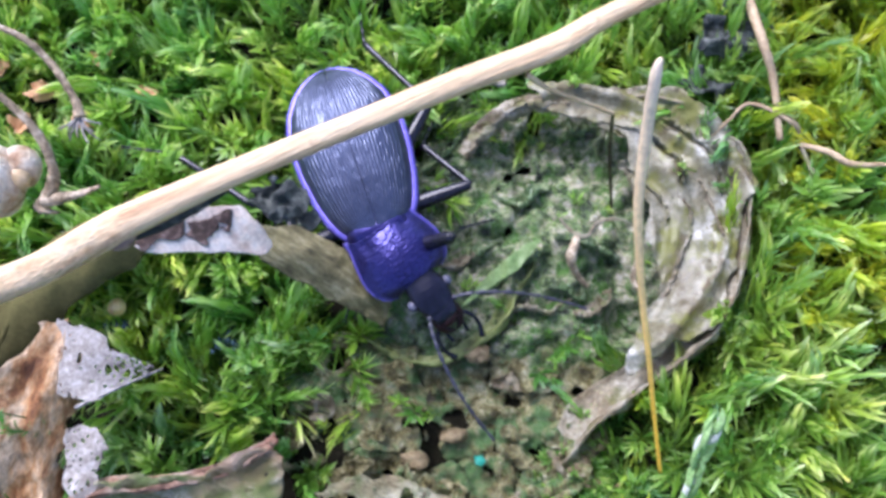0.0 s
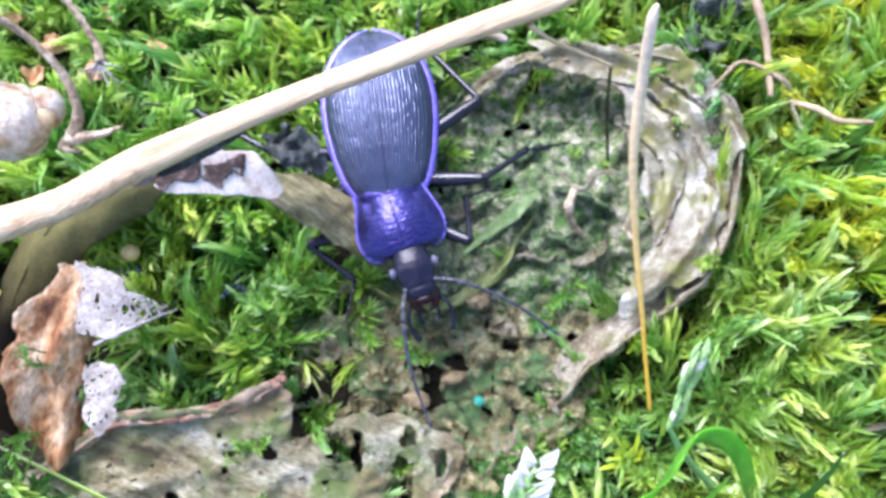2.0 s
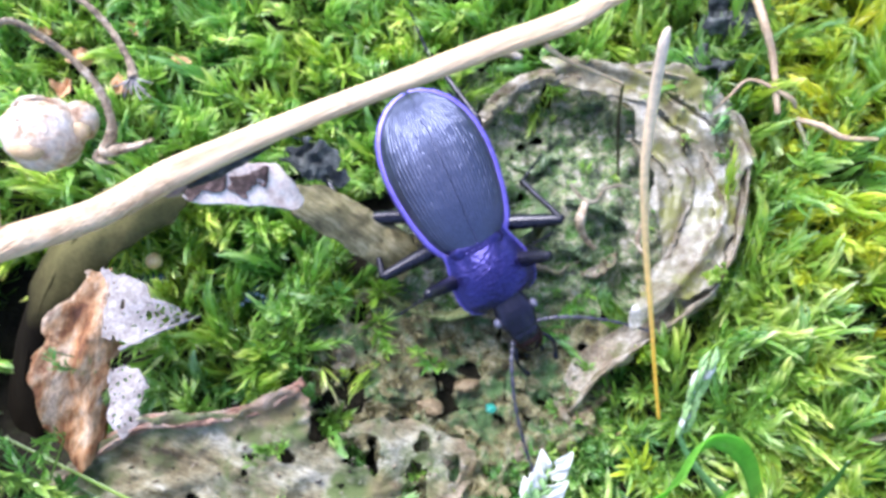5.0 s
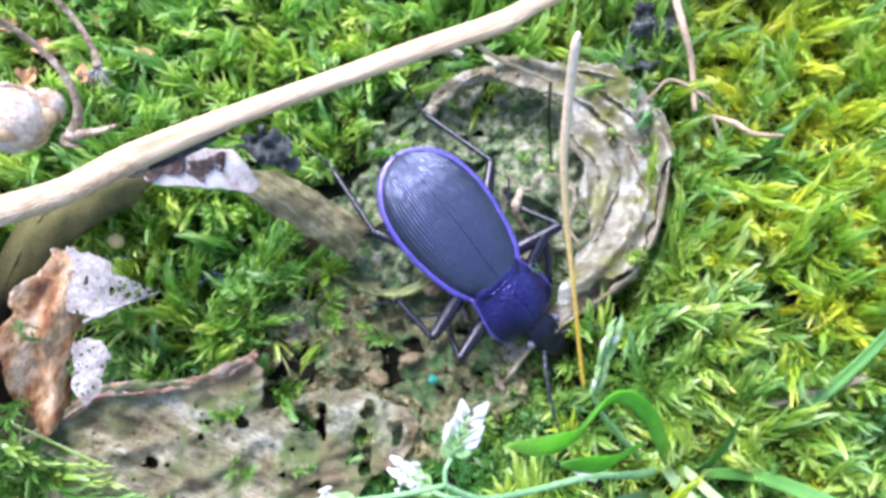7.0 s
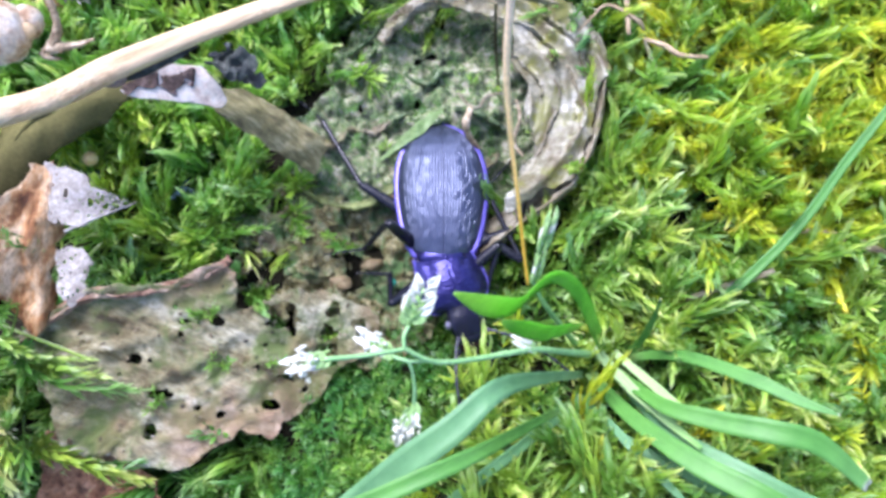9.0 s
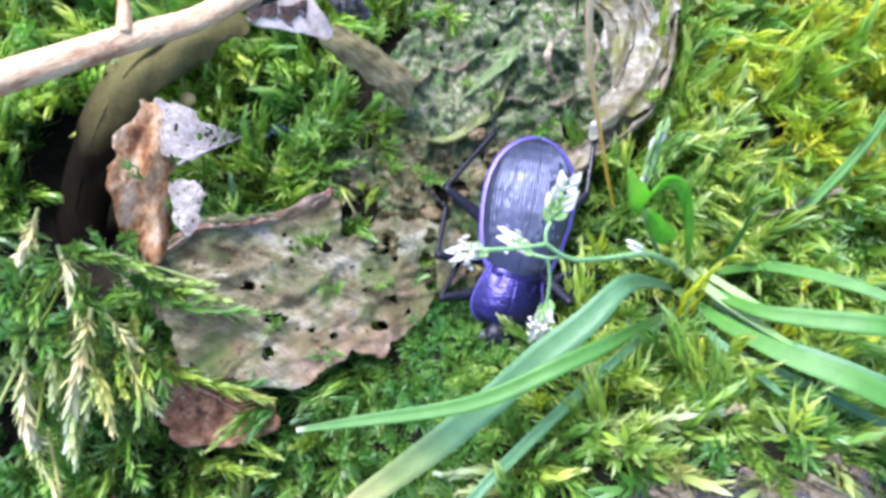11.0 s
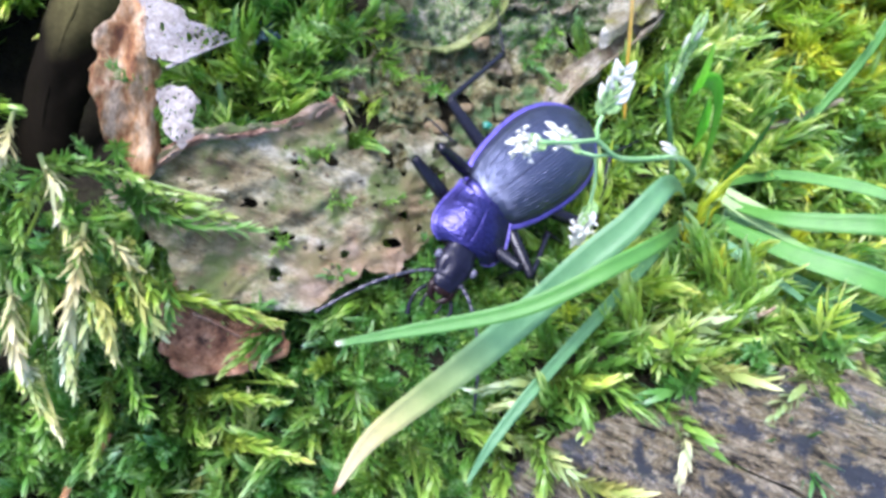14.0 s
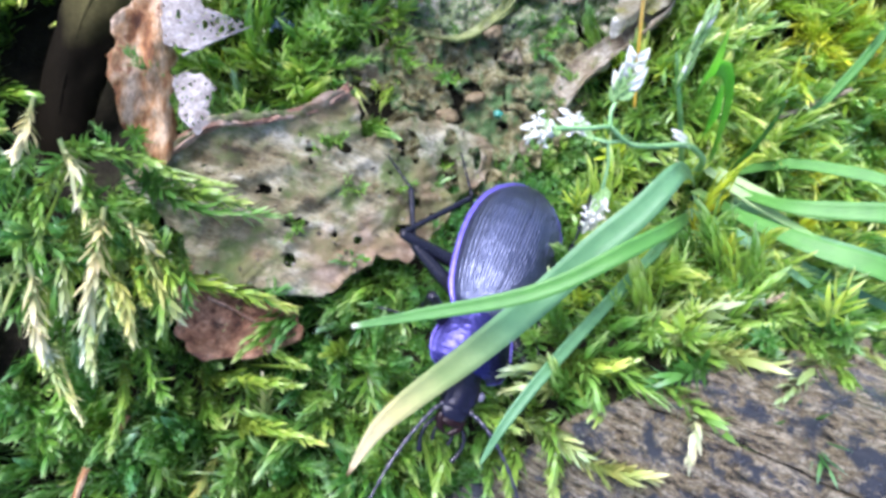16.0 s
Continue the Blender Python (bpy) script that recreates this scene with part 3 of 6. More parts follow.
rng = np.random.RandomState(5)
star = [arched(leaf_set(rng, rng.uniform(4, 8), 24, rng.uniform(1.9, 3.0), 1.2, 0.3, -0.05, 0.13), rng.uniform(0.3, 0.9)) for _ in range(9)]
plume = [arched(feather_set(rng, rng.uniform(6, 9), rng.uniform(1.9, 2.4)), rng.uniform(0.4, 1.0)) for _ in range(6)]
ears = [arched(leaf_set(rng, rng.uniform(7, 11), 54, rng.uniform(2.2, 2.9), 0.8, 0.2, 0.2, 0.19), rng.uniform(0.5, 1.4)) for _ in range(8)]
stout = [arched(leaf_set(rng, rng.uniform(8, 12), 48, rng.uniform(2.0, 2.8), 0.7, 0.15, 0.1, 0.14), rng.uniform(0.6, 1.5)) for _ in range(8)]


TRACK = [(14, 6), (12, 2), (14, -2), (12, -6), (9, -3), (6, -8), (3, -12), (0.5, -16), (-1.5, -20), (-3, -24), (-4.5, -28), (-6, -32)]


def bare(x, y):
    """Where leaves, wood and hollows keep moss out."""
    k = np.ones_like(x)
    k *= np.where(side(x, y, MAT) > 0.5, 0.012, 1)
    k *= np.where(side(x, y, FLAP) > 0.3, 0.012, 1)
    k *= np.where(side(x, y, LOBE) > 0.3, 0.05, 1)
    k *= np.where(side(x, y, WOOD) > -1 + 2.5 * vnoise(x, y, 6, 9), 0.03, 1)
    k *= np.where(hump(x, y, -46, 5, 8, 13) > 0.35, 0.0, 1)
    k *= np.where(hump(x, y, -34, 2, 4.5, 8) > 0.4, 0.1, 1)
    k *= np.where(hump(x, y, 0, -17, 8, 12) > 0.4, 0.4, 1)
    k *= np.where((x < -31) & (y > -33) & (y < -2), 0.5, 1)
    k *= np.where((x < 12) & (vnoise(x, y, 4, 15) + 0.4 * vnoise(x, y, 1.8, 16) > 0.28), 0.12, 1)
    for ax, ay in TRACK:
        k *= np.where(np.hypot(x - ax, y - ay) < 7.2, 0.04, 1)
    for ax, ay in ((31, -8), (35, -12), (27, -12), (22, -15), (40, -17)):
        k *= np.where(np.hypot(x - ax, y - ay) < 5, 0.2, 1)
    return k


def yellowing(x, y):
    return np.clip((x - 34 + 8 * vnoise(x, y, 12, 17)) / 16, 0.05, 0.95) * np.clip((y + 2) / 14, 0.15, 1)


def on_right(x, y):
    return bare(x, y) * np.where((x > 14 + 0.15 * (y - 10)) & (y > -30), 1, 0) * (1 - yellowing(x, y))


def far_right(x, y):
    return bare(x, y) * np.where((x > 14 + 0.15 * (y - 10)) & (y > -30), 1, 0) * yellowing(x, y)


def on_left(x, y):
    return bare(x, y) * np.where((x <= 14 + 0.15 * (y - 10)) & (y > 3), 1, 0)


def below(x, y):
    return bare(x, y) * np.where(((x <= 14 + 0.15 * (y - 10)) & (y <= 3)) | (y <= -30), 1, 0)


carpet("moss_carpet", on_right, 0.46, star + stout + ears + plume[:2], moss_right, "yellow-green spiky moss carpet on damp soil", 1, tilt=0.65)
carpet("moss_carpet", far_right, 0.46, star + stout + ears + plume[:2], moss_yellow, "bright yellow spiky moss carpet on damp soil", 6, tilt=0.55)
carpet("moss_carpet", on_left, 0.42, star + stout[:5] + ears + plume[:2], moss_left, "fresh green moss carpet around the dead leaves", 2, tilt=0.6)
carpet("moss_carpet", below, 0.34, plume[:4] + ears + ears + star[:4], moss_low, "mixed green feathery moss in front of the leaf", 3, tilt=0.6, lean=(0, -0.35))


small = [leaf_set(rng, rng.uniform(1.5, 3), 16, rng.uniform(1.0, 1.6), 1.2, 0.3, 0.0, 0.22) for _ in range(5)]
carpet("moss_sprigs", lambda x, y: np.where((side(x, y, MAT) > 0.5) & (np.hypot(x - 9, y + 1) > 8) & (vnoise(x, y, 6, 18) > 0.15), 0.7, 0.0) + np.where(side(x, y, FLAP) > 1, 0.12, 0), 0.14, small, moss_left, "tiny green moss sprigs growing through rotting leaves", 4, size=(0.7, 1.2), lift=3.0)


def on_track(x, y):
    k = np.zeros_like(x)
    for ax, ay in TRACK:
        k = np.where(np.hypot(x - ax, y - ay) < 7.5, 1.0, k)
    return k * np.where((side(x, y, MAT) > 0.5) | (side(x, y, FLAP) > 0.3), 0, 1)


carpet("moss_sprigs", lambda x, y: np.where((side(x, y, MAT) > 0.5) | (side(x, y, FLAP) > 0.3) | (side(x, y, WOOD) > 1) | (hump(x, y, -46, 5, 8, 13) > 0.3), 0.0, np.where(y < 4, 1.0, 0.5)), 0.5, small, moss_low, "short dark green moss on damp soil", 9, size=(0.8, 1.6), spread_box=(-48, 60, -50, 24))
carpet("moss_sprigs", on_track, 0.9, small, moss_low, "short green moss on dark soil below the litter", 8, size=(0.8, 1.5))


def moss_shoot(points, size, material, label, group):
    """One long shoot that follows a line, clad in narrow leaves."""
    line = smooth_line(points, 60)
    length = float(np.sum(np.linalg.norm(np.diff(line, axis=0), axis=1)))
    r = np.random.RandomState(int(abs(line[0][0] * 100 + line[0][1] * 10)) % 99991)
    if material in (moss_pale, moss_white):
        v, f, u = leaf_set(r, length, int(length * 9), size * 0.92, 0.58, 0.14, -0.18, 0.24, 0.16, 0.32)
    elif material is moss_gold:
        v, f, u = leaf_set(r, length, int(length * 9), size * 0.88, 0.7, 0.2, -0.05, 0.25, 0.14, 0.32)
    else:
        v, f, u = leaf_set(r, length, int(length * 7), size * 0.9, 0.95, 0.3, -0.2, 0.22, 0.09, 0.4)
    s = np.clip(v[:, 2] / length, 0, 1)
    k = np.minimum((s * 59).astype(int), 58)
    t = (s * 59 - k)[:, None]
    centre = line[k] * (1 - t) + line[k + 1] * t
    d = np.array([unit(q) for q in np.diff(line, axis=0)])[k]
    over = (v[:, 2] - s * length)[:, None] * d
    a = np.cross(d, np.array([0.1, 0.2, 0.97]))
    a /= np.linalg.norm(a, axis=1)[:, None]
    b = np.cross(a, d)
    w = centre + over + a * v[:, :1] + b * v[:, 1:2]
    at = line[0]
    ob = new("moss_shoot", green_mesh("moss_shoot", w - at, f, u, material, r.uniform(0.15, 0.75)))
    ob.location = [c * MM for c in at]
    return tagged(ob, label, "moss", group)


def shoots(lines, label, group):
    for line, size, m in lines:
        moss_shoot(line, size, m, label, group)


HANGING = "hanging moss shoots"
shoots([
    ([(-42.7, -6.2, 9), (-41.9, -8.6, 9), (-41.6, -11.4, 7)], 2.2, moss_white),
    ([(-39.3, -13, 9.5), (-40.5, -18.8, 9), (-41.9, -25.8, 6.5)], 2.5, moss_white),
    ([(-45.7, -18, 9), (-45.4, -22.9, 9), (-45.1, -26.2, 6.5)], 2.4, moss_white),
    ([(-45.5, -2.2, 9), (-46.2, -4.8, 9), (-47.4, -6.4, 7)], 1.9, moss_white),
    ([(-38.7, -18.2, 9), (-37.5, -21.3, 9), (-37.5, -25, 6.5)], 1.9, moss_pale),
    ([(-35.4, -17.6, 9), (-34.1, -20.8, 8.5), (-33.2, -22.8, 6.5)], 2.2, moss_pale),
    ([(-37.4, -13.3, 9), (-35.7, -15.3, 9), (-34.4, -17, 7)], 1.7, moss_white),
    ([(-32.6, -15.9, 8), (-32.2, -19.3, 8), (-32.7, -22.4, 6)], 1.6, moss_low),
], "bleached spiky moss shoot hanging over dark litter", HANGING)
shoots([
    ([(-43.5, -4, 2), (-42, -6.1, 8.5), (-36, -7.2, 9), (-32.6, -8.9, 7), (-28, -9.2, 4)], 1.7, moss_gold),
    ([(-36.5, -8, 2), (-35.3, -9, 4.5), (-31, -11.7, 5), (-23.2, -12.5, 3.2)], 2.3, moss_low),
    ([(-34.5, -9.5, 3), (-31, -10.3, 5.5), (-27, -11, 4)], 2.2, moss_gold),
    ([(-34, -18, 0), (-32.3, -18.9, 3), (-26.7, -20.7, 3.5), (-22, -22.5, 0.5)], 2.3, moss_gold),
    ([(-27, -20.5, 3), (-24.5, -21, 3), (-22.5, -20.2, 1.5)], 2.0, moss_low),
    ([(-42, -9, 3), (-40.5, -11, 8), (-38, -13.2, 9)], 1.9, moss_low),
    ([(-44, -6, 2), (-45, -10, 7.5), (-45.2, -15, 8.5)], 1.9, moss_gold),
    ([(-43.5, -12, 3), (-43, -16, 7), (-43.2, -21.5, 6)], 1.9, moss_gold),
], "green moss shoot trailing over dark litter and leaf", HANGING)
shoots([
    ([(-48, -4, 0), (-49, -9, 6), (-50, -16, 6)], 2.0, moss_low),
    ([(-41, -17, 0), (-42, -22, 4), (-42.5, -28, 2)], 2.1, moss_low),
    ([(-38, -22, 0), (-36.5, -27.6, 4), (-35.1, -31.2, 3)], 2.0, moss_low),
    ([(-46, -24, -2), (-45, -29, 2), (-45.5, -34, 1)], 2.2, moss_low),
    ([(-40, -27, -3), (-39.5, -31, 2), (-41, -36, 1)], 2.1, moss_gold),
    ([(-36.5, -9.5, 2), (-38.6, -6.5, 6), (-40.4, -3.5, 7)], 1.7, moss_low),
    ([(-34.5, 3.5, 1), (-36.2, 3, 6.5), (-37.3, 4.5, 7)], 1.5, moss_low),
    ([(-37.8, -2.5, 1), (-36.8, -4.5, 6.5), (-35.4, -7.5, 7)], 1.6, moss_low),
], "green moss shoot hanging over dark litter", HANGING)
rng = np.random.RandomState(77)
for x, y, l in ((-42, -8, 6), (-40, -15, 8), (-45, -19, 8), (-46, -10, 7), (-38, -17, 7), (-36, -13, 6), (-43, -14, 8), (-34, -18, 6), (-44, -25, 7), (-41, -21, 7), (-48, -16, 7)):
    foot = np.array([x + rng.normal(0, 0.6), y, 6.5])
    way = np.array([rng.normal(0, 0.25), -1, 0])
    moss_shoot([tuple(foot - (0, 0, 3)), tuple(foot + way * 0.35 * l + (0, 0, 1.2)), tuple(foot + way * l)], rng.uniform(1.7, 2.1), (moss_pale, moss_gold)[rng.randint(2)], "pale green spiky moss shoot hanging over dark litter", HANGING)
for x, y, z in ((-39.4, -12.6, 9), (-45.1, -14.4, 8.5), (-34.4, -16.6, 8.5), (-42, -6.4, 8.5), (-37.5, -16.5, 7), (-43.5, -17.5, 7), (-47.5, -11, 6)):
    for a in rng.uniform(0, 6.28, 3):
        d = np.array([math.cos(a), math.sin(a) - 0.4, rng.uniform(-0.1, 0.6)]) * rng.uniform(2.0, 3.6)
        moss_shoot([(x, y, z - 0.6), tuple(np.array([x, y, z]) + d * 0.5), tuple(np.array([x, y, z - 0.3]) + d)], 1.9, (moss_low, moss_gold)[rng.randint(2)], "short star-shaped moss branch over dark litter", HANGING)
PROUD = "prominent moss shoots"
PLUMP = "single plump leafy moss shoot standing out of the carpet"
shoots([
    ([(-26, 6, -9), (-22, 5.5, -4), (-16, 6.5, -3), (-11, 7.5, -3)], 2.2, moss_left),
    ([(-24, 12, -10), (-20, 13, -5), (-17, 16, -4)], 2.1, moss_left),
    ([(-17, 9, -9), (-14, 11, -5), (-11.5, 14, -6)], 1.9, moss_left),
    ([(-23, 3, -8), (-19, 5, -4), (-15, 4.5, -3)], 1.9, moss_left),
    ([(-21, 8, -9), (-19.5, 9, -3), (-19, 12, -1)], 2.0, moss_left),
    ([(-33, -30, -8), (-28, -30, -2), (-22, -31, 0)], 2.2, moss_gold),
    ([(-30, -36, -8), (-26, -35, 0), (-20, -37, 2)], 2.3, moss_gold),
    ([(-30, -28, -6), (-26, -26.5, -2), (-21, -29, 0)], 2.2, moss_gold),
], PLUMP, PROUD)
OVER = "plump cream-tipped moss shoot creeping over weathered wood"
shoots([
    ([(11, -27, 9), (13.9, -26, 15.4), (20.1, -25.2, 17), (28, -24.7, 14.5)], 2.7, moss_pale),
    ([(15, -28, 15), (17, -29.3, 21), (19, -30.3, 23.5), (22, -31.7, 24)], 3.0, moss_pale),
    ([(27, -29, 20), (24.9, -30.6, 24), (19.5, -33, 26.5), (17.3, -36.5, 26)], 2.5, moss_pale),
    ([(9.5, -30.5, 16), (11.2, -31.9, 20.5), (12.6, -34, 23.5), (14.8, -36, 25.5), (16.6, -37.3, 26)], 2.4, moss_gold),
    ([(12, -33.5, 21), (12.2, -34.8, 23.5), (11.6, -37, 24), (11.7, -40.2, 21.5)], 2.0, moss_white),
    ([(4.5, -38.5, 12), (6.1, -39.6, 16.3), (8, -39.9, 19.8), (11, -40.2, 20)], 2.6, moss_pale),
    ([(0.8, -35.6, 9), (2.3, -36.7, 12.4), (3.6, -37.6, 15), (5.9, -39.6, 14.8)], 2.3, moss_pale),
    ([(4.5, -29.5, 10), (2.6, -30, 13), (-0.3, -30, 12.4), (-2.6, -30.7, 9)], 2.2, moss_pale),
], OVER, PROUD)
shoots([
    ([(4.5, -31.6, 10), (2.6, -32.2, 13.2), (0.5, -31.9, 12.9), (-1.2, -32.4, 10)], 2.0, moss_pale),
    ([(2.4, -35, 8), (2.6, -36.6, 12.8), (2.6, -39.4, 13.4), (3.2, -43.2, 10.5)], 2.6, moss_gold),
    ([(0.3, -37.5, 5), (-0.2, -39.3, 9), (-0.8, -41.4, 8.8), (-0.2, -44.4, 6)], 2.5, moss_gold),
    ([(4.5, -29.5, 11), (5.8, -30, 15.5), (7, -30.3, 17.8), (9.8, -29.8, 17.5)], 2.3, moss_gold),
    ([(28, -25, 12), (27, -26.8, 18), (25.3, -29.7, 23.5), (24.7, -31.8, 24.5)], 2.2, moss_gold),
    ([(5.2, -28.5, 10), (5.4, -29.8, 15), (5.5, -32.3, 17.4), (5.9, -34.9, 16)], 2.3, moss_gold),
    ([(17, -30, 17), (14.6, -30.6, 21), (12, -31.1, 21.5), (9.9, -32.6, 19)], 2.5, moss_low),
    ([(27.5, -29.5, 20), (26.3, -30.8, 24.5), (25, -32.7, 27.5), (24.4, -35.5, 28)], 2.2, moss_gold),
], OVER, PROUD)
shoots([
    ([(31.9, -29.7, 15), (33, -32.4, 21), (32.4, -36.5, 22)], 2.4, moss_pale),
    ([(38, -29, 12), (37, -32, 18), (38, -36, 19)], 2.2, moss_pale),
    ([(6, -29, 10), (9, -28.8, 15), (13, -28.4, 17)], 2.3, moss_low),
    ([(13, -27.5, 11), (15, -28.5, 18), (18.5, -28, 19.5)], 2.4, moss_low),
    ([(20, -26, 12), (22, -27.5, 18), (25.5, -27.2, 18)], 2.4, moss_gold),
    ([(-4, -33, 2), (-3, -35, 7), (0, -36.5, 9)], 2.4, moss_gold),
    ([(-8, -37, 0), (-7, -39, 5), (-8, -43, 5)], 2.4, moss_gold),
    ([(-13, -32, -3), (-12, -34.5, 3), (-14.5, -38, 4)], 2.3, moss_gold),
], OVER, PROUD)
for k in range(60):
    x, y = (rng.uniform(-32, 4), rng.uniform(-47, -24)) if k < 26 else (rng.uniform(4, 42), rng.uniform(-31, -24)) if k < 42 else (rng.uniform(-27, -9), rng.uniform(4, 20)) if k < 50 else (rng.uniform(-14, 3), rng.uniform(-47, -34))
    if min(math.hypot(x - px, y - py) for px, py in ((8, -3), (4, -10), (0, -15), (-2, -22), (-4, -28), (-5, -33))) < (9 if k < 50 else 5):
        continue
    z = ground_z(x, y)
    way = unit(np.array([rng.normal(0.1, 0.7), rng.normal(-0.4 if k < 42 else 0.2, 0.6), 0.7]))
    l = rng.uniform(6, 10)
    foot = np.array([x, y, z])
    moss_shoot([tuple(foot), tuple(foot + way * l * 0.5 + (0, 0, 0.8)), tuple(foot + way * l + (0, 0, 0.5))], rng.uniform(1.8, 2.4), moss_left if 42 <= k < 50 else (moss_gold, moss_low, moss_gold, moss_pale)[rng.randint(4)], PLUMP, PROUD)


# ---- leaf litter ----
def worley(x, y, cell, seed):
    """The nearest two distances to scattered points."""
    r = np.random.RandomState(seed)
    gx, gy = np.meshgrid(np.arange(x.min() - 2 * cell, x.max() + 2 * cell, cell), np.arange(y.min() - 2 * cell, y.max() + 2 * cell, cell))
    cx, cy = gx.ravel() + r.uniform(-0.65, 0.65, gx.size) * cell, gy.ravel() + r.uniform(-0.65, 0.65, gx.size) * cell
    d1, d2 = np.full(x.shape, 1e9), np.full(x.shape, 1e9)
    for a, b in zip(cx, cy):
        d = np.hypot(x - a, y - b)
        d2 = np.minimum(d2, np.maximum(d, d1))
        d1 = np.minimum(d1, d)
    return d1, d2


def mat_top(x, y):
    return np.maximum(height(x, y) + 2.0, -6.5) + 1.5 * fbm(x, y, 6, 31) + 1.6 * np.abs(vnoise(x + 2 * vnoise(x, y, 5, 29), y, 3.2, 32)) + 1.1 * np.abs(vnoise(x, y, 1.5, 33)) + 0.5 * vnoise(x, y, 0.8, 30) + 1.5 * hump(x, y, 12, 28, 12, 10)


LEAF = [(-9, 15), (-4, 11.5), (1, 11), (6, 12.5), (12, 10), (19, 8.5), (24, 11), (28, 15), (30.5, 22), (31.5, 30), (26, 38.5), (17, 41.5), (8, 42), (0, 40), (-3, 33), (-4, 26), (-9, 21)]
CRUST = [(-15, 9), (-10, 13), (-3, 14), (6, 15), (13, 13), (20, 9.5), (17, 4), (15, -3), (9, -7), (3, -9), (-4, -9), (-9, -4), (-15, 0)]
COLLAR = [(19, 9.5), (24.5, 12), (28.3, 15.5), (30.4, 21), (32.3, 28.5), (30, 34.5), (24, 38.5), (17, 39.5), (10, 39.5), (12, 36.5), (17, 35.5), (19.5, 32.5), (20.5, 29), (22, 26.5), (21.5, 23), (23.5, 20), (22, 16.5), (20, 13)]


def crust_keep(x, y):
    holes = vnoise(x, y, 2.6, 36) + 0.6 * vnoise(x, y, 1.2, 37)
    return np.minimum(side(x, y, CRUST) + 1.6 * fbm(x, y, 3, 35), (0.62 - holes) * 2)


def crust_top(x, y):
    return np.maximum(height(x, y) + 1.6, -7) + 1.0 * fbm(x, y, 5, 38) + 1.5 * np.abs(vnoise(x, y, 2.0, 39)) + 0.7 * vnoise(x, y, 0.8, 40)


crust = thing("litter_crust", (0, 3, -8), "crumbly tan and grey-green crust of decayed litter, full of holes", "litter")
CRUST_SEEDS = [(-12, 10), (-5, 11), (2, 12), (9, 11), (15, 9), (-11, 4), (-4, 5), (3, 5), (10, 4), (16, 3), (-6, -1), (0, -2), (6, -2), (12, -3), (-2, -7), (5, -7)]


def cell_edge(x, y, k, seeds):
    """How far inside its own cell a point lies."""
    wx, wy = x + 1.2 * vnoise(x, y, 3, 44), y + 1.2 * vnoise(x, y, 3, 45)
    own = np.hypot(wx - seeds[k][0], wy - seeds[k][1])
    return np.min([np.hypot(wx - px, wy - py) for i, (px, py) in enumerate(seeds) if i != k], axis=0) - own


for k, (cx, cy) in enumerate(CRUST_SEEDS):
    part("crust_piece", cut_sheet(cx - 9, cx + 9, cy - 8, cy + 8, 0.36, lambda x, y: np.minimum(crust_keep(x, y), cell_edge(x, y, k, CRUST_SEEDS) - 0.12), lambda x, y: (x, y, crust_top(x, y) + 0.5 * math.sin(2.4 * k)), 0.6), crust_mat, crust)
rotten = thing("rotting_leaf", (8, 20, -6), "sodden dark green rotting leaf with a curled pale margin", "dead leaf")
leaf_keep = lambda x, y: np.minimum(side(x, y, LEAF) + 0.9 * fbm(x, y, 4, 34), (0.95 - vnoise(x, y, 3.5, 136) - 0.5 * vnoise(x, y, 1.5, 137)) * 3)
part("blade", cut_sheet(-11, 34, 9, 44, 0.28, leaf_keep, lambda x, y: (x, y, mat_top(x, y)), 0.3), mat_leaf, rotten)


def collar_top(x, y):
    r, th = np.hypot(x - 15, y - 24), np.arctan2(y - 24, x - 15)
    bent_r = r + 0.9 * vnoise(x, y, 6, 143)
    ridge = 1.5 * (0.5 - np.abs(vnoise(bent_r, th * 1.5, 2.4, 144))) + 0.45 * (0.5 - np.abs(vnoise(bent_r, th * 2.2, 1.1, 150))) + 0.15 * vnoise(x, y, 1.6, 145)
    return np.maximum(mat_top(x, y) * 0.3 + 0.9, 0) + 1.2 * ridge + 0.12 * np.clip(r - 8, 0, 20) + 0.06 * vnoise(x, y, 0.7, 146)


part("collar", cut_sheet(9, 34, 8, 41, 0.3, lambda x, y: np.minimum(side(x, y, COLLAR) + 0.8 * fbm(x, y, 3, 147), (1.12 - vnoise(x, y, 2.4, 148) - 0.4 * vnoise(x, y, 0.9, 149)) * 2), lambda x, y: (x, y, collar_top(x, y)), 0.25), collar_mat, rotten, "cream wrinkled collar of dead leaf")


def curled_rim(path, widths, lift, seed):
    """A leaf margin that rolls up and inwards along a line."""
    n, m = 90, 16
    line = smooth_line(path, n)
    w = spread(widths, n)
    verts = []
    for i in range(n):
        d = unit(line[min(i + 1, n - 1)] - line[max(i - 1, 0)])
        out = unit(np.cross(d, (0, 0, 1)))
        for j in range(m):
            s = j / (m - 1)
            a = -0.7 + 3.0 * s
            ragged = 1 + 0.35 * float(fbm(i * 0.5, j * 1.1, 3, seed, 3)) * (0.4 + s)
            r = w[i] * (1 - 0.35 * s) * ragged
            wrinkle = 0.35 * float(vnoise(i * 0.9, j * 0.35, 1.3, seed + 3)) + 0.6 * float(vnoise(i, j, 7, seed + 5))
            q = line[i] + out * (r * math.sin(a) - 0.3 * w[i]) + np.array([0, 0, 1]) * (lift - r * math.cos(a) + 0.75 * w[i] + wrinkle * 0.6)
            verts.append(q)
    return thicken(verts, grid_faces(n, m), 0.18)


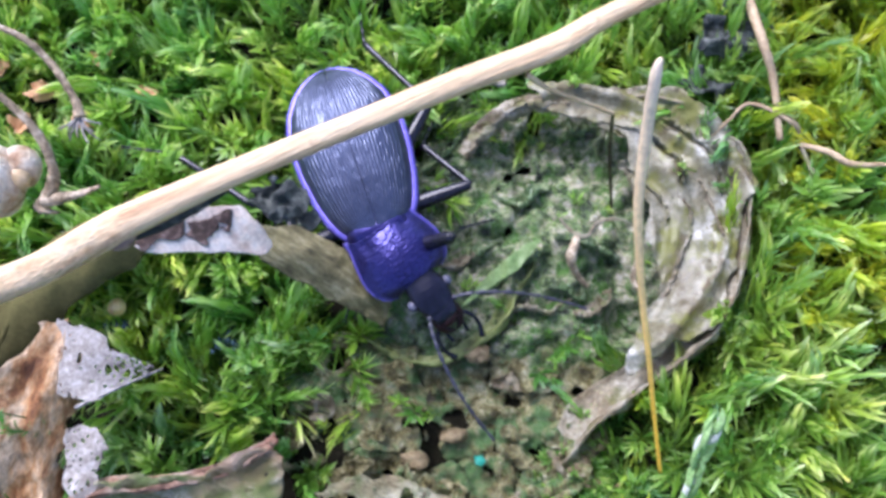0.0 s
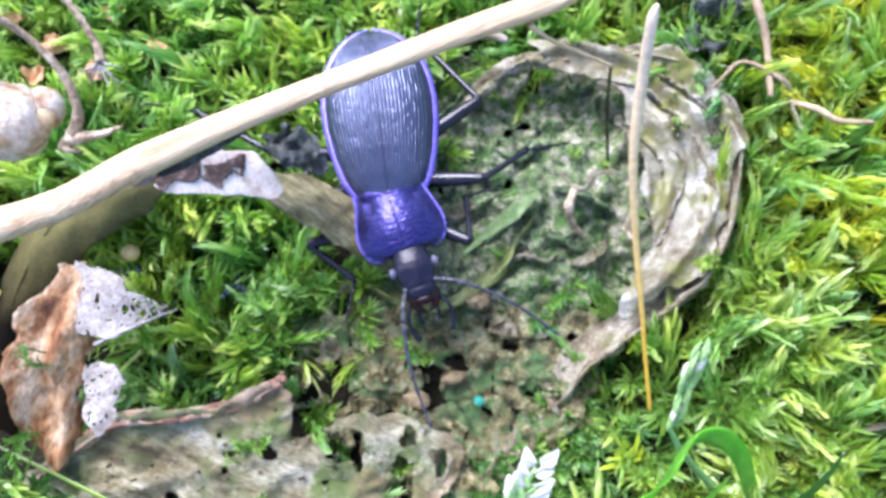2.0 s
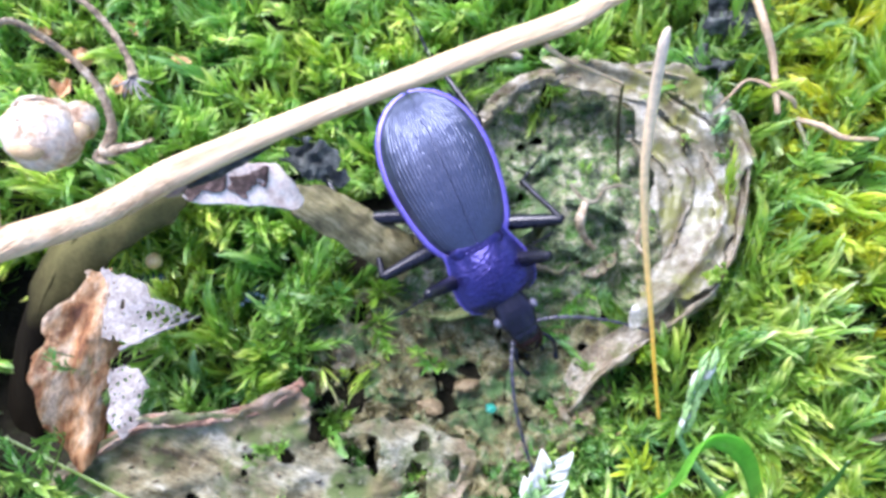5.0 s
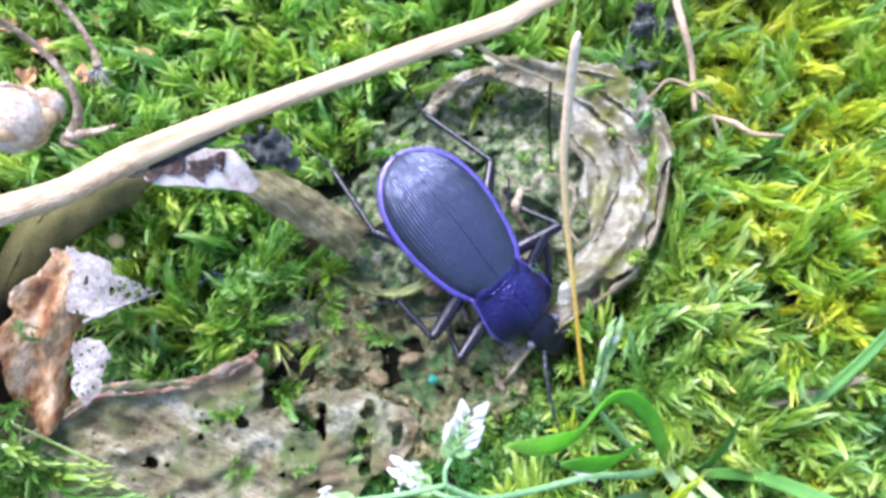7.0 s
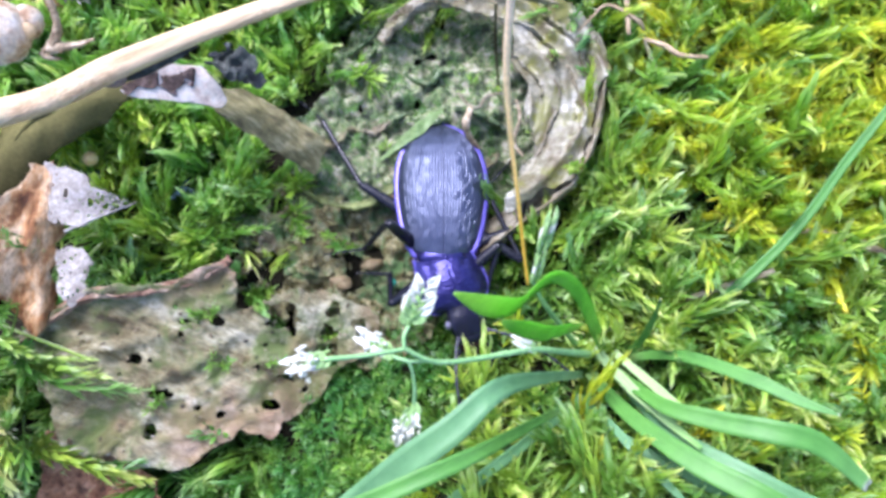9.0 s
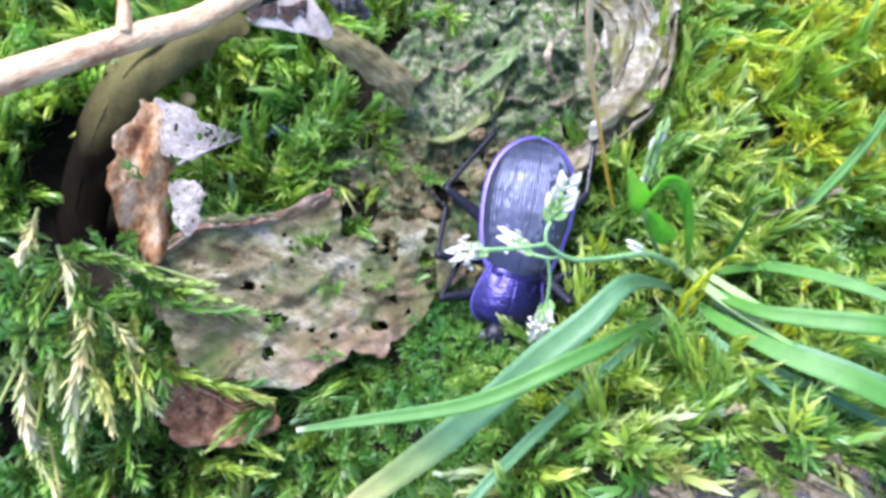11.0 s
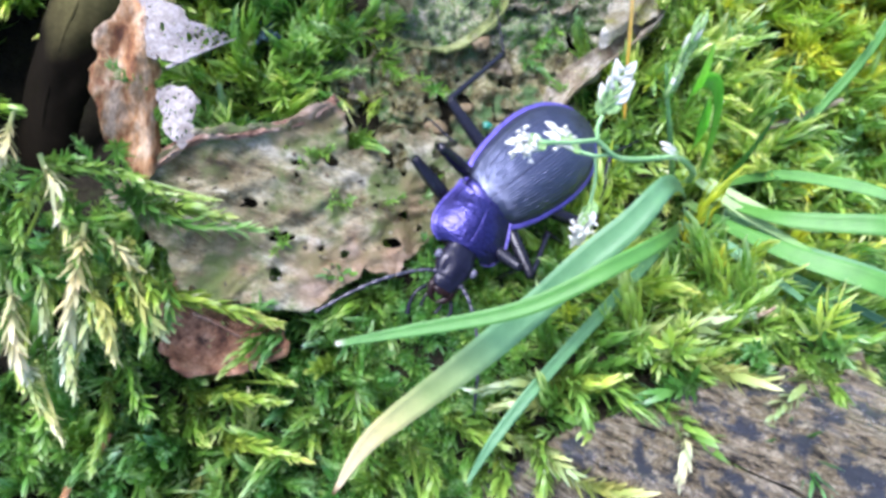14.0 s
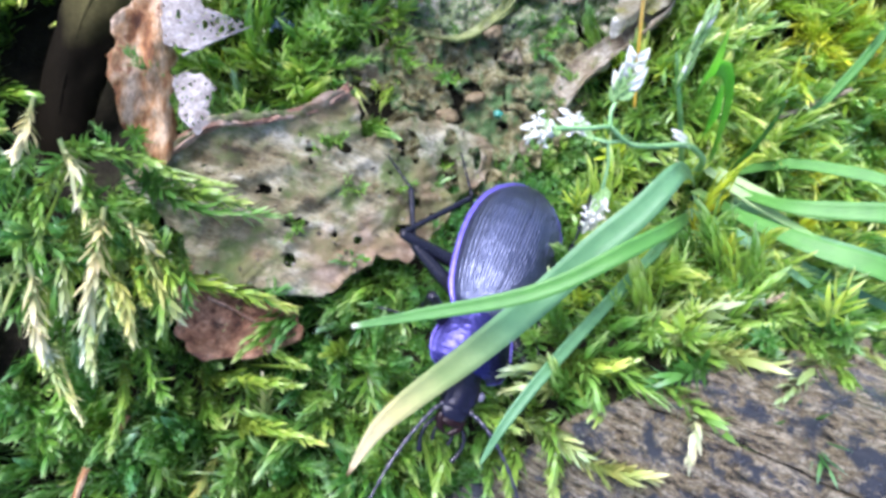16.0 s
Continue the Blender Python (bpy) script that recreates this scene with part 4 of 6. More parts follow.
part("rolled_margin", curled_rim([(12.6, 0.9, -6), (15.5, 5.6, -4), (19.5, 8.0, -3), (24.9, 12.0, -2), (28, 15.7, -1), (29.6, 20, -0.5), (31.0, 28.5, 0), (28.6, 34, 0), (23.5, 37.4, -0.5), (17, 38.4, -1)], [1.5, 2.0, 2.1, 1.9, 1.7, 1.7, 1.9, 1.8, 1.5, 1.2], 0.0, 41), rim_leaf, rotten, "cream curled leaf margin with olive stains")
for k, (r, a0, a1, w) in enumerate(((8.2, 0.0, 1.1, 0.55), (10.2, -0.75, 0.35, 0.6), (11.6, 0.4, 1.35, 0.7), (13.2, -0.55, 0.5, 0.65), (14.6, 0.15, 0.95, 0.6))):
    arc = [(15 + r * math.cos(a) + 0.5 * math.sin(7 * a + k), 24 + r * math.sin(a)) for a in np.linspace(a0, a1, 6)]
    arc = [(x, y, float(collar_top(np.array([x]), np.array([y]))[0]) - 0.1) for x, y in arc]
    part("fold", curled_rim(arc, [0.4 * w, w, 1.1 * w, w, 0.4 * w], -0.2, 440 + 7 * k), rim_leaf if k % 2 else collar_mat, rotten, "cream leaf fold")
part("rolled_margin", curled_rim([(3, 33, -3), (6, 36, -1.5), (10, 38, -1), (14.5, 38.2, -1)], [1.0, 1.6, 1.6, 1.0], 0, 43), rim_leaf, rotten, "cream curled leaf margin")
part("rolled_margin", curled_rim([(-9, 15, -5), (-4, 11.5, -4.5), (1, 11, -4), (6, 14, -3.5), (9, 19, -3), (10.8, 22.5, -2.5)], [0.3, 0.5, 0.7, 1.0, 0.9, 0.4], -0.4, 47), mottled("yellow_green_rotting_edge", [(0.3, (0.1, 0.12, 0.03)), (0.6, (0.28, 0.32, 0.1)), (0.8, (0.4, 0.42, 0.2))], 2.5, 0.4, 0.5, 0.2, 0.5, through_amount=0.15), rotten, "yellow-green decaying leaf edge")


def flap_top(x, y):
    a = 0.94 * y - 0.34 * x + 1.6 * vnoise(x, y, 6, 59)
    z = 0.2 + 0.9 * fbm(x, y, 8, 61) + 0.25 * vnoise(x, y, 1.8, 62) + 0.12 * vnoise(x, y, 0.7, 64) + 1.0 * (0.5 - np.abs(vnoise(a, x * 0.35, 3.4, 63))) + 0.75 * (0.5 - np.abs(vnoise(a, x * 0.5, 1.3, 60))) + 0.3 * (0.5 - np.abs(vnoise(x + y, a, 1.0, 58)))
    fold = np.exp(-((y + 11.5 - 0.75 * (x + 21) + 1.2 * vnoise(x, y, 5, 65)) / 0.8) ** 2) * np.clip((x + 26) / 3, 0, 1) * np.clip((-12 - x) / 4, 0, 1)
    crease = np.exp(-((y + 7 - 0.22 * (x + 24)) / 0.8) ** 2) * np.clip((-14 - x) / 6, 0, 1)
    top = np.exp(-(side(x, y, FLAP) / 1.3) ** 2) * np.clip((y + 7) / 4, 0, 1) * np.clip((-13 - x) / 2, 0, 1)
    return np.maximum(z + 1.1 * fold + 0.7 * crease + 1.6 * top - 0.11 * np.clip(x + 14, 0, 20) ** 1.2, height(x, y) + 1.2)


HOLES = [(-24.6, -9, 1.3, 0.75), (-22.2, -17.3, 0.9, 1.1), (-20.2, -3, 0.5, 0.5), (-18.9, -4.7, 1.0, 0.4), (-21.4, -13, 1.9, 0.9), (-10.6, -9.8, 0.5, 0.6), (-10.1, -7.2, 0.5, 0.4), (-19.3, -6.2, 0.35, 0.6), (-8, -3.4, 2.4, 1.9), (-3, -5.5, 0.9, 1.5), (-15.5, -4.6, 0.9, 0.8), (-9, -14, 1.3, 1.0), (-14.5, -15.4, 0.7, 0.9), (-27, -6, 0.4, 0.3), (-17, -14.5, 0.4, 0.4)]


def flap_keep(x, y):
    k = side(x, y, FLAP) + 0.8 * fbm(x, y, 3, 66)
    for cx, cy, rx, ry in HOLES:
        k = np.minimum(k, (np.hypot((x - cx) / (0.75 * rx), (y - cy) / (0.7 * ry)) - 1 + 0.55 * vnoise(x, y, 0.7, 67)) * min(rx, ry))
    return np.minimum(k, (0.98 - 0.62 * np.clip((x + 14) / 9, 0, 1) - vnoise(x, y, 1.6, 68) - 0.25 * vnoise(x, y, 0.6, 69)) * 2)


flap = thing("dead_leaf", (-20, -9, -4), "flat cream and olive dead leaf with small holes, lying on moss", "dead leaf")
part("blade", cut_sheet(-41, 5, -23, 5, 0.36, flap_keep, lambda x, y: (x, y, flap_top(x, y)), 0.22), flap_leaf, flap)
part("rolled_margin", curled_rim([(-38.5, -8.2, 0), (-34.7, -5.0, 0.6), (-29.9, -1.9, 1.2), (-24.7, -1.4, 1.2), (-19.1, -0.3, 1.0), (-16.2, 1.2, 0.8), (-14.4, 2.8, 0.6)], [0.6, 0.8, 0.9, 0.8, 0.8, 0.9, 0.6], 0.0, 71), pink_leaf, flap, "brown rolled upper leaf margin")
lobe_keep = lambda x, y: np.minimum(side(x, y, LOBE) + 0.7 * fbm(x, y, 3, 73), (0.5 - vnoise(x, y, 2.0, 74)) * 2 + np.clip(-27 - x, 0, 5))
torn = thing("dead_leaf", (-28, -23, -6), "pinkish brown torn leaf fragment under the pale leaf", "dead leaf")
part("blade", cut_sheet(-37, -19, -30, -15, 0.4, lobe_keep, lambda x, y: (x - 0, y - 0, -2.6 + 0.9 * fbm(x, y, 4, 75) + 1.4 * np.exp(-(side(x, y, LOBE) / 1.0) ** 2) + 0.5 * (0.5 - np.abs(vnoise(x, y, 1.8, 76)))), 0.22), rust_leaf, torn)
part("midrib", tube([(-34, -19.5, -1.9), (-29.5, -21.5, -2.3), (-25, -24.5, -2.2), (-22.5, -26, -1.6)], [0.3, 0.26, 0.2, 0.1], 7, 24, 0.1), pink_leaf, torn, "thin brown leaf rib")

rng = np.random.RandomState(58)
for x, y, n in ((-16.6, -3.6, 6), (-17.4, -5.0, 4), (-14.9, -9.4, 5), (-21.5, -14, 4), (-9, -9, 3)):
    for _ in range(n):
        a = rng.uniform(0, 6.28)
        z = float(flap_top(np.array([x]), np.array([y]))[0])
        foot = np.array([x + rng.normal(0, 0.4), y + rng.normal(0, 0.4), z - 0.3])
        way = np.array([0.5 * math.cos(a), 0.5 * math.sin(a) + 0.4, 0.8]) * rng.uniform(1.4, 2.6)
        moss_shoot([tuple(foot), tuple(foot + way * 0.5), tuple(foot + way)], 1.0, moss_left, "tiny green moss tuft growing through the dead leaf", "moss tufts on the dead leaf")

# curled rusty leaf with a lace of bare veins
lacy = thing("skeletonised_leaf", (-35, 4, -6), "curled rusty-brown leaf, partly eaten to a white lace of veins", "dead leaf")
BROWN = [(-36.4, 13.2), (-34.8, 13.4), (-33.3, 11), (-33.4, 7), (-33.8, 3.9), (-33.6, 0.5), (-33.7, -3.5), (-34.7, -7.4), (-35.8, -7.2), (-37.2, -4.7), (-38.5, -2.4), (-38.9, 0.8), (-38.9, 4.2), (-38.4, 8), (-37.4, 11)]
part("blade", cut_sheet(-41, -32, -9, 15, 0.3, lambda x, y: side(x, y, BROWN) + 0.4 * fbm(x, y, 1.6, 81), lambda x, y: (x, y, 2.6 + 1.0 * np.clip(-35 - x, 0, 9) * np.clip((y + 6) / 8, 0.2, 1) + 1.5 * np.exp(-((x + 34.9 + 0.5 * np.sin(y * 0.4)) / 0.8) ** 2) - 1.2 * np.clip(x + 34.4, 0, 4) - 0.012 * (y - 5) ** 2 + 0.35 * fbm(x, y, 3, 82) + 0.2 * vnoise(x, y, 0.7, 83)), 0.14), brown_leaf, lacy)
LACE = [(-35.2, 13.4), (-31.5, 12.2), (-29.2, 10.3), (-25.4, 8.9), (-31.6, 5.5), (-34.2, 6.5)]
LACE2 = [(-33.6, 3.4), (-30.6, 3.6), (-29.0, 1.8), (-30.2, -0.4), (-29.6, -2.4), (-31.3, -3.2), (-33.2, -1.0)]


def lace_keep(poly, seed):
    def keep(x, y):
        d1, d2 = worley(x + 0.45 * vnoise(x, y, 1.3, 87), y + 0.45 * vnoise(x, y, 1.1, 88), 0.5, seed)
        solid = np.clip((-27.6 - x) / 3.2, 0, 1)
        return np.minimum(side(x, y, poly) + 0.35 * vnoise(x, y, 1, seed), 0.07 + 0.27 * solid + 0.1 * vnoise(x, y, 2, seed) - (d2 - d1))
    return keep


part("vein_lace", cut_sheet(-36, -25, 4.5, 14.5, 0.12, lace_keep(LACE, 83), lambda x, y: (x, y, 3.4 + 0.3 * (-32 - x) * 0.4 + 0.3 * vnoise(x, y, 3, 84)), 0.1), lace_white, lacy, "white lace of bare leaf veins")
part("vein_lace", cut_sheet(-35, -28, -4, 4.5, 0.12, lace_keep(LACE2, 85), lambda x, y: (x, y, 2.6 + 0.4 * vnoise(x, y, 2, 86)), 0.1), lace_white, lacy, "white lace of bare leaf veins")
part("midrib", tube([(-32.5, 5.2, 3.3), (-29, 7.1, 2.9), (-25.2, 9.0, 2.4)], [0.22, 0.16, 0.08], 6, 10), lace_white, lacy, "white leaf rib")

# leaf pieces beneath the straw
FRAG = [(-22.6, 16.9), (-20.6, 19.6), (-18.6, 21.2), (-16.4, 21.9), (-14.9, 21.1), (-14.1, 19.6), (-14.6, 18.4), (-18.4, 17.7), (-22, 16.6)]
under = thing("leaf_fragment", (-17, 19, -4), "white and black blotched dry leaf piece beneath the straw", "dead leaf")
frag_z = lambda x, y: 16.5 - 0.95 * (x + 22) + 0.25 * (y - 18) + 0.4 * vnoise(x, y, 2, 91)
part("blade", cut_sheet(-24, -13, 15, 23, 0.22, lambda x, y: side(x, y, FRAG) + 0.25 * vnoise(x, y, 1, 92), lambda x, y: (x, y, frag_z(x, y)), 0.15), mottled("white_papery_leaf", [(0.3, (0.6, 0.42, 0.32)), (0.5, (0.88, 0.75, 0.64)), (0.7, (0.95, 0.89, 0.82))], 2, 0.45, 0.4, 0.12, 0.3, through_amount=0.1), under)
patch_mat = mottled("brown_rotten_patch", [(0.3, (0.02, 0.013, 0.01)), (0.5, (0.1, 0.06, 0.045)), (0.7, (0.34, 0.24, 0.2))], 1.0, 0.5, 0.6, 0.15, 0.25)
SPOT = [(-19.6, 18.6), (-18.0, 20.9), (-17.2, 21.4), (-16.6, 21.2), (-17.6, 19.6), (-18.6, 18.2)]
part("dark_patch", cut_sheet(-21, -17, 18, 22, 0.2, lambda x, y: side(x, y, SPOT) + 0.45 * fbm(x, y, 0.9, 93), lambda x, y: (x, y, frag_z(x, y) + 0.2), 0.12), patch_mat, under, "dark brown rotten patch")
SPOT2 = [(-22.8, 17.0), (-21, 19.0), (-19.6, 20.2), (-19.2, 19.8), (-20.4, 18.2), (-22, 16.9)]
part("dark_patch", cut_sheet(-23, -20, 16, 20, 0.2, lambda x, y: side(x, y, SPOT2) + 0.45 * fbm(x, y, 0.9, 94), lambda x, y: (x, y, frag_z(x, y) + 0.25), 0.12), patch_mat, under, "dark brown rotten patch")


def crumple(cx, cy, cz, w, h, seed, reach=2.0):
    keep = lambda x, y: 1 - np.hypot((x - cx) / w, (y - cy) / h) + 0.45 * fbm(x, y, 1.6, seed)
    return cut_sheet(cx - 1.6 * w, cx + 1.6 * w, cy - 1.6 * h, cy + 1.6 * h, 0.16, keep, lambda x, y: (x + 0.5 * vnoise(x, y, 1.1, seed + 1), y + 0.5 * vnoise(x, y, 1.3, seed + 2), cz + reach * vnoise(x, y, 1.5, seed + 3) + 0.6 * vnoise(x, y, 0.6, seed + 4)), 0.15)


part("scrap", crumple(-13.4, 22.9, 12.2, 2.1, 2.0, 95, 1.6), black_mat, under, "black crumpled leaf scrap")
part("scrap", crumple(-10.9, 21.2, 10.5, 1.2, 0.7, 97, 1.0), black_mat, under, "black crumpled leaf scrap")
FOLD = [(-16.4, 21.8), (-13, 22.6), (-10.5, 21.6), (-6.1, 19.7), (-3.5, 17.5), (-5, 14.0), (-9, 15.2), (-13.6, 17.6), (-15.6, 18.9)]
part("olive_fold", cut_sheet(-18, -2, 13, 24, 0.3, lambda x, y: side(x, y, FOLD) + 0.3 * fbm(x, y, 2, 98), lambda x, y: (x, y, 7.5 - 0.72 * (x + 16) + 0.9 * np.cos((y - 18) * 0.55) + 0.5 * fbm(x, y, 3, 99)), 0.25), fold_leaf, under, "olive-grey folded leaf blade")

# olive strap leaf over the dark hollow
STRAP = smooth_line([(-25, 24, 0), (-30, 22.5, 2), (-36.5, 18.5, 2.5), (-41, 14, -0.5), (-44.5, 8.5, -4), (-47.5, 2, -9), (-49, -5, -15)], 85)


def strap_lift(u, v):
    """A bent strap with a raised middle."""
    i = np.clip((u * 2).astype(int), 0, 83)
    t = (u * 2 - i)[:, None]
    c = STRAP[i] * (1 - t) + STRAP[i + 1] * t
    d = STRAP[i + 1] - STRAP[i]
    across = np.stack([d[:, 1], -d[:, 0], np.zeros(len(d))], 1)
    across /= np.linalg.norm(across, axis=1)[:, None]
    q = c + across * v[:, None]
    return q[:, 0], q[:, 1], q[:, 2] + 1.6 - 0.22 * v * v + 0.5 * fbm(u, v * 2, 5, 108)


strap = thing("strap_leaf", (-45, 6, -12), "olive-brown curved strap leaf, shade painted on its low end, bending into a dark hollow", "dead leaf")
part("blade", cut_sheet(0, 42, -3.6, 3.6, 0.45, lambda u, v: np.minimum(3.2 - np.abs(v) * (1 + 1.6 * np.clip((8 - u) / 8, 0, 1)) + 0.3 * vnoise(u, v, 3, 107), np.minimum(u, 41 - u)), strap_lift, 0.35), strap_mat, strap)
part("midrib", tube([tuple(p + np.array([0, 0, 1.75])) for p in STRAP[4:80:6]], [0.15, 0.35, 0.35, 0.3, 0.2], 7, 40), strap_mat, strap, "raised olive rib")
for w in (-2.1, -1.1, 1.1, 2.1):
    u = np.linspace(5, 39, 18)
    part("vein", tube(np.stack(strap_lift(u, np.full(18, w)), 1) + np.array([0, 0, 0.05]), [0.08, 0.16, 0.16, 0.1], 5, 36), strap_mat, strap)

# weathered wood
def wood_top(x, y):
    a = radians(28)
    along, across = x * math.cos(a) - y * math.sin(a), x * math.sin(a) + y * math.cos(a)
    wave = across + 0.6 * vnoise(along, across, 5, 106)
    grain = 0.7 * vnoise(along * 0.18, wave, 1.0, 101) + 0.45 * vnoise(along * 0.12, wave, 0.6, 102) + 0.25 * vnoise(along, wave, 0.9, 111)
    crack = -2.0 * np.exp(-((across - (-11.5) + 0.5 * vnoise(along, across, 6, 103)) / 0.35) ** 2)
    return height(x, y) - 0.9 * vnoise(x, y, 9, 3) + 4.2 + grain + crack + 0.5 * vnoise(x, y, 5, 104)


wood = thing("wood_piece", (20, -45, 5), "grey weathered wood with wet dark grain and moss edge", "wood")
for k, (low, high) in enumerate(((-70, -46), (-46, -38), (-38, -31.5), (-31.5, -26), (-26, -21.5), (-21.5, -17.5), (-17.5, -13.5), (-13.5, -9), (-9, 10))):
    def slab_keep(x, y):
        a = radians(28)
        along, across = x * math.cos(a) - y * math.sin(a), x * math.sin(a) + y * math.cos(a)
        wave = across + 1.0 * vnoise(along, across * 0.2, 9, 109) + 0.2 * vnoise(along, across, 1.5, 110)
        return np.minimum(side(x, y, WOOD) + 1.2 * fbm(x, y, 5, 105), np.minimum(wave - low, high - wave) - 0.1)
    part("grain_slab", cut_sheet(-8, 62, -58, -28, 0.27, slab_keep, lambda x, y: (x, y, wood_top(x, y) + 0.35 * math.sin(5.1 * k)), 3.5), wood_mat, wood)

# ---- dry stalks ----
straw = thing("dry_stalk", (-10, 23, 18), "bleached pale dry plant stalk lying above the moss", "dry stalk")
part("stem", tube([(-60, -5, 33), (-45, 2, 31), (-32.0, 9.2, 27.2), (-26.0, 12.9, 24.4), (-21.6, 17.0, 22.2), (-14.3, 20.9, 22), (-6.0, 25.0, 21.5), (2.2, 29.0, 21.0), (9.5, 32.4, 20.4), (13.5, 35.2, 20), (20, 39, 19), (32, 46, 14), (46, 54, 2), (56, 60, -6)], [1.5, 1.4, 1.2, 1.1, 1.2, 0.92, 0.85, 0.95, 1.0, 0.85, 0.8, 0.75, 0.7, 0.6], 18, 90, 0.012, ribs=0.07), straw_mat, straw)
part("node", ball((-21.9, 16.3, 21.6), 1.05, 8, 12, (1.3, 0.9, 0.8), 0.12, 3), mottled("purple_brown_node", [(0.3, (0.12, 0.06, 0.05)), (0.7, (0.4, 0.28, 0.22))], 1, 0.5), straw, "purple-brown stalk node")
part("torn_sheath", tube([(-21.5, 16.2, 21), (-19.4, 17.6, 20.2), (-16.6, 19.2, 20.3), (-14.5, 20.2, 21)], [0.2, 0.45, 0.4, 0.15], 7, 16, 0.2), black_mat, straw, "dark torn sheath")
part("branch", tube([(-31.2, 9.9, 27.6), (-31.3, 14, 28.6), (-32.0, 19.5, 29.4), (-33.0, 25.1, 30), (-34, 30, 31), (-36, 40, 31)], [0.75, 0.42, 0.4, 0.42, 0.38, 0.3], 10, 34, 0.02, ribs=0.08), straw_mat, straw, "pale side branch")
part("pedicel", tube([(-32.9, 24.2, 29.6), (-32.2, 26.1, 28.6), (-29.8, 25.4, 26), (-27.7, 23.5, 24), (-27.0, 21.2, 22), (-28.0, 19.6, 20.4)], [0.24, 0.26, 0.26, 0.32, 0.36, 0.6], 9, 44, 0.14), stalk_mat, straw, "curved brown flower stalk")
part("dry_calyx", joined(tube([(-28.2, 19.3, 20.4), (-27.0, 19.6, 20.6), (-25.5, 19.9, 20.6), (-24.0, 20.4, 20.9)], [0.55, 0.55, 0.3, 0.12], 7, 14, 0.25), tube([(-28.4, 19.9, 20.2), (-28.9, 18.9, 20.0), (-27.2, 18.6, 20)], [0.2, 0.35, 0.1], 6, 8, 0.2)), stalk_mat, straw, "withered brown calyx")
part("pedicel", tube([(-40, 31, 25), (-35.5, 32.2, 24.2), (-31.2, 31.6, 23.5), (-28.9, 30.1, 22), (-27.3, 27.7, 20.5), (-26.9, 26.3, 20)], [0.22, 0.24, 0.26, 0.28, 0.32, 0.5], 9, 44, 0.14), stalk_mat, straw, "curved brown flower stalk")
rng = np.random.RandomState(12)
part("bristles", joined(*[tube([(-26.9, 26.4, 20), (-26.9 + 0.7 * math.cos(a) * k, 26.0 + 0.55 * math.sin(a) * k - 0.4, 20 + rng.uniform(-0.2, 0.4)), (-26.8 + 1.4 * math.cos(a) * k, 25.6 + 1.0 * math.sin(a) * k - 0.3, 19.8 + rng.uniform(-0.5, 0.4))], [0.13, 0.1, 0.05], 5, 8) for a, k in zip(np.linspace(-3.6, 0.5, 9), rng.uniform(0.7, 1.3, 9))]), lace_white, straw, "frayed white calyx bristles")
capsule = thing("seed_capsule", (-32.6, 20.6, 17.5), "papery cream round seed capsule with tan seeds", "seed pod")
part("shell", ball((-32.9, 20.5, 21.0), 3.1, 14, 20, (1.05, 0.95, 0.9), 0.07, 4), pod_mat, capsule)
part("lobe", ball((-30.4, 21.9, 20.6), 1.7, 10, 14, (0.9, 1, 0.9), 0.03, 5), pod_mat, capsule, "papery cream lobe")
part("seed", ball((-33.1, 18.8, 22.3), 1.25, 8, 12, (1.3, 0.85, 0.8), 0.03, 6), seed_mat, capsule, "tan seed showing through")
part("seed", ball((-30.0, 20.9, 21.2), 0.95, 8, 12, (0.9, 1.1, 0.8), 0.03, 7), seed_mat, capsule, "tan seed showing through")
for pts in ([(-35.8, 20.9, 21.5), (-34, 22.4, 23.3), (-31.6, 22.6, 22.7), (-30.4, 20.8, 22.2)], [(-35.6, 19.7, 21.8), (-33.4, 20.6, 23.7), (-31.4, 21.2, 23.2)], [(-33.4, 20.6, 23.6), (-32.6, 19.2, 23.3), (-31.4, 18.2, 22.0)]):
    part("seam", tube(pts, [0.1, 0.22, 0.1], 6, 14, 0.15), pod_mat, capsule, "raised papery seam")
part("stalk", tube([(-40, 20.0, 23), (-37.5, 20.3, 21.8), (-35.8, 20.5, 21.2)], [0.35, 0.35, 0.5], 8, 10), stalk_mat, capsule)

twig = single("hooked_twig", tube([(7.6, 30.3, 20), (9.6, 30.0, 18.2), (12.5, 30.1, 16), (15.5, 30.0, 14)], [0.3, 0.2, 0.17, 0.18], 7, 24, 0.12), seed_mat, (7.6, 30.3, 19.8), "thin grey-brown twig branching off the stalk", "twig")
single("hanging_thread", tube([(15.5, 30.0, 13.9), (16.1, 29.4, 10), (16.6, 28.6, 7), (17.9, 25.9, 1)], [0.15, 0.17, 0.2, 0.12], 7, 20, 0.15), olive_mat, (17.9, 25.9, 0.5), "dark thread-like dry stem hanging from a twig", "twig")


def thin_twig(points, radii, material, label, category="twig", group=""):
    p = np.array(points, float)
    i = int(np.argmin(p[:, 2]))
    return single("twig", tube(points, radii, 7, 10 + 6 * len(points), 0.12, seed=i + len(points)), material, tuple(p[i]), label, category, group)


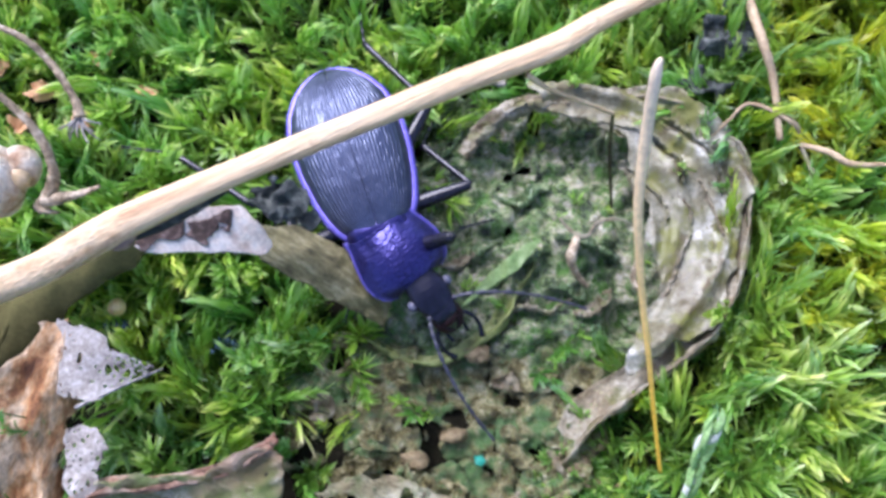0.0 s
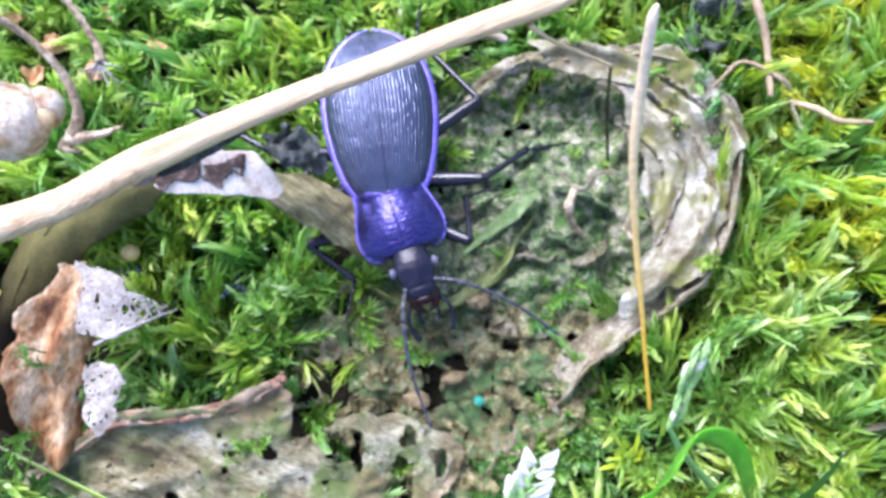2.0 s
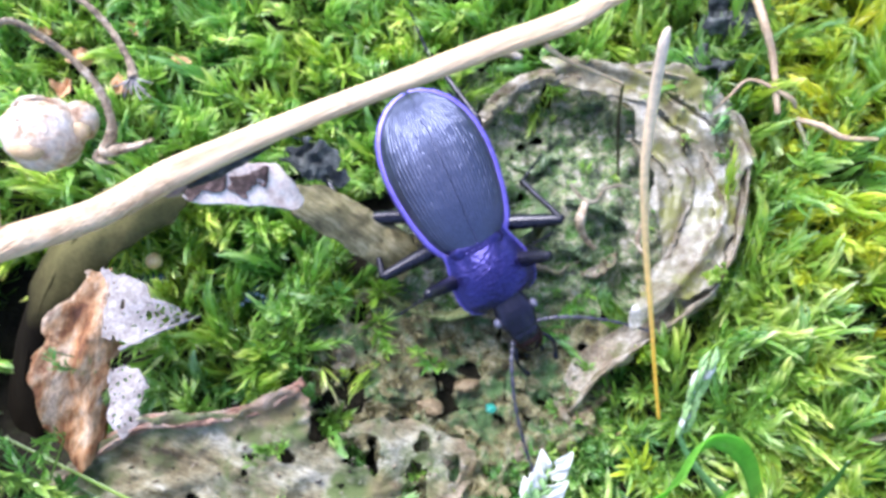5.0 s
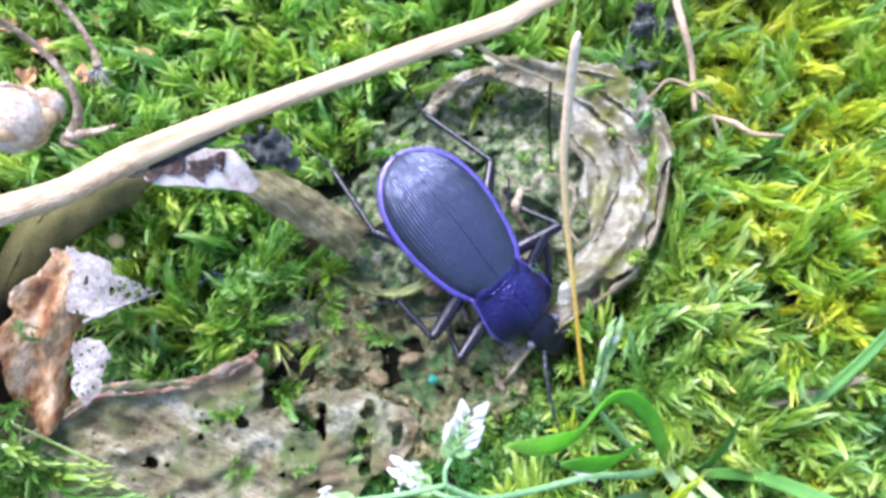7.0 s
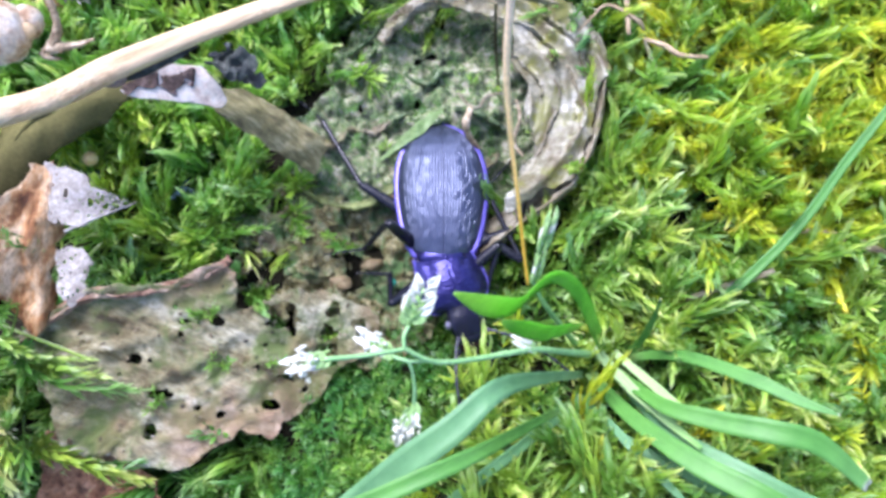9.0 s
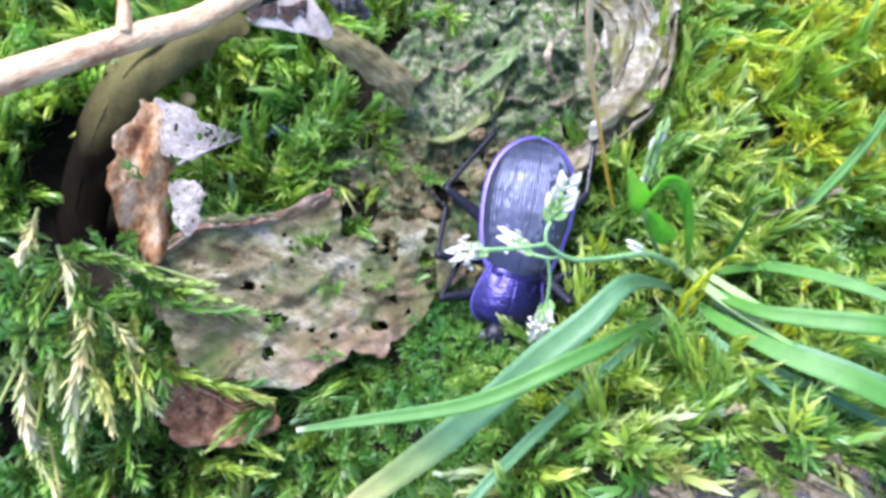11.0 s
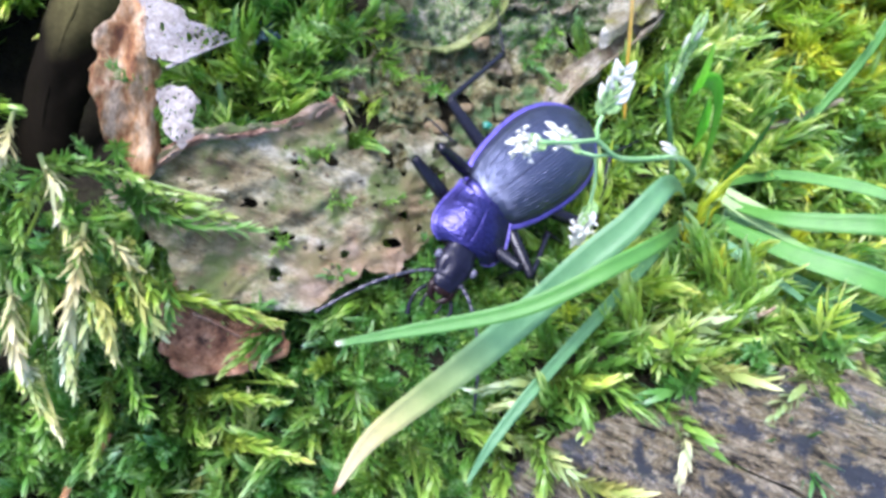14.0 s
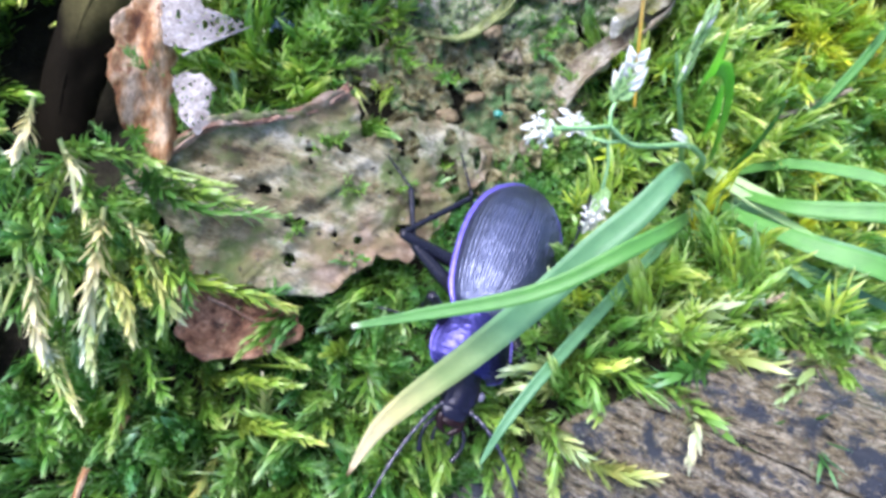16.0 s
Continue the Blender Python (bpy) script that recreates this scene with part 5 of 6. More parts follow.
tan = mottled("tan_root", [(0.3, (0.3, 0.2, 0.1)), (0.7, (0.55, 0.42, 0.26))], 2, 0.5)
thin_twig([(31, 55, 4), (32.4, 43, 6), (33.7, 38.3, 5), (34.4, 32.4, 3.5)], [0.55, 0.5, 0.4, 0.3], tan, "brown dry stem standing in yellow moss")
thin_twig([(28.0, 33.2, 1), (29.8, 34.8, 3), (31.7, 36.1, 4), (35.2, 34, 4.5), (36.4, 33.2, 3.5)], [0.16, 0.18, 0.2, 0.3, 0.2], tan, "thin bent tan root over moss")
thin_twig([(36.8, 32.4, 2.5), (39, 31.2, 3.5), (41.2, 29.9, 3.5), (45.5, 30.3, 2.5)], [0.25, 0.35, 0.35, 0.2], tan, "bent tan dry stem lying on moss")
thin_twig([(36.9, 32, 2.6), (37.8, 28.2, 3)], [0.2, 0.32], rim_leaf, "short pale dry bract")
thin_twig([(12.7, 24.9, 0.6), (14.0, 23.5, 0.4), (15.4, 23.0, 0.6), (16.4, 24.2, 1.4), (18.4, 24.4, 2), (20.1, 23.8, 1.2)], [0.15, 0.2, 0.25, 0.2, 0.18, 0.12], rim_leaf, "pale curled rootlet on the rotting leaf")
thin_twig([(14.6, 23.2, 0.2), (13.8, 21, 0.4), (14.4, 19.6, -1), (15.8, 18.4, -2)], [0.4, 0.55, 0.4, 0.2], stalk_mat, "grey withered stalk scrap")
thin_twig([(20.1, 23.8, 1.5), (20.6, 21.6, 1), (20.2, 19, -1), (21.4, 17.2, -1)], [0.15, 0.3, 0.3, 0.15], stalk_mat, "grey withered stalk scrap")
thin_twig([(37.5, -2.4, -1), (43.3, -0.5, 1.5), (51.9, 2.2, 2.6)], [0.15, 0.4, 0.5], rim_leaf, "pale dry straw piece in moss")
thin_twig([(23, -26, 14), (26.5, -24.6, 16.8), (27.4, -24.0, 17.2)], [0.3, 0.25, 0.1], stalk_mat, "dark dry tip in the moss")
thin_twig([(-40, -33, -3), (-42.5, -37, -3)], [0.35, 0.3], brown_leaf, "brown dead stem piece under the moss")
thin_twig([(-44, -38, -2), (-46, -43, -2)], [0.45, 0.4], brown_leaf, "brown dead stem piece under the moss")
thin_twig([(2, 41, 1), (4, 39, 4), (7, 37.5, 5)], [0.5, 0.8, 0.3], rim_leaf, "pale dry leaf strip under the stalk")
thin_twig([(-33.6, -2.5, -3), (-32.2, -4.2, -1.5), (-31.4, -6.5, -1.5)], [0.3, 0.4, 0.2], brown_leaf, "thin rust-brown leaf sliver")
thin_twig([(54, 9, -2), (62, 7, 1), (70, 4, 2)], [0.5, 0.6, 0.5], stalk_mat, "brown twig at the edge of the moss")

# dry stem with an amber foot, that swings
STEM_FOOT = (21.4, 0.4, 0.4)
dry_stem = single("dry_grass", tube([(21.4, 0.4, 0.4), (19.9, 5, 5), (18.6, 9, 9.3), (16.8, 14.2, 15), (15.3, 18.9, 21), (14.8, 22.6, 26), (14.5, 24.8, 30), (14.6, 25.4, 31)], [0.18, 0.2, 0.22, 0.28, 0.36, 0.42, 0.38, 0.12], 9, 60, 0.03, ribs=0.06), amber_mat, STEM_FOOT, "thin upright dry grass stem, amber below, bleached above", "dry stem")

# ---- small litter ----
single("seed_bead", ball((-32.9, 15.7, -2.8), 0.95, 10, 14, (1, 1, 0.95), 0.01, 8), bead_mat, (-32.9, 15.7, -3.7), "round cream seed lying in moss", "seed")
single("dark_grain", ball((-33.4, 14, -4.6), 1.2, 8, 10, (1.3, 0.8, 0.7), 0.12, 9), drop_mat, (-33.4, 14, -5.5), "small wet grey stone beneath a seed", "stone")
single("plastic_chip", joined(ball((4.9, 1.0, -4.6), 0.72, 4, 5, (1, 1, 0.9), 0.2, 10)), teal_mat, (4.9, 1.0, -5.2), "tiny turquoise chip on the rotting leaf", "chip", flat=True)
for k, (x, y, z, r) in enumerate([(16.6, -1.2, -6, 1.1), (14.4, 1.2, -5.4, 1.5), (13.6, -0.6, -6.4, 1.0), (19, -1.6, -6.4, 0.8), (4.6, 11.6, -3.6, 1.2), (2.4, 3.4, -5.4, 1.2), (-1.5, 1, -5.2, 1.3)]):
    single("crumb", ball((x, y, z), 0.75 * r, 7, 9, (1.3, 0.9, 0.6), 0.5, 20 + k), stone_mat, (x, y, z - 0.7 * r), "tan crumb of decayed leaf and soil", "crumb", "crumbs of litter")
rng = np.random.RandomState(31)
for cx, cy, cz, n in ((-22, 12.8, -5.0, 26), (40, -6, -3, 8)):
    single("droplet_cluster", joined(*[ball((cx + rng.normal(0, 0.8), cy + rng.normal(0, 0.7), cz + rng.uniform(-0.4, 0.5)), rng.uniform(0.22, 0.42), 5, 7, rough=0.05) for _ in range(n)]), drop_mat, (cx, cy, cz - 1), "cluster of dark blue-grey wet grains in moss", "grains")
for k, (x, y) in enumerate([(-38.6, 44.8), (-45.5, 40.4), (-33.3, 40.4), (-50, 43), (-40, 37), (-47, 36.5)]):
    z = ground_z(x, y) + 5
    single("leaf_crumb", crumple(x, y, z, 1.3, 0.9, 120 + 5 * k, 0.8), mottled("orange_brown_crumb", [(0.3, (0.4, 0.2, 0.08)), (0.7, (0.65, 0.4, 0.2))], 1, 0.6) if k == 0 else bpy.data.materials["orange_brown_crumb"], (x, y, z - 1), "orange-brown scrap of dead leaf on moss", "dead leaf", "orange leaf scraps")
for k, (x, y, z) in enumerate([(30, 44, 3), (33, 47, 3), (29, 40, 1)]):
    single("soil_clod", crumple(x, y, z, 2.4, 2.0, 170 + 7 * k, 1.6), black_mat, (x, y, z - 1.8), "dark wet clod of soil among moss", "clod", "soil clods")
LEAFLET = [(2.2, 15.4), (5, 17.6), (8.5, 19.6), (11, 23.2), (9.2, 22.3), (5.8, 19.6)]
single("green_leaflet", cut_sheet(1, 12, 14, 25, 0.25, lambda x, y: side(x, y, LEAFLET) + 0.15 * vnoise(x, y, 1, 141), lambda x, y: (x, y, mat_top(x, y) * 0.3 + 0.2 + 0.3 * np.sin((x + y) * 0.5)), 0.12), mottled("pale_green_leaflet", [(0.3, (0.14, 0.24, 0.07)), (0.7, (0.28, 0.38, 0.14))], 2, 0.4, through_amount=0.2), (5, 18, -2), "narrow pale green leaflet on the rotting leaf", "leaf")


def flakes(region, n, sizes, lift, seed):
    """Many crumpled scraps, each a bent five-sided chip."""
    r = np.random.RandomState(seed)
    px, py = [p[0] for p in region], [p[1] for p in region]
    x, y = r.uniform(min(px), max(px), n), r.uniform(min(py), max(py), n)
    ok = side(x, y, region) > 0.3
    x, y = x[ok], y[ok]
    z = lift(x, y)
    verts, faces = [], []
    for i in range(len(x)):
        k, b = r.uniform(*sizes), len(verts)
        q = turned(r.normal(0, 0.5), r.normal(0, 0.5), r.uniform(0, 6.28))
        ring = [np.array([k * r.uniform(0.6, 1.1) * math.cos(a) * 1.5, k * r.uniform(0.6, 1.1) * math.sin(a), k * r.uniform(-0.2, 0.2)]) for a in np.linspace(0, 5.03, 5)]
        c = np.array([x[i], y[i], z[i] + 0.15])
        verts += [c + q @ v for v in ring] + [c + q @ np.array([0, 0, k * 0.25])]
        faces += [(b + j, b + (j + 1) % 5, b + 5) for j in range(5)] + [(b + 4, b + 3, b + 2, b + 1, b)]
    return verts, faces


rng = np.random.RandomState(91)
fold_mat = mottled("wet_green_leaf_fold", [(0.3, (0.03, 0.05, 0.02)), (0.5, (0.1, 0.16, 0.06)), (0.7, (0.26, 0.28, 0.15))], 2.5, 0.3, 0.5, 0.2, 0.5, wet=(1.5, 0.12, 0.4), spec=0.6)
for k in range(16):
    x, y = rng.uniform(-4, 24), rng.uniform(13, 38)
    a = rng.normal(0.5, 0.7)
    d = np.array([math.cos(a), math.sin(a)]) * rng.uniform(2, 4.5)
    pts = [(x + d[0] * f + rng.normal(0, 0.5), y + d[1] * f + rng.normal(0, 0.5), 0) for f in (-1, -0.3, 0.3, 1)]
    pts = [(p[0], p[1], float(mat_top(np.array([p[0]]), np.array([p[1]]))[0]) + 0.5) for p in pts]
    part("fold", curled_rim(pts, [0.3, 0.8, 0.9, 0.3], -0.3, 400 + 9 * k), fold_mat if k % 4 else rim_leaf, rotten, "" if k % 4 else "pale raised leaf fold")
for k in range(26):
    x, y = rng.uniform(-14, 16), rng.uniform(-8, 13)
    if float(side(np.array([x]), np.array([y]), CRUST)[0]) < 1:
        continue
    z = float(crust_top(np.array([x]), np.array([y]))[0]) + 0.4
    single("litter_scrap", crumple(x, y, z, rng.uniform(0.9, 2.0), rng.uniform(0.7, 1.4), 500 + 11 * k, 0.9), (crust_mat, fold_leaf, rim_leaf)[k % 3], (x, y, z - 1), "crumpled scrap of decayed leaf on the litter crust", "litter", "litter scraps")
tagged(new("leaf_dirt", mesh_of("leaf_dirt", flakes(FLAP, 260, (0.1, 0.3), lambda x, y: flap_top(x, y) - 0.05, 165), tan_scrap)), "small dark specks of dirt on the dead leaf", "litter", kind="stuff")

# ---- grass plant ----
def blade(points, widths, fold=0.25, thick=0.07, up=(0, 0, 1), twist=0.0, n=40):
    """A grass blade: a ribbon with a keel."""
    line = smooth_line(points, n)
    w = spread(widths, n)
    verts = []
    for i in range(n):
        d = unit(line[min(i + 1, n - 1)] - line[max(i - 1, 0)])
        s = unit(np.cross(d, up))
        nrm = np.cross(s, d)
        a = twist * i / n
        s, nrm = s * math.cos(a) + nrm * math.sin(a), nrm * math.cos(a) - s * math.sin(a)
        for k in (-1, -0.5, 0, 0.5, 1):
            verts.append(line[i] + s * w[i] * 0.5 * k + nrm * w[i] * fold * abs(k) * 0.5)
    return thicken(verts, grid_faces(n, 5), thick)


def grass_blade(points, widths, material, label="", slim=0.66, **shape):
    """A blade on the plant, with its length and breadth laid out for the veins."""
    n = 40
    ob = part("blade", blade(points, [slim * w for w in widths], n=n, **shape), material, grass, label)
    me = ob.data
    layer = me.uv_layers.new(name="along")
    for loop, uv in zip(me.loops, layer.data):
        k = loop.vertex_index % (5 * n)
        uv.uv = ((k // 5) / (n - 1), (k % 5) / 4)
    return ob


grass = thing("grass_plant", (31, -8, -4), "fresh green grass tuft with white flowering heads in moss", "grass")
grass_blade([(27.2, -10.5, 3), (20.5, -10.9, 13), (14.2, -12.0, 21), (10.0, -15.5, 21.3), (5.9, -18.5, 20.3), (1.9, -22.0, 18.6), (-2.2, -25.3, 16.8), (-6.2, -28.4, 14.7), (-11.4, -32.2, 12.0), (-14.6, -35.1, 10.1), (-17.5, -39.6, 8.0)], [1.2, 1.8, 3.0, 4.0, 4.3, 4.4, 4.4, 4.2, 3.6, 2.6, 0.3], yellow_tip_mat, "broad blue-green blade with a yellowed tip")
grass_blade([(26.1, -13.7, 3), (18.6, -15.6, 14), (12.2, -17.4, 22.5), (7.0, -19.3, 24.4), (0.9, -21.9, 23.2), (-3.8, -23.1, 21.6), (-10.8, -23.9, 20), (-17.3, -24.6, 19.5)], [1.0, 1.5, 2.1, 2.4, 2.3, 2.1, 1.7, 0.6], grass_mat)
grass_blade([(27.5, -13.2, 2), (14.2, -20.9, 11), (2.7, -28.9, 16), (-2.9, -34.2, 16.5), (-5.8, -38.2, 16)], [1.4, 2.0, 1.9, 1.6, 0.4], blue_grass_mat, "narrow blue-green blade")
grass_blade([(29, -10.3, 0), (31.1, -14.6, 6), (35.2, -18.9, 12), (40.7, -22.2, 16), (46.1, -25.4, 17), (52, -29.4, 17)], [2.0, 2.6, 3.4, 3.8, 3.6, 2.0], grass_mat)
grass_blade([(31, -9.6, 1), (34.1, -13.7, 9), (38.3, -15.2, 13), (42.5, -16.1, 16), (46.9, -17.3, 17), (52.3, -21.5, 16)], [1.8, 2.4, 3.2, 3.6, 3.4, 2.0], grass_mat)
grass_blade([(27, -13, 1), (28.9, -15.6, 6), (32.6, -20.6, 10), (37.2, -25.5, 12)], [0.9, 1.4, 1.6, 0.4], blue_grass_mat, "narrow blue-green blade")
grass_blade([(33.4, -8.5, 0), (37.8, -8.3, 6), (43, -10.9, 12), (46.6, -13.2, 15), (49.4, -14.5, 17)], [1.2, 2.0, 2.4, 1.8, 0.3], grass_mat)
grass_blade([(35.9, -8.1, -1), (42.4, -3.7, 1), (49, 2, 3), (54.9, 8.3, 5), (60.1, 15.7, 7), (66.2, 23.5, 9)], [1.2, 1.7, 1.9, 1.9, 1.8, 1.4], grass_mat)
grass_blade([(33.4, -8.5, -1), (33.4, -6.9, 5), (33.2, -4.7, 10), (32.7, -2.8, 14)], [1.0, 1.5, 1.2, 0.2], grass_mat)
grass_blade([(28.6, -6.5, 1), (31.5, -11.3, 5), (34.7, -15.1, 8), (37.5, -18.2, 11)], [1.6, 1.9, 1.6, 0.8], pale_grass_mat, "pale folded leaf sheath")
grass_blade([(31.7, -7.8, 1), (34.8, -11.6, 5), (37.2, -14.5, 8), (39.5, -16, 11)], [1.4, 1.7, 1.5, 0.8], pale_grass_mat, "pale folded leaf sheath")
grass_blade([(32.7, -11.9, 2), (35.8, -17, 8), (41.2, -20.8, 13), (47.6, -24, 15), (53.9, -25.5, 15)], [1.6, 2.8, 3.6, 3.6, 3], blue_grass_mat, "broad blue-green blade")
grass_blade([(28.7, -15.6, 1), (31.8, -18.1, 6), (38.3, -22, 9), (49.3, -28, 10)], [1.0, 1.6, 1.8, 1.4], blue_grass_mat, "narrow blue-green blade")
grass_blade([(30, -7.5, 2), (27, -5.5, 9), (23.8, -3.2, 16), (21.2, -1.8, 20), (19.4, -1.5, 20.9), (17.8, -2.4, 21.6), (14.9, -4.7, 25.5), (11.5, -5.3, 32), (8.3, -5.4, 39)], [1.2, 1.8, 1.9, 1.9, 2.2, 3.0, 3.0, 2.6, 0.2], backlit_grass_mat, "bent looping blade", slim=0.8, up=(0.6, -0.7, 0.37))
grass_blade([(25.8, -5.2, 8), (22, -6.0, 14.5), (18.8, -6.7, 20.2), (15.5, -6.7, 26), (12.9, -6.6, 31)], [1.0, 2.3, 2.5, 2.2, 0.3], backlit_grass_mat, "short bright blade", slim=0.8, up=(0.6, -0.7, 0.37))
part("culm", tube([(30, -8, -2), (26, -8.2, 7), (22, -8.2, 12.5), (18.3, -8.2, 16.2), (12, -9.3, 20.5), (8.2, -9.6, 23.2), (5.5, -8.6, 25.4)], [0.55, 0.42, 0.36, 0.32, 0.27, 0.24, 0.2], 8, 40), mottled("green_culm", [(0.3, (0.2, 0.42, 0.14)), (0.7, (0.32, 0.54, 0.24))], 2, 0.4), grass)
green_culm = bpy.data.materials["green_culm"]
part("panicle_branch", tube([(5.5, -8.6, 25.4), (5.4, -7.6, 25.8), (5.8, -6.7, 26)], [0.2, 0.17, 0.2], 7, 10), green_culm, grass)
part("panicle_branch", tube([(5.5, -8.6, 25.4), (2.4, -9.2, 27), (-1.0, -9.6, 28.6)], [0.2, 0.2, 0.22], 7, 12), green_culm, grass)
part("panicle_branch", tube([(7.4, -9.5, 23.8), (6.0, -9.6, 23.6), (4.2, -9.1, 23.6)], [0.17, 0.16, 0.2], 7, 12), green_culm, grass)
part("panicle_branch", tube([(6.0, -9.6, 23.6), (6.5, -11.4, 22.2), (6.6, -13.4, 20.4)], [0.16, 0.15, 0.2], 7, 12), green_culm, grass)
part("culm", tube([(27.5, -7, 0), (23.5, -4.8, 7), (20.6, -3.0, 12), (18.9, -1.2, 14.8)], [0.4, 0.32, 0.26, 0.2], 8, 26), green_culm, grass)


def spikelet(base, tip, size, open_wide, seed):
    """Pointed glumes and white florets in two rows along an axis."""
    r = np.random.RandomState(seed)
    a, b = np.array(base, float), np.array(tip, float)
    d = unit(b - a)
    s = unit(np.cross(d, (0.2, 0.1, 0.95)))
    t = np.cross(s, d)
    length = np.linalg.norm(b - a)
    greens, whites = [], []
    for k in range(8):
        f = k / 8
        out = (s if k % 2 else -s) * 1.0 + t * r.uniform(-0.3, 0.8)
        foot = a + d * length * f * 0.7
        l = size * (1.2 - 0.35 * f)
        mid = foot + d * l * 0.4 + out * l * (0.14 + 0.12 * open_wide)
        end = foot + d * l * (0.95 - 0.2 * open_wide) + out * l * 0.42 * open_wide
        if open_wide < 0.2:
            whites.append(tube([foot, foot * 0.5 + mid * 0.5 + out * 0.08, mid + d * l * 0.2, end + d * 0.25], [0.1, 0.13 * size, 0.12 * size, 0.03], 7, 10, 0.05, 0.7))
            continue
        if k < 5:
            greens.append(blade([foot, foot * 0.4 + mid * 0.6 + out * 0.05, mid + d * l * 0.3 + out * 0.05], [0.34, size * 0.5, 0.08], 0.6, 0.06, tuple(t), 0, 8))
        whites.append(blade([foot + d * l * 0.38 + out * l * 0.08, mid + d * l * 0.15 + t * 0.12, end + d * 0.3], [size * 0.2, size * 0.4, 0.05], 0.5, 0.05, tuple(t), 0, 8))
    greens.append(tube([a, a + d * length * 0.7], [0.16, 0.1], 6))
    return joined(*greens), whites


def anthers(centre, n, reach, seed):
    r = np.random.RandomState(seed)
    out = []
    for _ in range(n):
        d = unit(r.normal(0, 1, 3)) * reach * r.uniform(0.6, 1.1)
        c = np.array(centre) + d
        out.append(tube([c - d * 0.5, c - d * 0.1], [0.035, 0.03], 4))
        out.append(tube([c - unit(r.normal(0, 1, 3)) * 0.3, c, c + unit(r.normal(0, 1, 3)) * 0.35], [0.11, 0.16, 0.1], 5))
    return joined(*out)


HEADS = [((5.8, -6.7, 26), (7.4, -2.4, 28.6), 2.5, 1.0, 0, 201), ((-0.6, -9.5, 28.4), (-4.2, -10.3, 30), 1.8, 0.6, 26, 202), ((4.6, -9.1, 23.6), (1.2, -7.2, 24), 1.9, 0.6, 14, 203), ((6.6, -13.2, 20.6), (5.4, -17.2, 18.4), 2.1, 0.4, 18, 204),
         ((18.9, -1.4, 14.6), (19.2, 1.8, 18.4), 2.4, 0.15, 0, 205), ((19.1, 1.2, 17.6), (19.6, 5.0, 22.0), 2.6, 0.15, 0, 206), ((18.9, -8.2, 15.9), (16.2, -7.2, 17.4), 1.5, 0.5, 0, 207)]
for base, tip, size, wide, n, seed in HEADS:
    g, w = spikelet(base, tip, size, wide, seed)
    head = part("spikelet", g, glume_mat, grass, "green spikelet with white florets")
    for k, petal in enumerate(w):
        part("floret", petal, white_mat if wide > 0.2 or k % 3 == 2 else glume_mat, head)
    if n:
        c = np.array(base) * 0.45 + np.array(tip) * 0.55
        part("anther_tuft", anthers(c, n, 1.3, seed + 50), white_mat, head, "tiny white anthers")


# ---- the beetle: built facing +y, origin at the waist ----
ORIGIN_ZERO = (0, 0, 0)
beetle = thing("ground_beetle", ORIGIN_ZERO, "violet-rimmed blue-black ground beetle walking over moss and leaves", "beetle")
ELY = 18.2
ELY_S = [0, 0.04, 0.12, 0.25, 0.42, 0.56, 0.68, 0.78, 0.87, 0.94, 0.98, 1.0]
ELY_W = [3.0, 3.65, 4.35, 5.0, 5.5, 5.62, 5.4, 4.9, 3.95, 2.75, 1.5, 0.05]
ELY_H = [1.5, 1.75, 2.2, 2.7, 3.05, 3.1, 2.95, 2.6, 2.0, 1.3, 0.65, -0.2]


def profile(s, at, value):
    """A table smoothed into a round outline."""
    fine = np.linspace(0, 1, 401)
    line = np.interp(fine, at, value)
    k = np.exp(-np.linspace(-2, 2, 25) ** 2)
    soft = np.convolve(np.pad(line, 12, mode="edge"), k / k.sum(), "valid")
    blend = np.clip(np.minimum(fine, 1 - fine) / 0.05, 0, 1)
    return float(np.interp(s, fine, soft * blend + line * (1 - blend)))


def elytron(sign):
    """Fine broken striae, and three rows of shallow pits."""
    rows, cols = 200, 133
    s = 1 - (1 - np.linspace(0, 1, rows)) ** 1.25
    w = np.array([profile(q, ELY_S, ELY_W) for q in s])[:, None]
    h = np.array([profile(q, ELY_S, ELY_H) for q in s])[:, None]
    s, u = s[:, None], np.linspace(0, 1, cols)[None, :]
    fade_end = np.minimum(1, (1 - s) * 9) * np.minimum(1, (1 - u) * 8) * np.minimum(1, s * 14)
    k = np.round(15 * u)
    chain = vnoise(s * 26 + 0.37 * k, k * 7.3 + 0 * s, 1.0, 301)
    strength = 0.75 + 0.6 * np.clip(2.2 * np.abs(u - 0.35) + 0.6 * s - 0.2, 0, 1)
    relief = (0.032 * np.cos(2 * math.pi * 15 * u) * (1 + 0.7 * chain) + 0.013 * chain + 0.012 * vnoise(s * 90, u * 40, 1.0, 302)) * strength
    for row, u0 in enumerate((0.25, 0.5, 0.75)):
        f = (s * ELY / 1.45 + 0.37 * row + 0.1 * sign) % 1 - 0.5
        relief = relief - 0.035 * np.exp(-((u - u0) * w / 0.17) ** 2 - (f * 1.45 / 0.2) ** 2)
    z = -0.35 + (h + 0.35) * np.maximum(0, 1 - u ** 2.3) ** 0.62 + relief * fade_end - np.where(u < 0.004, 0.1, np.where(u < 0.012, 0.04, 0))
    x, y = sign * (w * u + 0.012), -ELY * s - 0.35 * u * u * (1 - s) ** 4 + 0 * u
    verts = list(map(tuple, np.stack([x.ravel(), y.ravel(), z.ravel()], 1)))
    f = grid_faces(rows, cols)
    return verts, (f if sign < 0 else [g[::-1] for g in f])


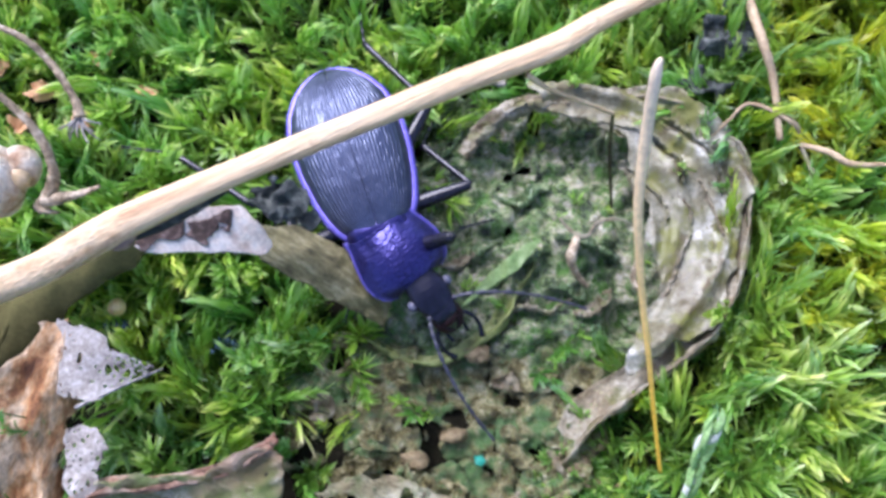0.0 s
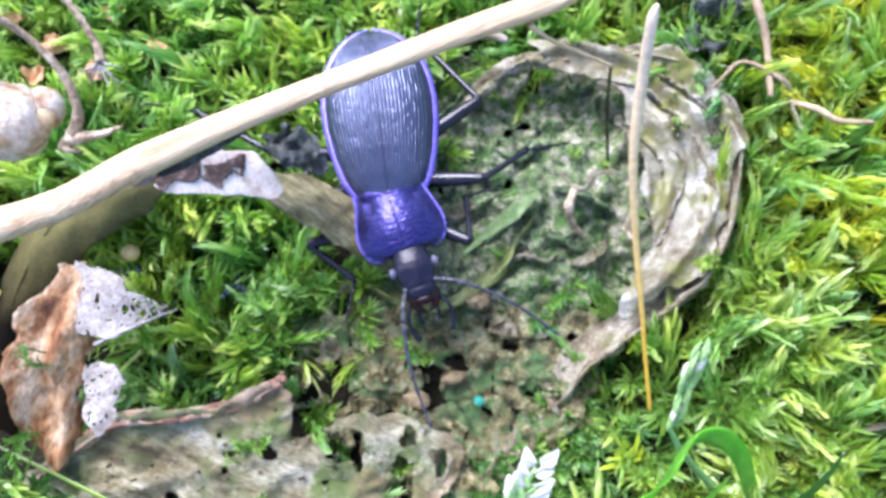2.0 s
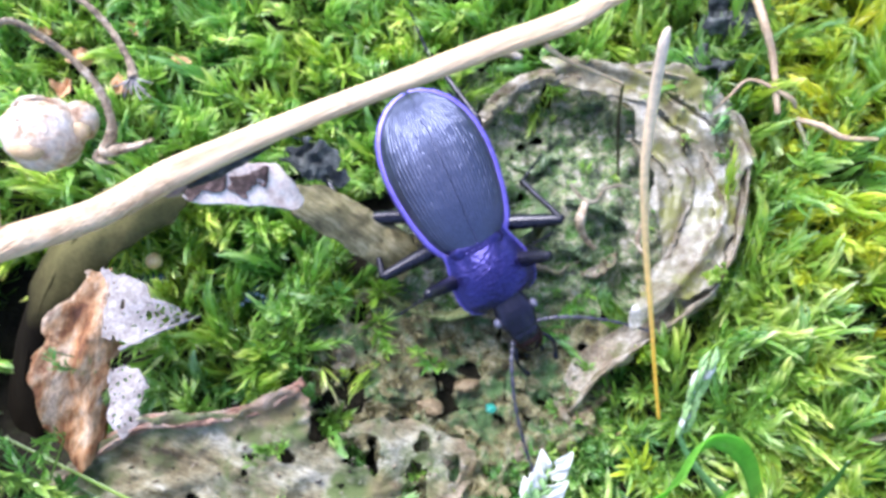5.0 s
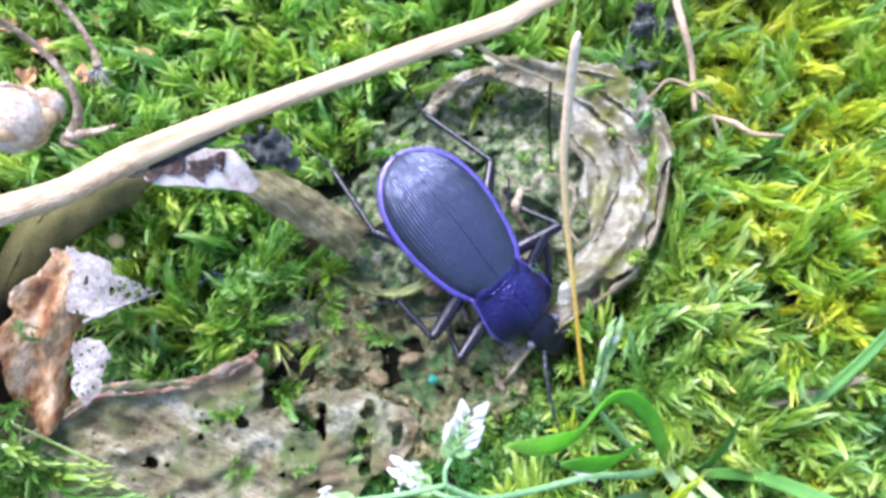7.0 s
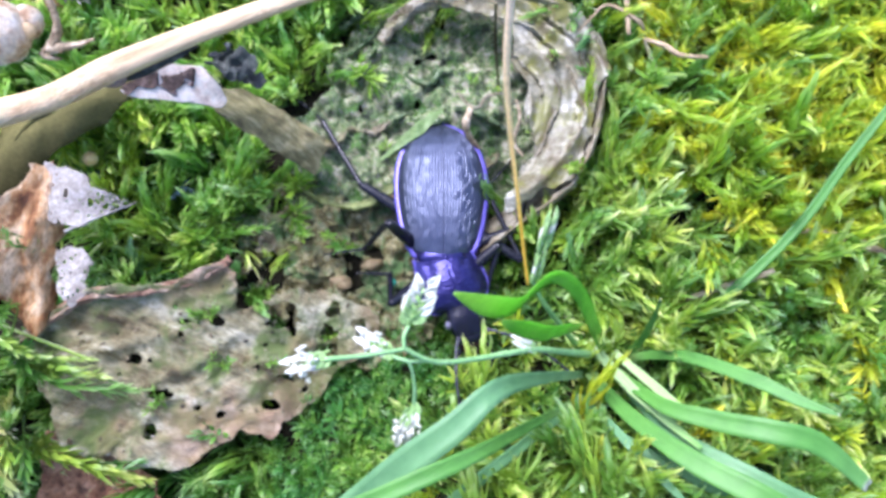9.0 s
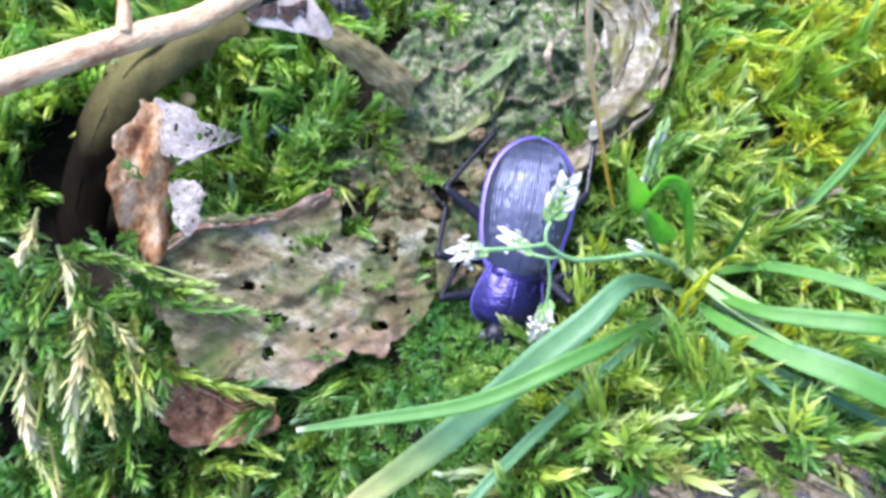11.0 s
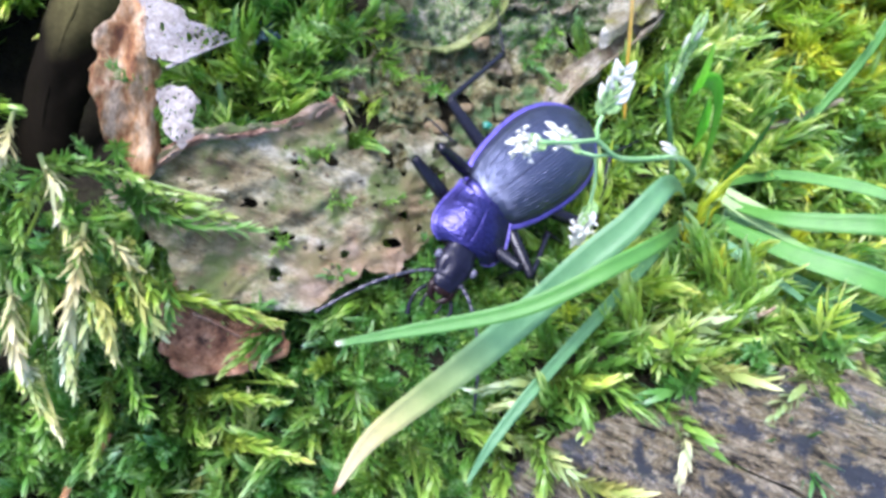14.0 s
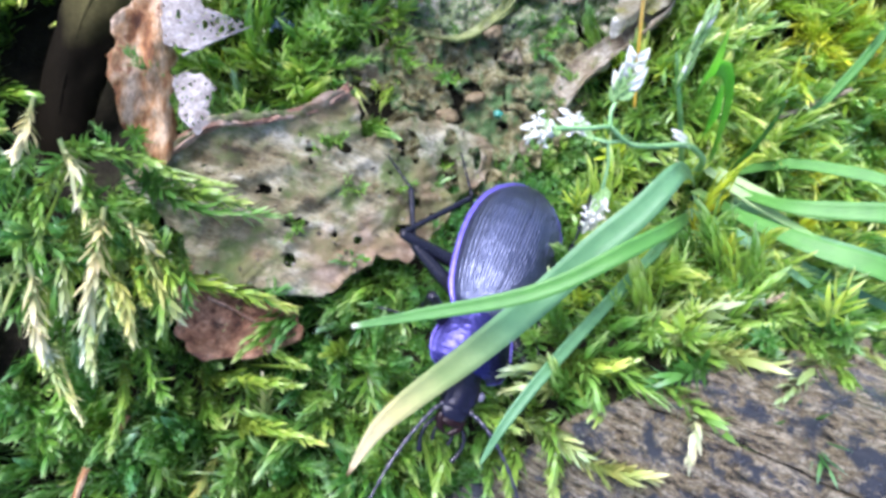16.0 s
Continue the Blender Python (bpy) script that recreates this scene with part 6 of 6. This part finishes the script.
def margin(sign):
    pts = []
    for s in np.linspace(0, 1, 50):
        q = 1 - (1 - s) ** 1.4
        w = profile(q, ELY_S, ELY_W)
        pts.append((sign * (w + 0.05), -ELY * q - 0.1 * q, -0.3))
    return tube(pts, [0.25] + [0.44] * 10 + [0.4, 0.34, 0.22], 10, 0, 0, 0.55)


for sign in (-1, 1):
    e = part("elytron", elytron(sign), elytra_mat, beetle, "blue-black wing case with fine lengthwise grooves")
    part("rim", margin(sign), rim_mat, e, "bright violet wing-case margin")
part("abdomen", ball((0, -8.6, -0.7), 1, 12, 20, (4.9, 8.8, 2.0)), leg_mat, beetle, "black underside")
part("waist", ball((0, -0.1, 0.2), 1, 8, 16, (3.2, 1.5, 1.35)), violet_mat, beetle, "dark violet waist")

PRO_Y = [-0.9, -0.5, 0.25, 1.35, 2.6, 3.7, 4.55, 5.2, 5.65]
PRO_W = [3.2, 3.25, 3.35, 3.68, 4.0, 4.1, 3.92, 3.4, 2.4]


def pronotum_shape():
    rows, cols = 84, 91
    verts = []
    for i in range(rows):
        s = i / (rows - 1)
        for j in range(cols):
            u = -1 + 2 * j / (cols - 1)
            back = -0.9 * abs(u) ** 4
            front = 5.65 + 0.35 * abs(u) ** 3
            y = back + (front - back) * s
            w = np.interp(np.clip(-0.9 + 6.55 * s, -0.9, 5.65), PRO_Y, PRO_W)
            dome = 2.15 * max(0, 1 - abs(u) ** 2.1) ** 0.8 * (0.72 + 0.28 * math.sin(math.pi * s))
            edge = 0.2 * max(0, (abs(u) - 0.9) / 0.1) + 0.12 * max(0, (0.05 - s) / 0.05) * (1 - abs(u))
            line = -0.07 * math.exp(-(u / 0.035) ** 2) * math.sin(math.pi * s)
            rough = 0.03 * float(vnoise(u * 8, y * 7, 1.0, 311)) + 0.028 * float(vnoise(u * 15, y * 12, 1.0, 313))
            hollow = -0.22 * math.exp(-((abs(u) - 0.62) / 0.16) ** 2 - ((s - 0.12) / 0.14) ** 2)
            verts.append((w * u, y, -0.1 + dome + edge + (line + rough * (1 - abs(u) ** 6) + hollow)))
    f = [g[::-1] for g in grid_faces(rows, cols)]
    return thicken([tuple(v) for v in verts], [g[::-1] for g in f], 0.5)


FORE = 1.08


def bigger(shape):
    return [tuple(FORE * c for c in v) for v in shape[0]], shape[1]


pronotum = part("pronotum", bigger(pronotum_shape()), violet_mat, beetle, "wrinkled violet neck shield")
for sign in (-1, 1):
    pts = [(sign * w, y + 0.25 * (y > 4.6), 0.08) for y, w in zip(PRO_Y, PRO_W)]
    part("rim", bigger(tube(pts, [0.2, 0.15, 0.12, 0.1], 8, 30)), rim_mat, pronotum, "bright violet shield margin")
part("underside", bigger(ball((0, 2.9, -0.5), 1, 9, 14, (3.2, 3.4, 1.3))), leg_mat, pronotum, "black underside")

def head_shape():
    """A neck that widens to the eyes, then narrows to the mouth, with two furrows on the brow."""
    at = [4.6, 5.6, 6.6, 7.3, 7.9, 8.5, 9.2, 9.9, 10.4, 10.7]
    wide = [1.55, 1.6, 1.66, 1.86, 1.95, 1.82, 1.55, 1.36, 1.15, 0.5]
    tall = [0.9, 0.98, 1.08, 1.16, 1.16, 1.05, 0.86, 0.66, 0.46, 0.2]
    verts, rows, sides = [], 46, 30
    for y in np.linspace(at[0], at[-1], rows):
        w, h = np.interp(y, at, wide), np.interp(y, at, tall)
        for k in range(sides):
            a = 2 * math.pi * k / sides
            c, q = math.cos(a), math.sin(a)
            x, z = w * math.copysign(abs(c) ** 0.8, c), h * math.copysign(abs(q) ** 0.85, q)
            if q > 0:
                z -= 0.26 * math.exp(-((abs(x) - 0.85) / 0.24) ** 2 - ((y - 8.6) / 0.9) ** 2) + 0.1 * math.exp(-((y - 9.65) / 0.12) ** 2)
                z += 0.035 * float(vnoise(x * 4, y * 4, 1.0, 331))
            verts.append((x, y, 0.3 + z))
    faces = [(i * sides + k, i * sides + (k + 1) % sides, (i + 1) * sides + (k + 1) % sides, (i + 1) * sides + k) for i in range(rows - 1) for k in range(sides)]
    return verts, [f[::-1] for f in faces] + [tuple(range(sides)), tuple((rows - 1) * sides + k for k in range(sides))[::-1]]


head = part("head", bigger(head_shape()), head_mat, beetle, "violet-black glossy head with two brow furrows")
part("scutellum", ([(-0.75, -0.75, 1.62), (0.75, -0.75, 1.62), (0, -2.0, 2.05), (-0.6, -0.7, 1.2), (0.6, -0.7, 1.2), (0, -1.8, 1.4)], [(0, 2, 1), (3, 4, 5), (0, 1, 4, 3), (1, 2, 5, 4), (2, 0, 3, 5)]), violet_mat, beetle, "small violet triangular plate")
part("labrum", bigger(ball((0, 10.75, 0.3), 1, 8, 12, (0.95, 0.5, 0.3), 0.03, 5)), horn_mat, head, "dark red upper lip")
for sign in (-1, 1):
    part("eye", bigger(ball((sign * 1.98, 7.75, 0.6), 0.47, 10, 14, (0.85, 1.1, 1))), eye_mat, head, "glossy grey eye")
    part("mandible", bigger(tube([(sign * 0.95, 10.0, 0.1), (sign * 1.0, 10.7, 0.05), (sign * 0.7, 11.4, -0.1), (sign * 0.05, 11.85, -0.25)], [0.5, 0.48, 0.36, 0.08], 8, 16, 0, 0.6)), horn_mat, head, "dark red curved jaw")
    part("palp", bigger(tube([(sign * 0.9, 10.2, -0.4), (sign * 1.9, 11.6, -0.5), (sign * 2.0, 12.8, -0.9), (sign * 1.6, 13.9, -1.4)], [0.18, 0.22, 0.18, 0.32], 7, 18)), leg_mat, head)
    part("palp", bigger(tube([(sign * 0.5, 10.2, -0.6), (sign * 0.9, 11.6, -0.9), (sign * 0.8, 12.6, -1.3)], [0.13, 0.15, 0.2], 7, 14)), leg_mat, head)


def antenna(sign):
    """Eleven segments, each narrow at its foot."""
    line = smooth_line([(sign * 1.25, 9.3, 0.45), (sign * 2.1, 11.0, 0.9), (sign * 2.9, 14.0, 0.8), (sign * 3.3, 17.5, 0.2), (sign * 3.2, 21.5, -0.8)], 12)
    pts, radii = [], []
    for k in range(11):
        p, q = line[k], line[k + 1]
        r = 0.29 if k == 0 else 0.235 - 0.008 * k
        for f, g in ((0.02, 0.55), (0.3, 0.85), (0.8, 1.1), (0.97, 0.65)):
            pts.append(p + (q - p) * f)
            radii.append(r * g)
    return tube(pts, radii, 7)


feelers = {}
for sign in (-1, 1):
    feelers[sign] = part("antenna", bigger(antenna(sign)), feeler_mat, head, "long black beaded feeler")

# legs: femur, tibia and foot lengths, and where they join the body
LEGS = {
    "RF": (1, (2.2, 2.2, -2.0), 6.8, 6.0, 4.5), "LF": (-1, (-2.2, 2.2, -2.0), 6.8, 6.0, 4.5),
    "RM": (1, (2.8, -1.8, -1.5), 7.4, 7.0, 5.5), "LM": (-1, (-2.8, -1.8, -1.5), 7.4, 7.0, 5.5),
    "RH": (1, (2.4, -5.2, -1.6), 9.2, 10.4, 7.4), "LH": (-1, (-2.4, -5.2, -1.6), 9.2, 10.4, 7.4),
}


def femur_shape(l):
    return tube([(0, 0, 0), (0, l * 0.12, 0), (0, l * 0.4, 0), (0, l * 0.8, 0), (0, l, 0)], [0.6, 0.8, 0.84, 0.66, 0.5], 12, 18, 0, 0.9)


def tibia_shape(l):
    rng_t = np.random.RandomState(int(l * 10))
    spines = [tube([(0, l * s, 0), (0.42 * math.cos(a), l * s + 0.5, 0.42 * math.sin(a))], [0.06, 0.015], 4) for s, a in zip(np.linspace(0.3, 1, 9), rng_t.uniform(0, 6.28, 9))]
    return joined(tube([(0, 0, 0), (0, l * 0.1, 0.02), (0, l * 0.6, 0), (0, l, 0)], [0.42, 0.36, 0.34, 0.4], 8, 14), *spines)


def tarsus_shape(l):
    segs = []
    for k in range(5):
        a, b = l * k / 5, l * (k + 1) / 5
        r = 0.23 - 0.02 * k
        segs.append(tube([(0, a, 0), (0, a + (b - a) * 0.7, 0), (0, b, 0)], [r * 0.6, r, r * 0.7], 7))
    for s in (-1, 1):
        segs.append(tube([(0, l, 0), (s * 0.22, l + 0.35, 0.02), (s * 0.3, l + 0.65, -0.2)], [0.07, 0.06, 0.02], 5))
    return joined(*segs)


legs = {}
for key, (sign, hip, lf, lt, ls) in LEGS.items():
    leg = part("leg", femur_shape(lf), leg_mat, beetle, "glossy black leg")
    legs[key] = (leg, part("tibia", tibia_shape(lt), leg_mat, leg), part("tarsus", tarsus_shape(ls), leg_mat, leg, "thin jointed foot with two claws"))

# ---- motion rows: seconds, millimetres, degrees ----
FEET = {
    "RH": [(0, -33.3, 32.8, -1), (0.5, -33.3, 32.3, -1), (1, -34, 32.8, -1), (1.5, -34.2, 32.9, -1), (2, -33.4, 32.5, -1), (2.5, -30.8, 33.4, -1), (3, -32.1, 33.7, -1), (3.5, -30.4, 33.8, -1), (6, -15.6, 30.7, -3), (6.5, -16.1, 31.8, -3.1), (7, -16.7, 32.1, -3.2), (7.5, -17.2, 32.1, -3.4), (8, -10.6, 28.1, -3.5), (8.5, -10.3, 28, -3.6), (9, -10.7, 28.4, -3.8), (9.5, -9.5, 27.8, -3.9), (10, 6.2, 16.3, -4), (12.5, 6.3, 18.1, -1), (13, 6.2, 17.7, -0.3), (13.5, 6.7, 15.4, 0.3), (14, 6.2, 13.8, 1), (14.5, 5, 6.2, 2), (15, -2.3, 0, 3), (15.5, -1, -2.7, 4), (16, -0.4, -4.2, 5)],
    "LH": [(0, -16.4, 47.7, -1), (0.5, -13.7, 48.1, -1), (1, -11.7, 46.9, -1), (1.5, -9.9, 46.1, -1), (2, -6, 45.4, -1), (2.5, -4, 45.3, -1), (3, -5.8, 46.2, -1), (3.5, -7.4, 47, -1), (6, -16.9, 47.6, -3), (6.5, -16.3, 47, -3.1), (7, -0.1, 38.3, -3.2), (7.5, 2.5, 39.1, -3.4), (8, 3.1, 40, -3.5), (8.5, 11.4, 33.3, -3.6), (9, 20.4, 17.8, -3.8), (9.5, 20.7, 14.2, -3.9), (10, 19.1, 29.7, -4), (12.5, 30.7, 3, -1), (13, 30.3, 2.9, -0.3), (13.5, 22.9, 0.7, 0.3), (14, 24, -1.9, 1), (14.5, 23.1, -2.8, 2), (15, 22.3, -3.8, 3), (15.5, 21.9, -3.8, 4), (16, 21, -4, 5)],
    "RM": [(0, -18, 28.6, -1), (1, -16.4, 26.7, -1), (2, -16.5, 28.9, -1), (3, -16.3, 28.7, -1), (3.5, -14.9, 27.5, -1), (6, -12.2, 17.4, -3), (6.5, -9.9, 16.2, -3.1), (7, -4, 8.8, -3.2), (7.5, 3.2, 3.9, -3.4), (8, -3.6, 4.6, -3.5), (8.5, -3.6, 4.4, -3.6), (9, -3.3, 4.4, -3.8), (9.5, -1.8, 0.9, -3.9), (10, -1.7, 6.2, -4), (12.5, -5.8, 2, -1), (13, -5.9, 2.3, -0.3), (13.5, -4.1, 0.8, 0.3), (14, -3.8, 0.3, 1), (14.5, -4.5, -2, 2), (15, -9.5, -10, 3), (15.5, -9.6, -4.9, 4), (16, -9.7, -5.1, 5)],
    "LM": [(0, -0.2, 36.9, -1), (0.5, 3.4, 37.9, -1), (1, 3.3, 37.9, -1), (1.5, 13.6, 28.6, -1), (2, 13.8, 28.6, -1), (2.5, 12.7, 28, -1), (3, 12, 27.7, -1), (3.5, 11.5, 30, -1), (6, 8.4, 28.4, -3), (6.5, 13.3, 22.7, -3.1), (7, 13.4, 26.1, -3.2), (7.5, 25.9, 19.8, -3.4), (8, 26.1, 23.5, -3.5), (8.5, 26, 20.8, -3.6), (9, 25.7, 17.6, -3.8), (9.5, 24.1, 7.7, -3.9), (10, 21.7, -6.1, -4), (12.5, 18.7, -11.6, -1), (13, 15.4, -15.2, -0.3), (13.5, 11.9, -13.1, 0.3), (14, 12.5, -15.7, 1), (14.5, 6.7, -18.8, 2), (15, 9.9, -21.1, 3), (15.5, 8.4, -28.1, 4), (16, 8.7, -26.5, 5)],
    "RF": [(0, -8.3, 14.8, -1), (2, -7.4, 9.2, -1), (3.5, -5.9, 10.7, -1), (6, -6, 10.4, -3), (7, 2, 8, -3.2), (7.5, 4.6, 3.2, -3.4), (8, 6.8, 1, -3.5), (8.5, 2, 3.5, -3.6), (9.5, -0.3, 0.6, -3.9), (10, -1.4, -0.6, -4), (12.5, -0.8, -7, -1), (13, -2, -7.4, -0.3), (13.5, -4.2, -6.6, 0.3), (14, -4.6, -6.9, 1), (14.5, -6.2, -7.7, 2), (15, -9.5, -10, 3), (15.5, -10, -17.9, 4), (16, -12.9, -23, 5)],
    "LF": [(0, 5.9, 25.1, -1), (0.5, 5.8, 23.9, -1), (1, 5.8, 24.1, -1), (1.5, 6.9, 23.4, -1), (2, 6.4, 23.5, -1), (2.5, 6.5, 23.6, -1), (3, 6.5, 24, -1), (3.5, 6.3, 24.8, -1), (6, 14, 16.3, -3), (6.5, 18.2, 15.9, -3.1), (7, 21.3, 12.9, -3.2), (7.5, 22.6, 8.4, -3.4), (8, 23.6, 9.2, -3.5), (8.5, 19, 3, -3.6), (9, 20.1, -1.4, -3.8), (9.5, 19.4, -6, -3.9), (10, 18.9, -8.5, -4), (12.5, 9.8, -23.3, -1), (13, 6.3, -23.9, -0.3), (13.5, 6.7, -19, 0.3), (14, 4.2, -22, 1), (14.5, 1.5, -22.3, 2), (15, 1.3, -25.2, 3), (15.5, 1.4, -31.4, 4), (16, -0.3, -30.9, 5)],
}
BODY = [
    (0, -5.32, 22.65, 3.1, -1.5, -0, -159.7),
    (0.5, -5.71, 21.85, 3.1, -1.6, -0, -167.1),
    (1, -5.42, 21.25, 3.11, -4.6, -0, -171.1),
    (1.5, -5.71, 21.56, 3.1, -1.8, -0, -168),
    (2, -4.72, 20.82, 3.1, -3.6, -0, -171.3),
    (2.5, -4.21, 21.27, 3.1, -2, -0, -172.4),
    (3, -2.44, 21.84, 3.11, -4.4, -0, -164.5),
    (3.5, -2.33, 20.64, 3.11, -4.3, -0, -168.5),
    (6, 5.67, 14.49, 2.11, -6.9, -0, -145.7),
    (6.5, 10.54, 14.66, 2.11, -6.9, -0, -133.9),
    (7, 11.55, 11.37, 2.11, -6.9, -0, -139.2),
    (7.5, 12.07, 6.69, 1.11, -6.9, -0, -145.7),
    (8, 12.67, 7.06, 1.11, 4.5, -0, -154),
    (8.5, 9.1, 5.3, 0.1, -0, -0, -176.2),
    (9, 10.9, 3.46, 0.11, 7.2, -0, -179.7),
    (9.5, 9.2, -2.13, 0.1, 1, -0, 174.2),
    (10, 6.74, -6.28, 0.11, -6.9, -0, 169.1),
    (12.5, 9.1, -12.1, 3.11, 6.2, -0, 161.5),
    (13, 5.6, -12.45, 4.6, 10.8, -0, 158.2),
    (13.5, 0.75, -10.5, 6.6, 9.8, -0, 129.7),
    (14, 0.35, -10.9, 7, 11.8, -0, 124.6),
    (14.5, -2.4, -12.1, 7.4, 6.5, -0, 119.2),
    (15, -4.1, -15.4, 7.4, 13.8, -0, 123.3),
    (15.5, -1.8, -22.7, 8.24, 20.3, -0, 147.5),
    (16, -2.9, -24.8, 9.22, 19.3, -0, 147.5),
]
FOREBODY = [(0, -10, 19.6), (0.5, -6.4, 20.9), (1, 5.4, 21.4), (1.5, 2.3, 17.4), (2, 4.7, 11.8), (2.5, 2.8, 10.1), (3, 5.5, 13.7), (3.5, 6.6, 8.5), (6, -20, 5.6), (6.5, -20, -8), (7, -18, 8), (7.5, -20, 20), (8, -18, 21), (8.5, -14, 21), (9, -11, 20), (9.5, -7, 8), (10, -12, 3), (12.5, -3, -9), (13, -2, -6), (13.5, -1, 22), (14, -2, 23), (14.5, -3, 21), (15, -7, 16), (15.5, -8, 11), (16, -6.4, 7.8)]
FEELERS = {-1: [(0, 38), (1.0, 45), (1.5, 40), (2.5, 38), (3.0, 62), (3.5, 42), (6, 45), (6.5, 43), (7, 32), (7.5, 30), (8, 40), (8.5, 35), (9, 35), (9.5, 30), (10, 35), (12.5, 30), (14.5, 25), (16, 35)], 1: [(0, 2), (1, -8), (2.5, 2), (3.5, -14), (6, 28), (6.5, 20), (7, 24), (7.5, 20), (8, 15), (8.5, 5), (9, 5), (9.5, 15), (10, 15), (12.5, 35), (14.5, 30), (16, 10)]}


def rigid(x, y, z, rx, ry, rz):
    return pose(x * MM, y * MM, z * MM, rx, ry, rz)


def along(a, b, up):
    """A pose at a whose y runs towards b, in metres from millimetres."""
    y = Vector(b) - Vector(a)
    y.normalize()
    x = y.cross(Vector(up))
    x.normalize()
    z = x.cross(y)
    m = Matrix((x, y, z)).transposed().to_4x4()
    m.translation = Vector(a) * MM
    return m


def between(rows, t):
    """The row's values at t, straight from row to row."""
    ts = [r[0] for r in rows]
    return [float(np.interp(t, ts, [r[k] for r in rows])) for k in range(1, len(rows[0]))]


def bent(hip, foot, lf, lt, ls, sign):
    """Knee and ankle of a leg whose foot stands at a place, in the body's space."""
    hip, foot = Vector(hip), Vector(foot)
    foot.x = sign * max(sign * foot.x, 6.0)
    foot.z = min(foot.z, -3.2)
    flat = Vector((foot.x - hip.x, foot.y - hip.y, 0))
    if flat.length < 1e-3:
        flat = Vector((sign, 0, 0))
    reach = (foot - hip).length
    most = (lf + lt + ls) * 0.94
    if reach > most:
        foot = hip + (foot - hip) * (most / reach)
    ankle = foot + (hip - foot).normalized() * ls * 0.86 + Vector((0, 0, ls * 0.22))
    d = ankle - hip
    r = min(max(d.length, abs(lf - lt) + 0.4), (lf + lt) * 0.985)
    ankle = hip + d.normalized() * r
    a = (lf * lf - lt * lt + r * r) / (2 * r)
    h = math.sqrt(max(lf * lf - a * a, 0))
    axis = (ankle - hip).normalized()
    pole = Vector((sign * 1.0, 0.0, 0.12))
    pole = (pole - axis * pole.dot(axis)).normalized()
    return hip + axis * a + pole * h, ankle, foot


def motions():
    times = sorted({r[0] for r in BODY} | {4.3, 5.2, 10.8, 11.7})
    body = {t: rigid(*between(BODY, t)) for t in times}
    walk(beetle, [(t, body[t]) for t in times])
    fore = []
    for t in times:
        pitch, yaw = between(FOREBODY, t)
        fore.append((t, pose(0, 0, 0, pitch, 0, yaw)))
    walk(pronotum, fore)
    walk(head, [(t, m @ pose(0, -0.45 * MM, 0)) for t, m in fore])
    for sign, feeler in feelers.items():
        hinge = pose(sign * 1.35 * MM, 10.04 * MM, 0.49 * MM)
        walk(feeler, [(t, hinge @ pose(0, 0, 0, max(0, -0.9 * between(FOREBODY, t)[0]), 0, -sign * a) @ hinge.inverted()) for t, a in FEELERS[sign]])
    for key, (sign, hip, lf, lt, ls) in LEGS.items():
        rows = ([], [], [])
        for t in times:
            foot = body[t].inverted() @ (Vector(between(FEET[key], t)) * MM) / MM
            knee, ankle, tip = bent(hip, foot, lf, lt, ls, sign)
            up = (0.01, 0.02, 1)
            leg_pose = along(hip, knee, up)
            rows[0].append((t, leg_pose))
            rows[1].append((t, leg_pose.inverted() @ along(knee, ankle, up)))
            rows[2].append((t, leg_pose.inverted() @ along(ankle, tip, up)))
        for ob, r in zip(legs[key], rows):
            walk(ob, r)
    foot = Vector(STEM_FOOT) * MM
    tip_over = Vector((0.129, 0.347, 0.929))
    swing = [(0, 0), (7.7, 0), (7.9, -0.06), (8.0, 0.07), (8.2, 0), (10.2, 0), (11.2, 0.35), (12.3, 0.8), (12.5, 1), (12.8, 1), (13.0, 0.99), (13.1, 0.8), (13.2, 0.2), (13.3, 0), (16, 0)]
    walk(dry_stem, [(t, Matrix.Translation(foot) @ Matrix.Rotation(radians(107 * k), 4, tip_over)) for t, k in swing])


motions()
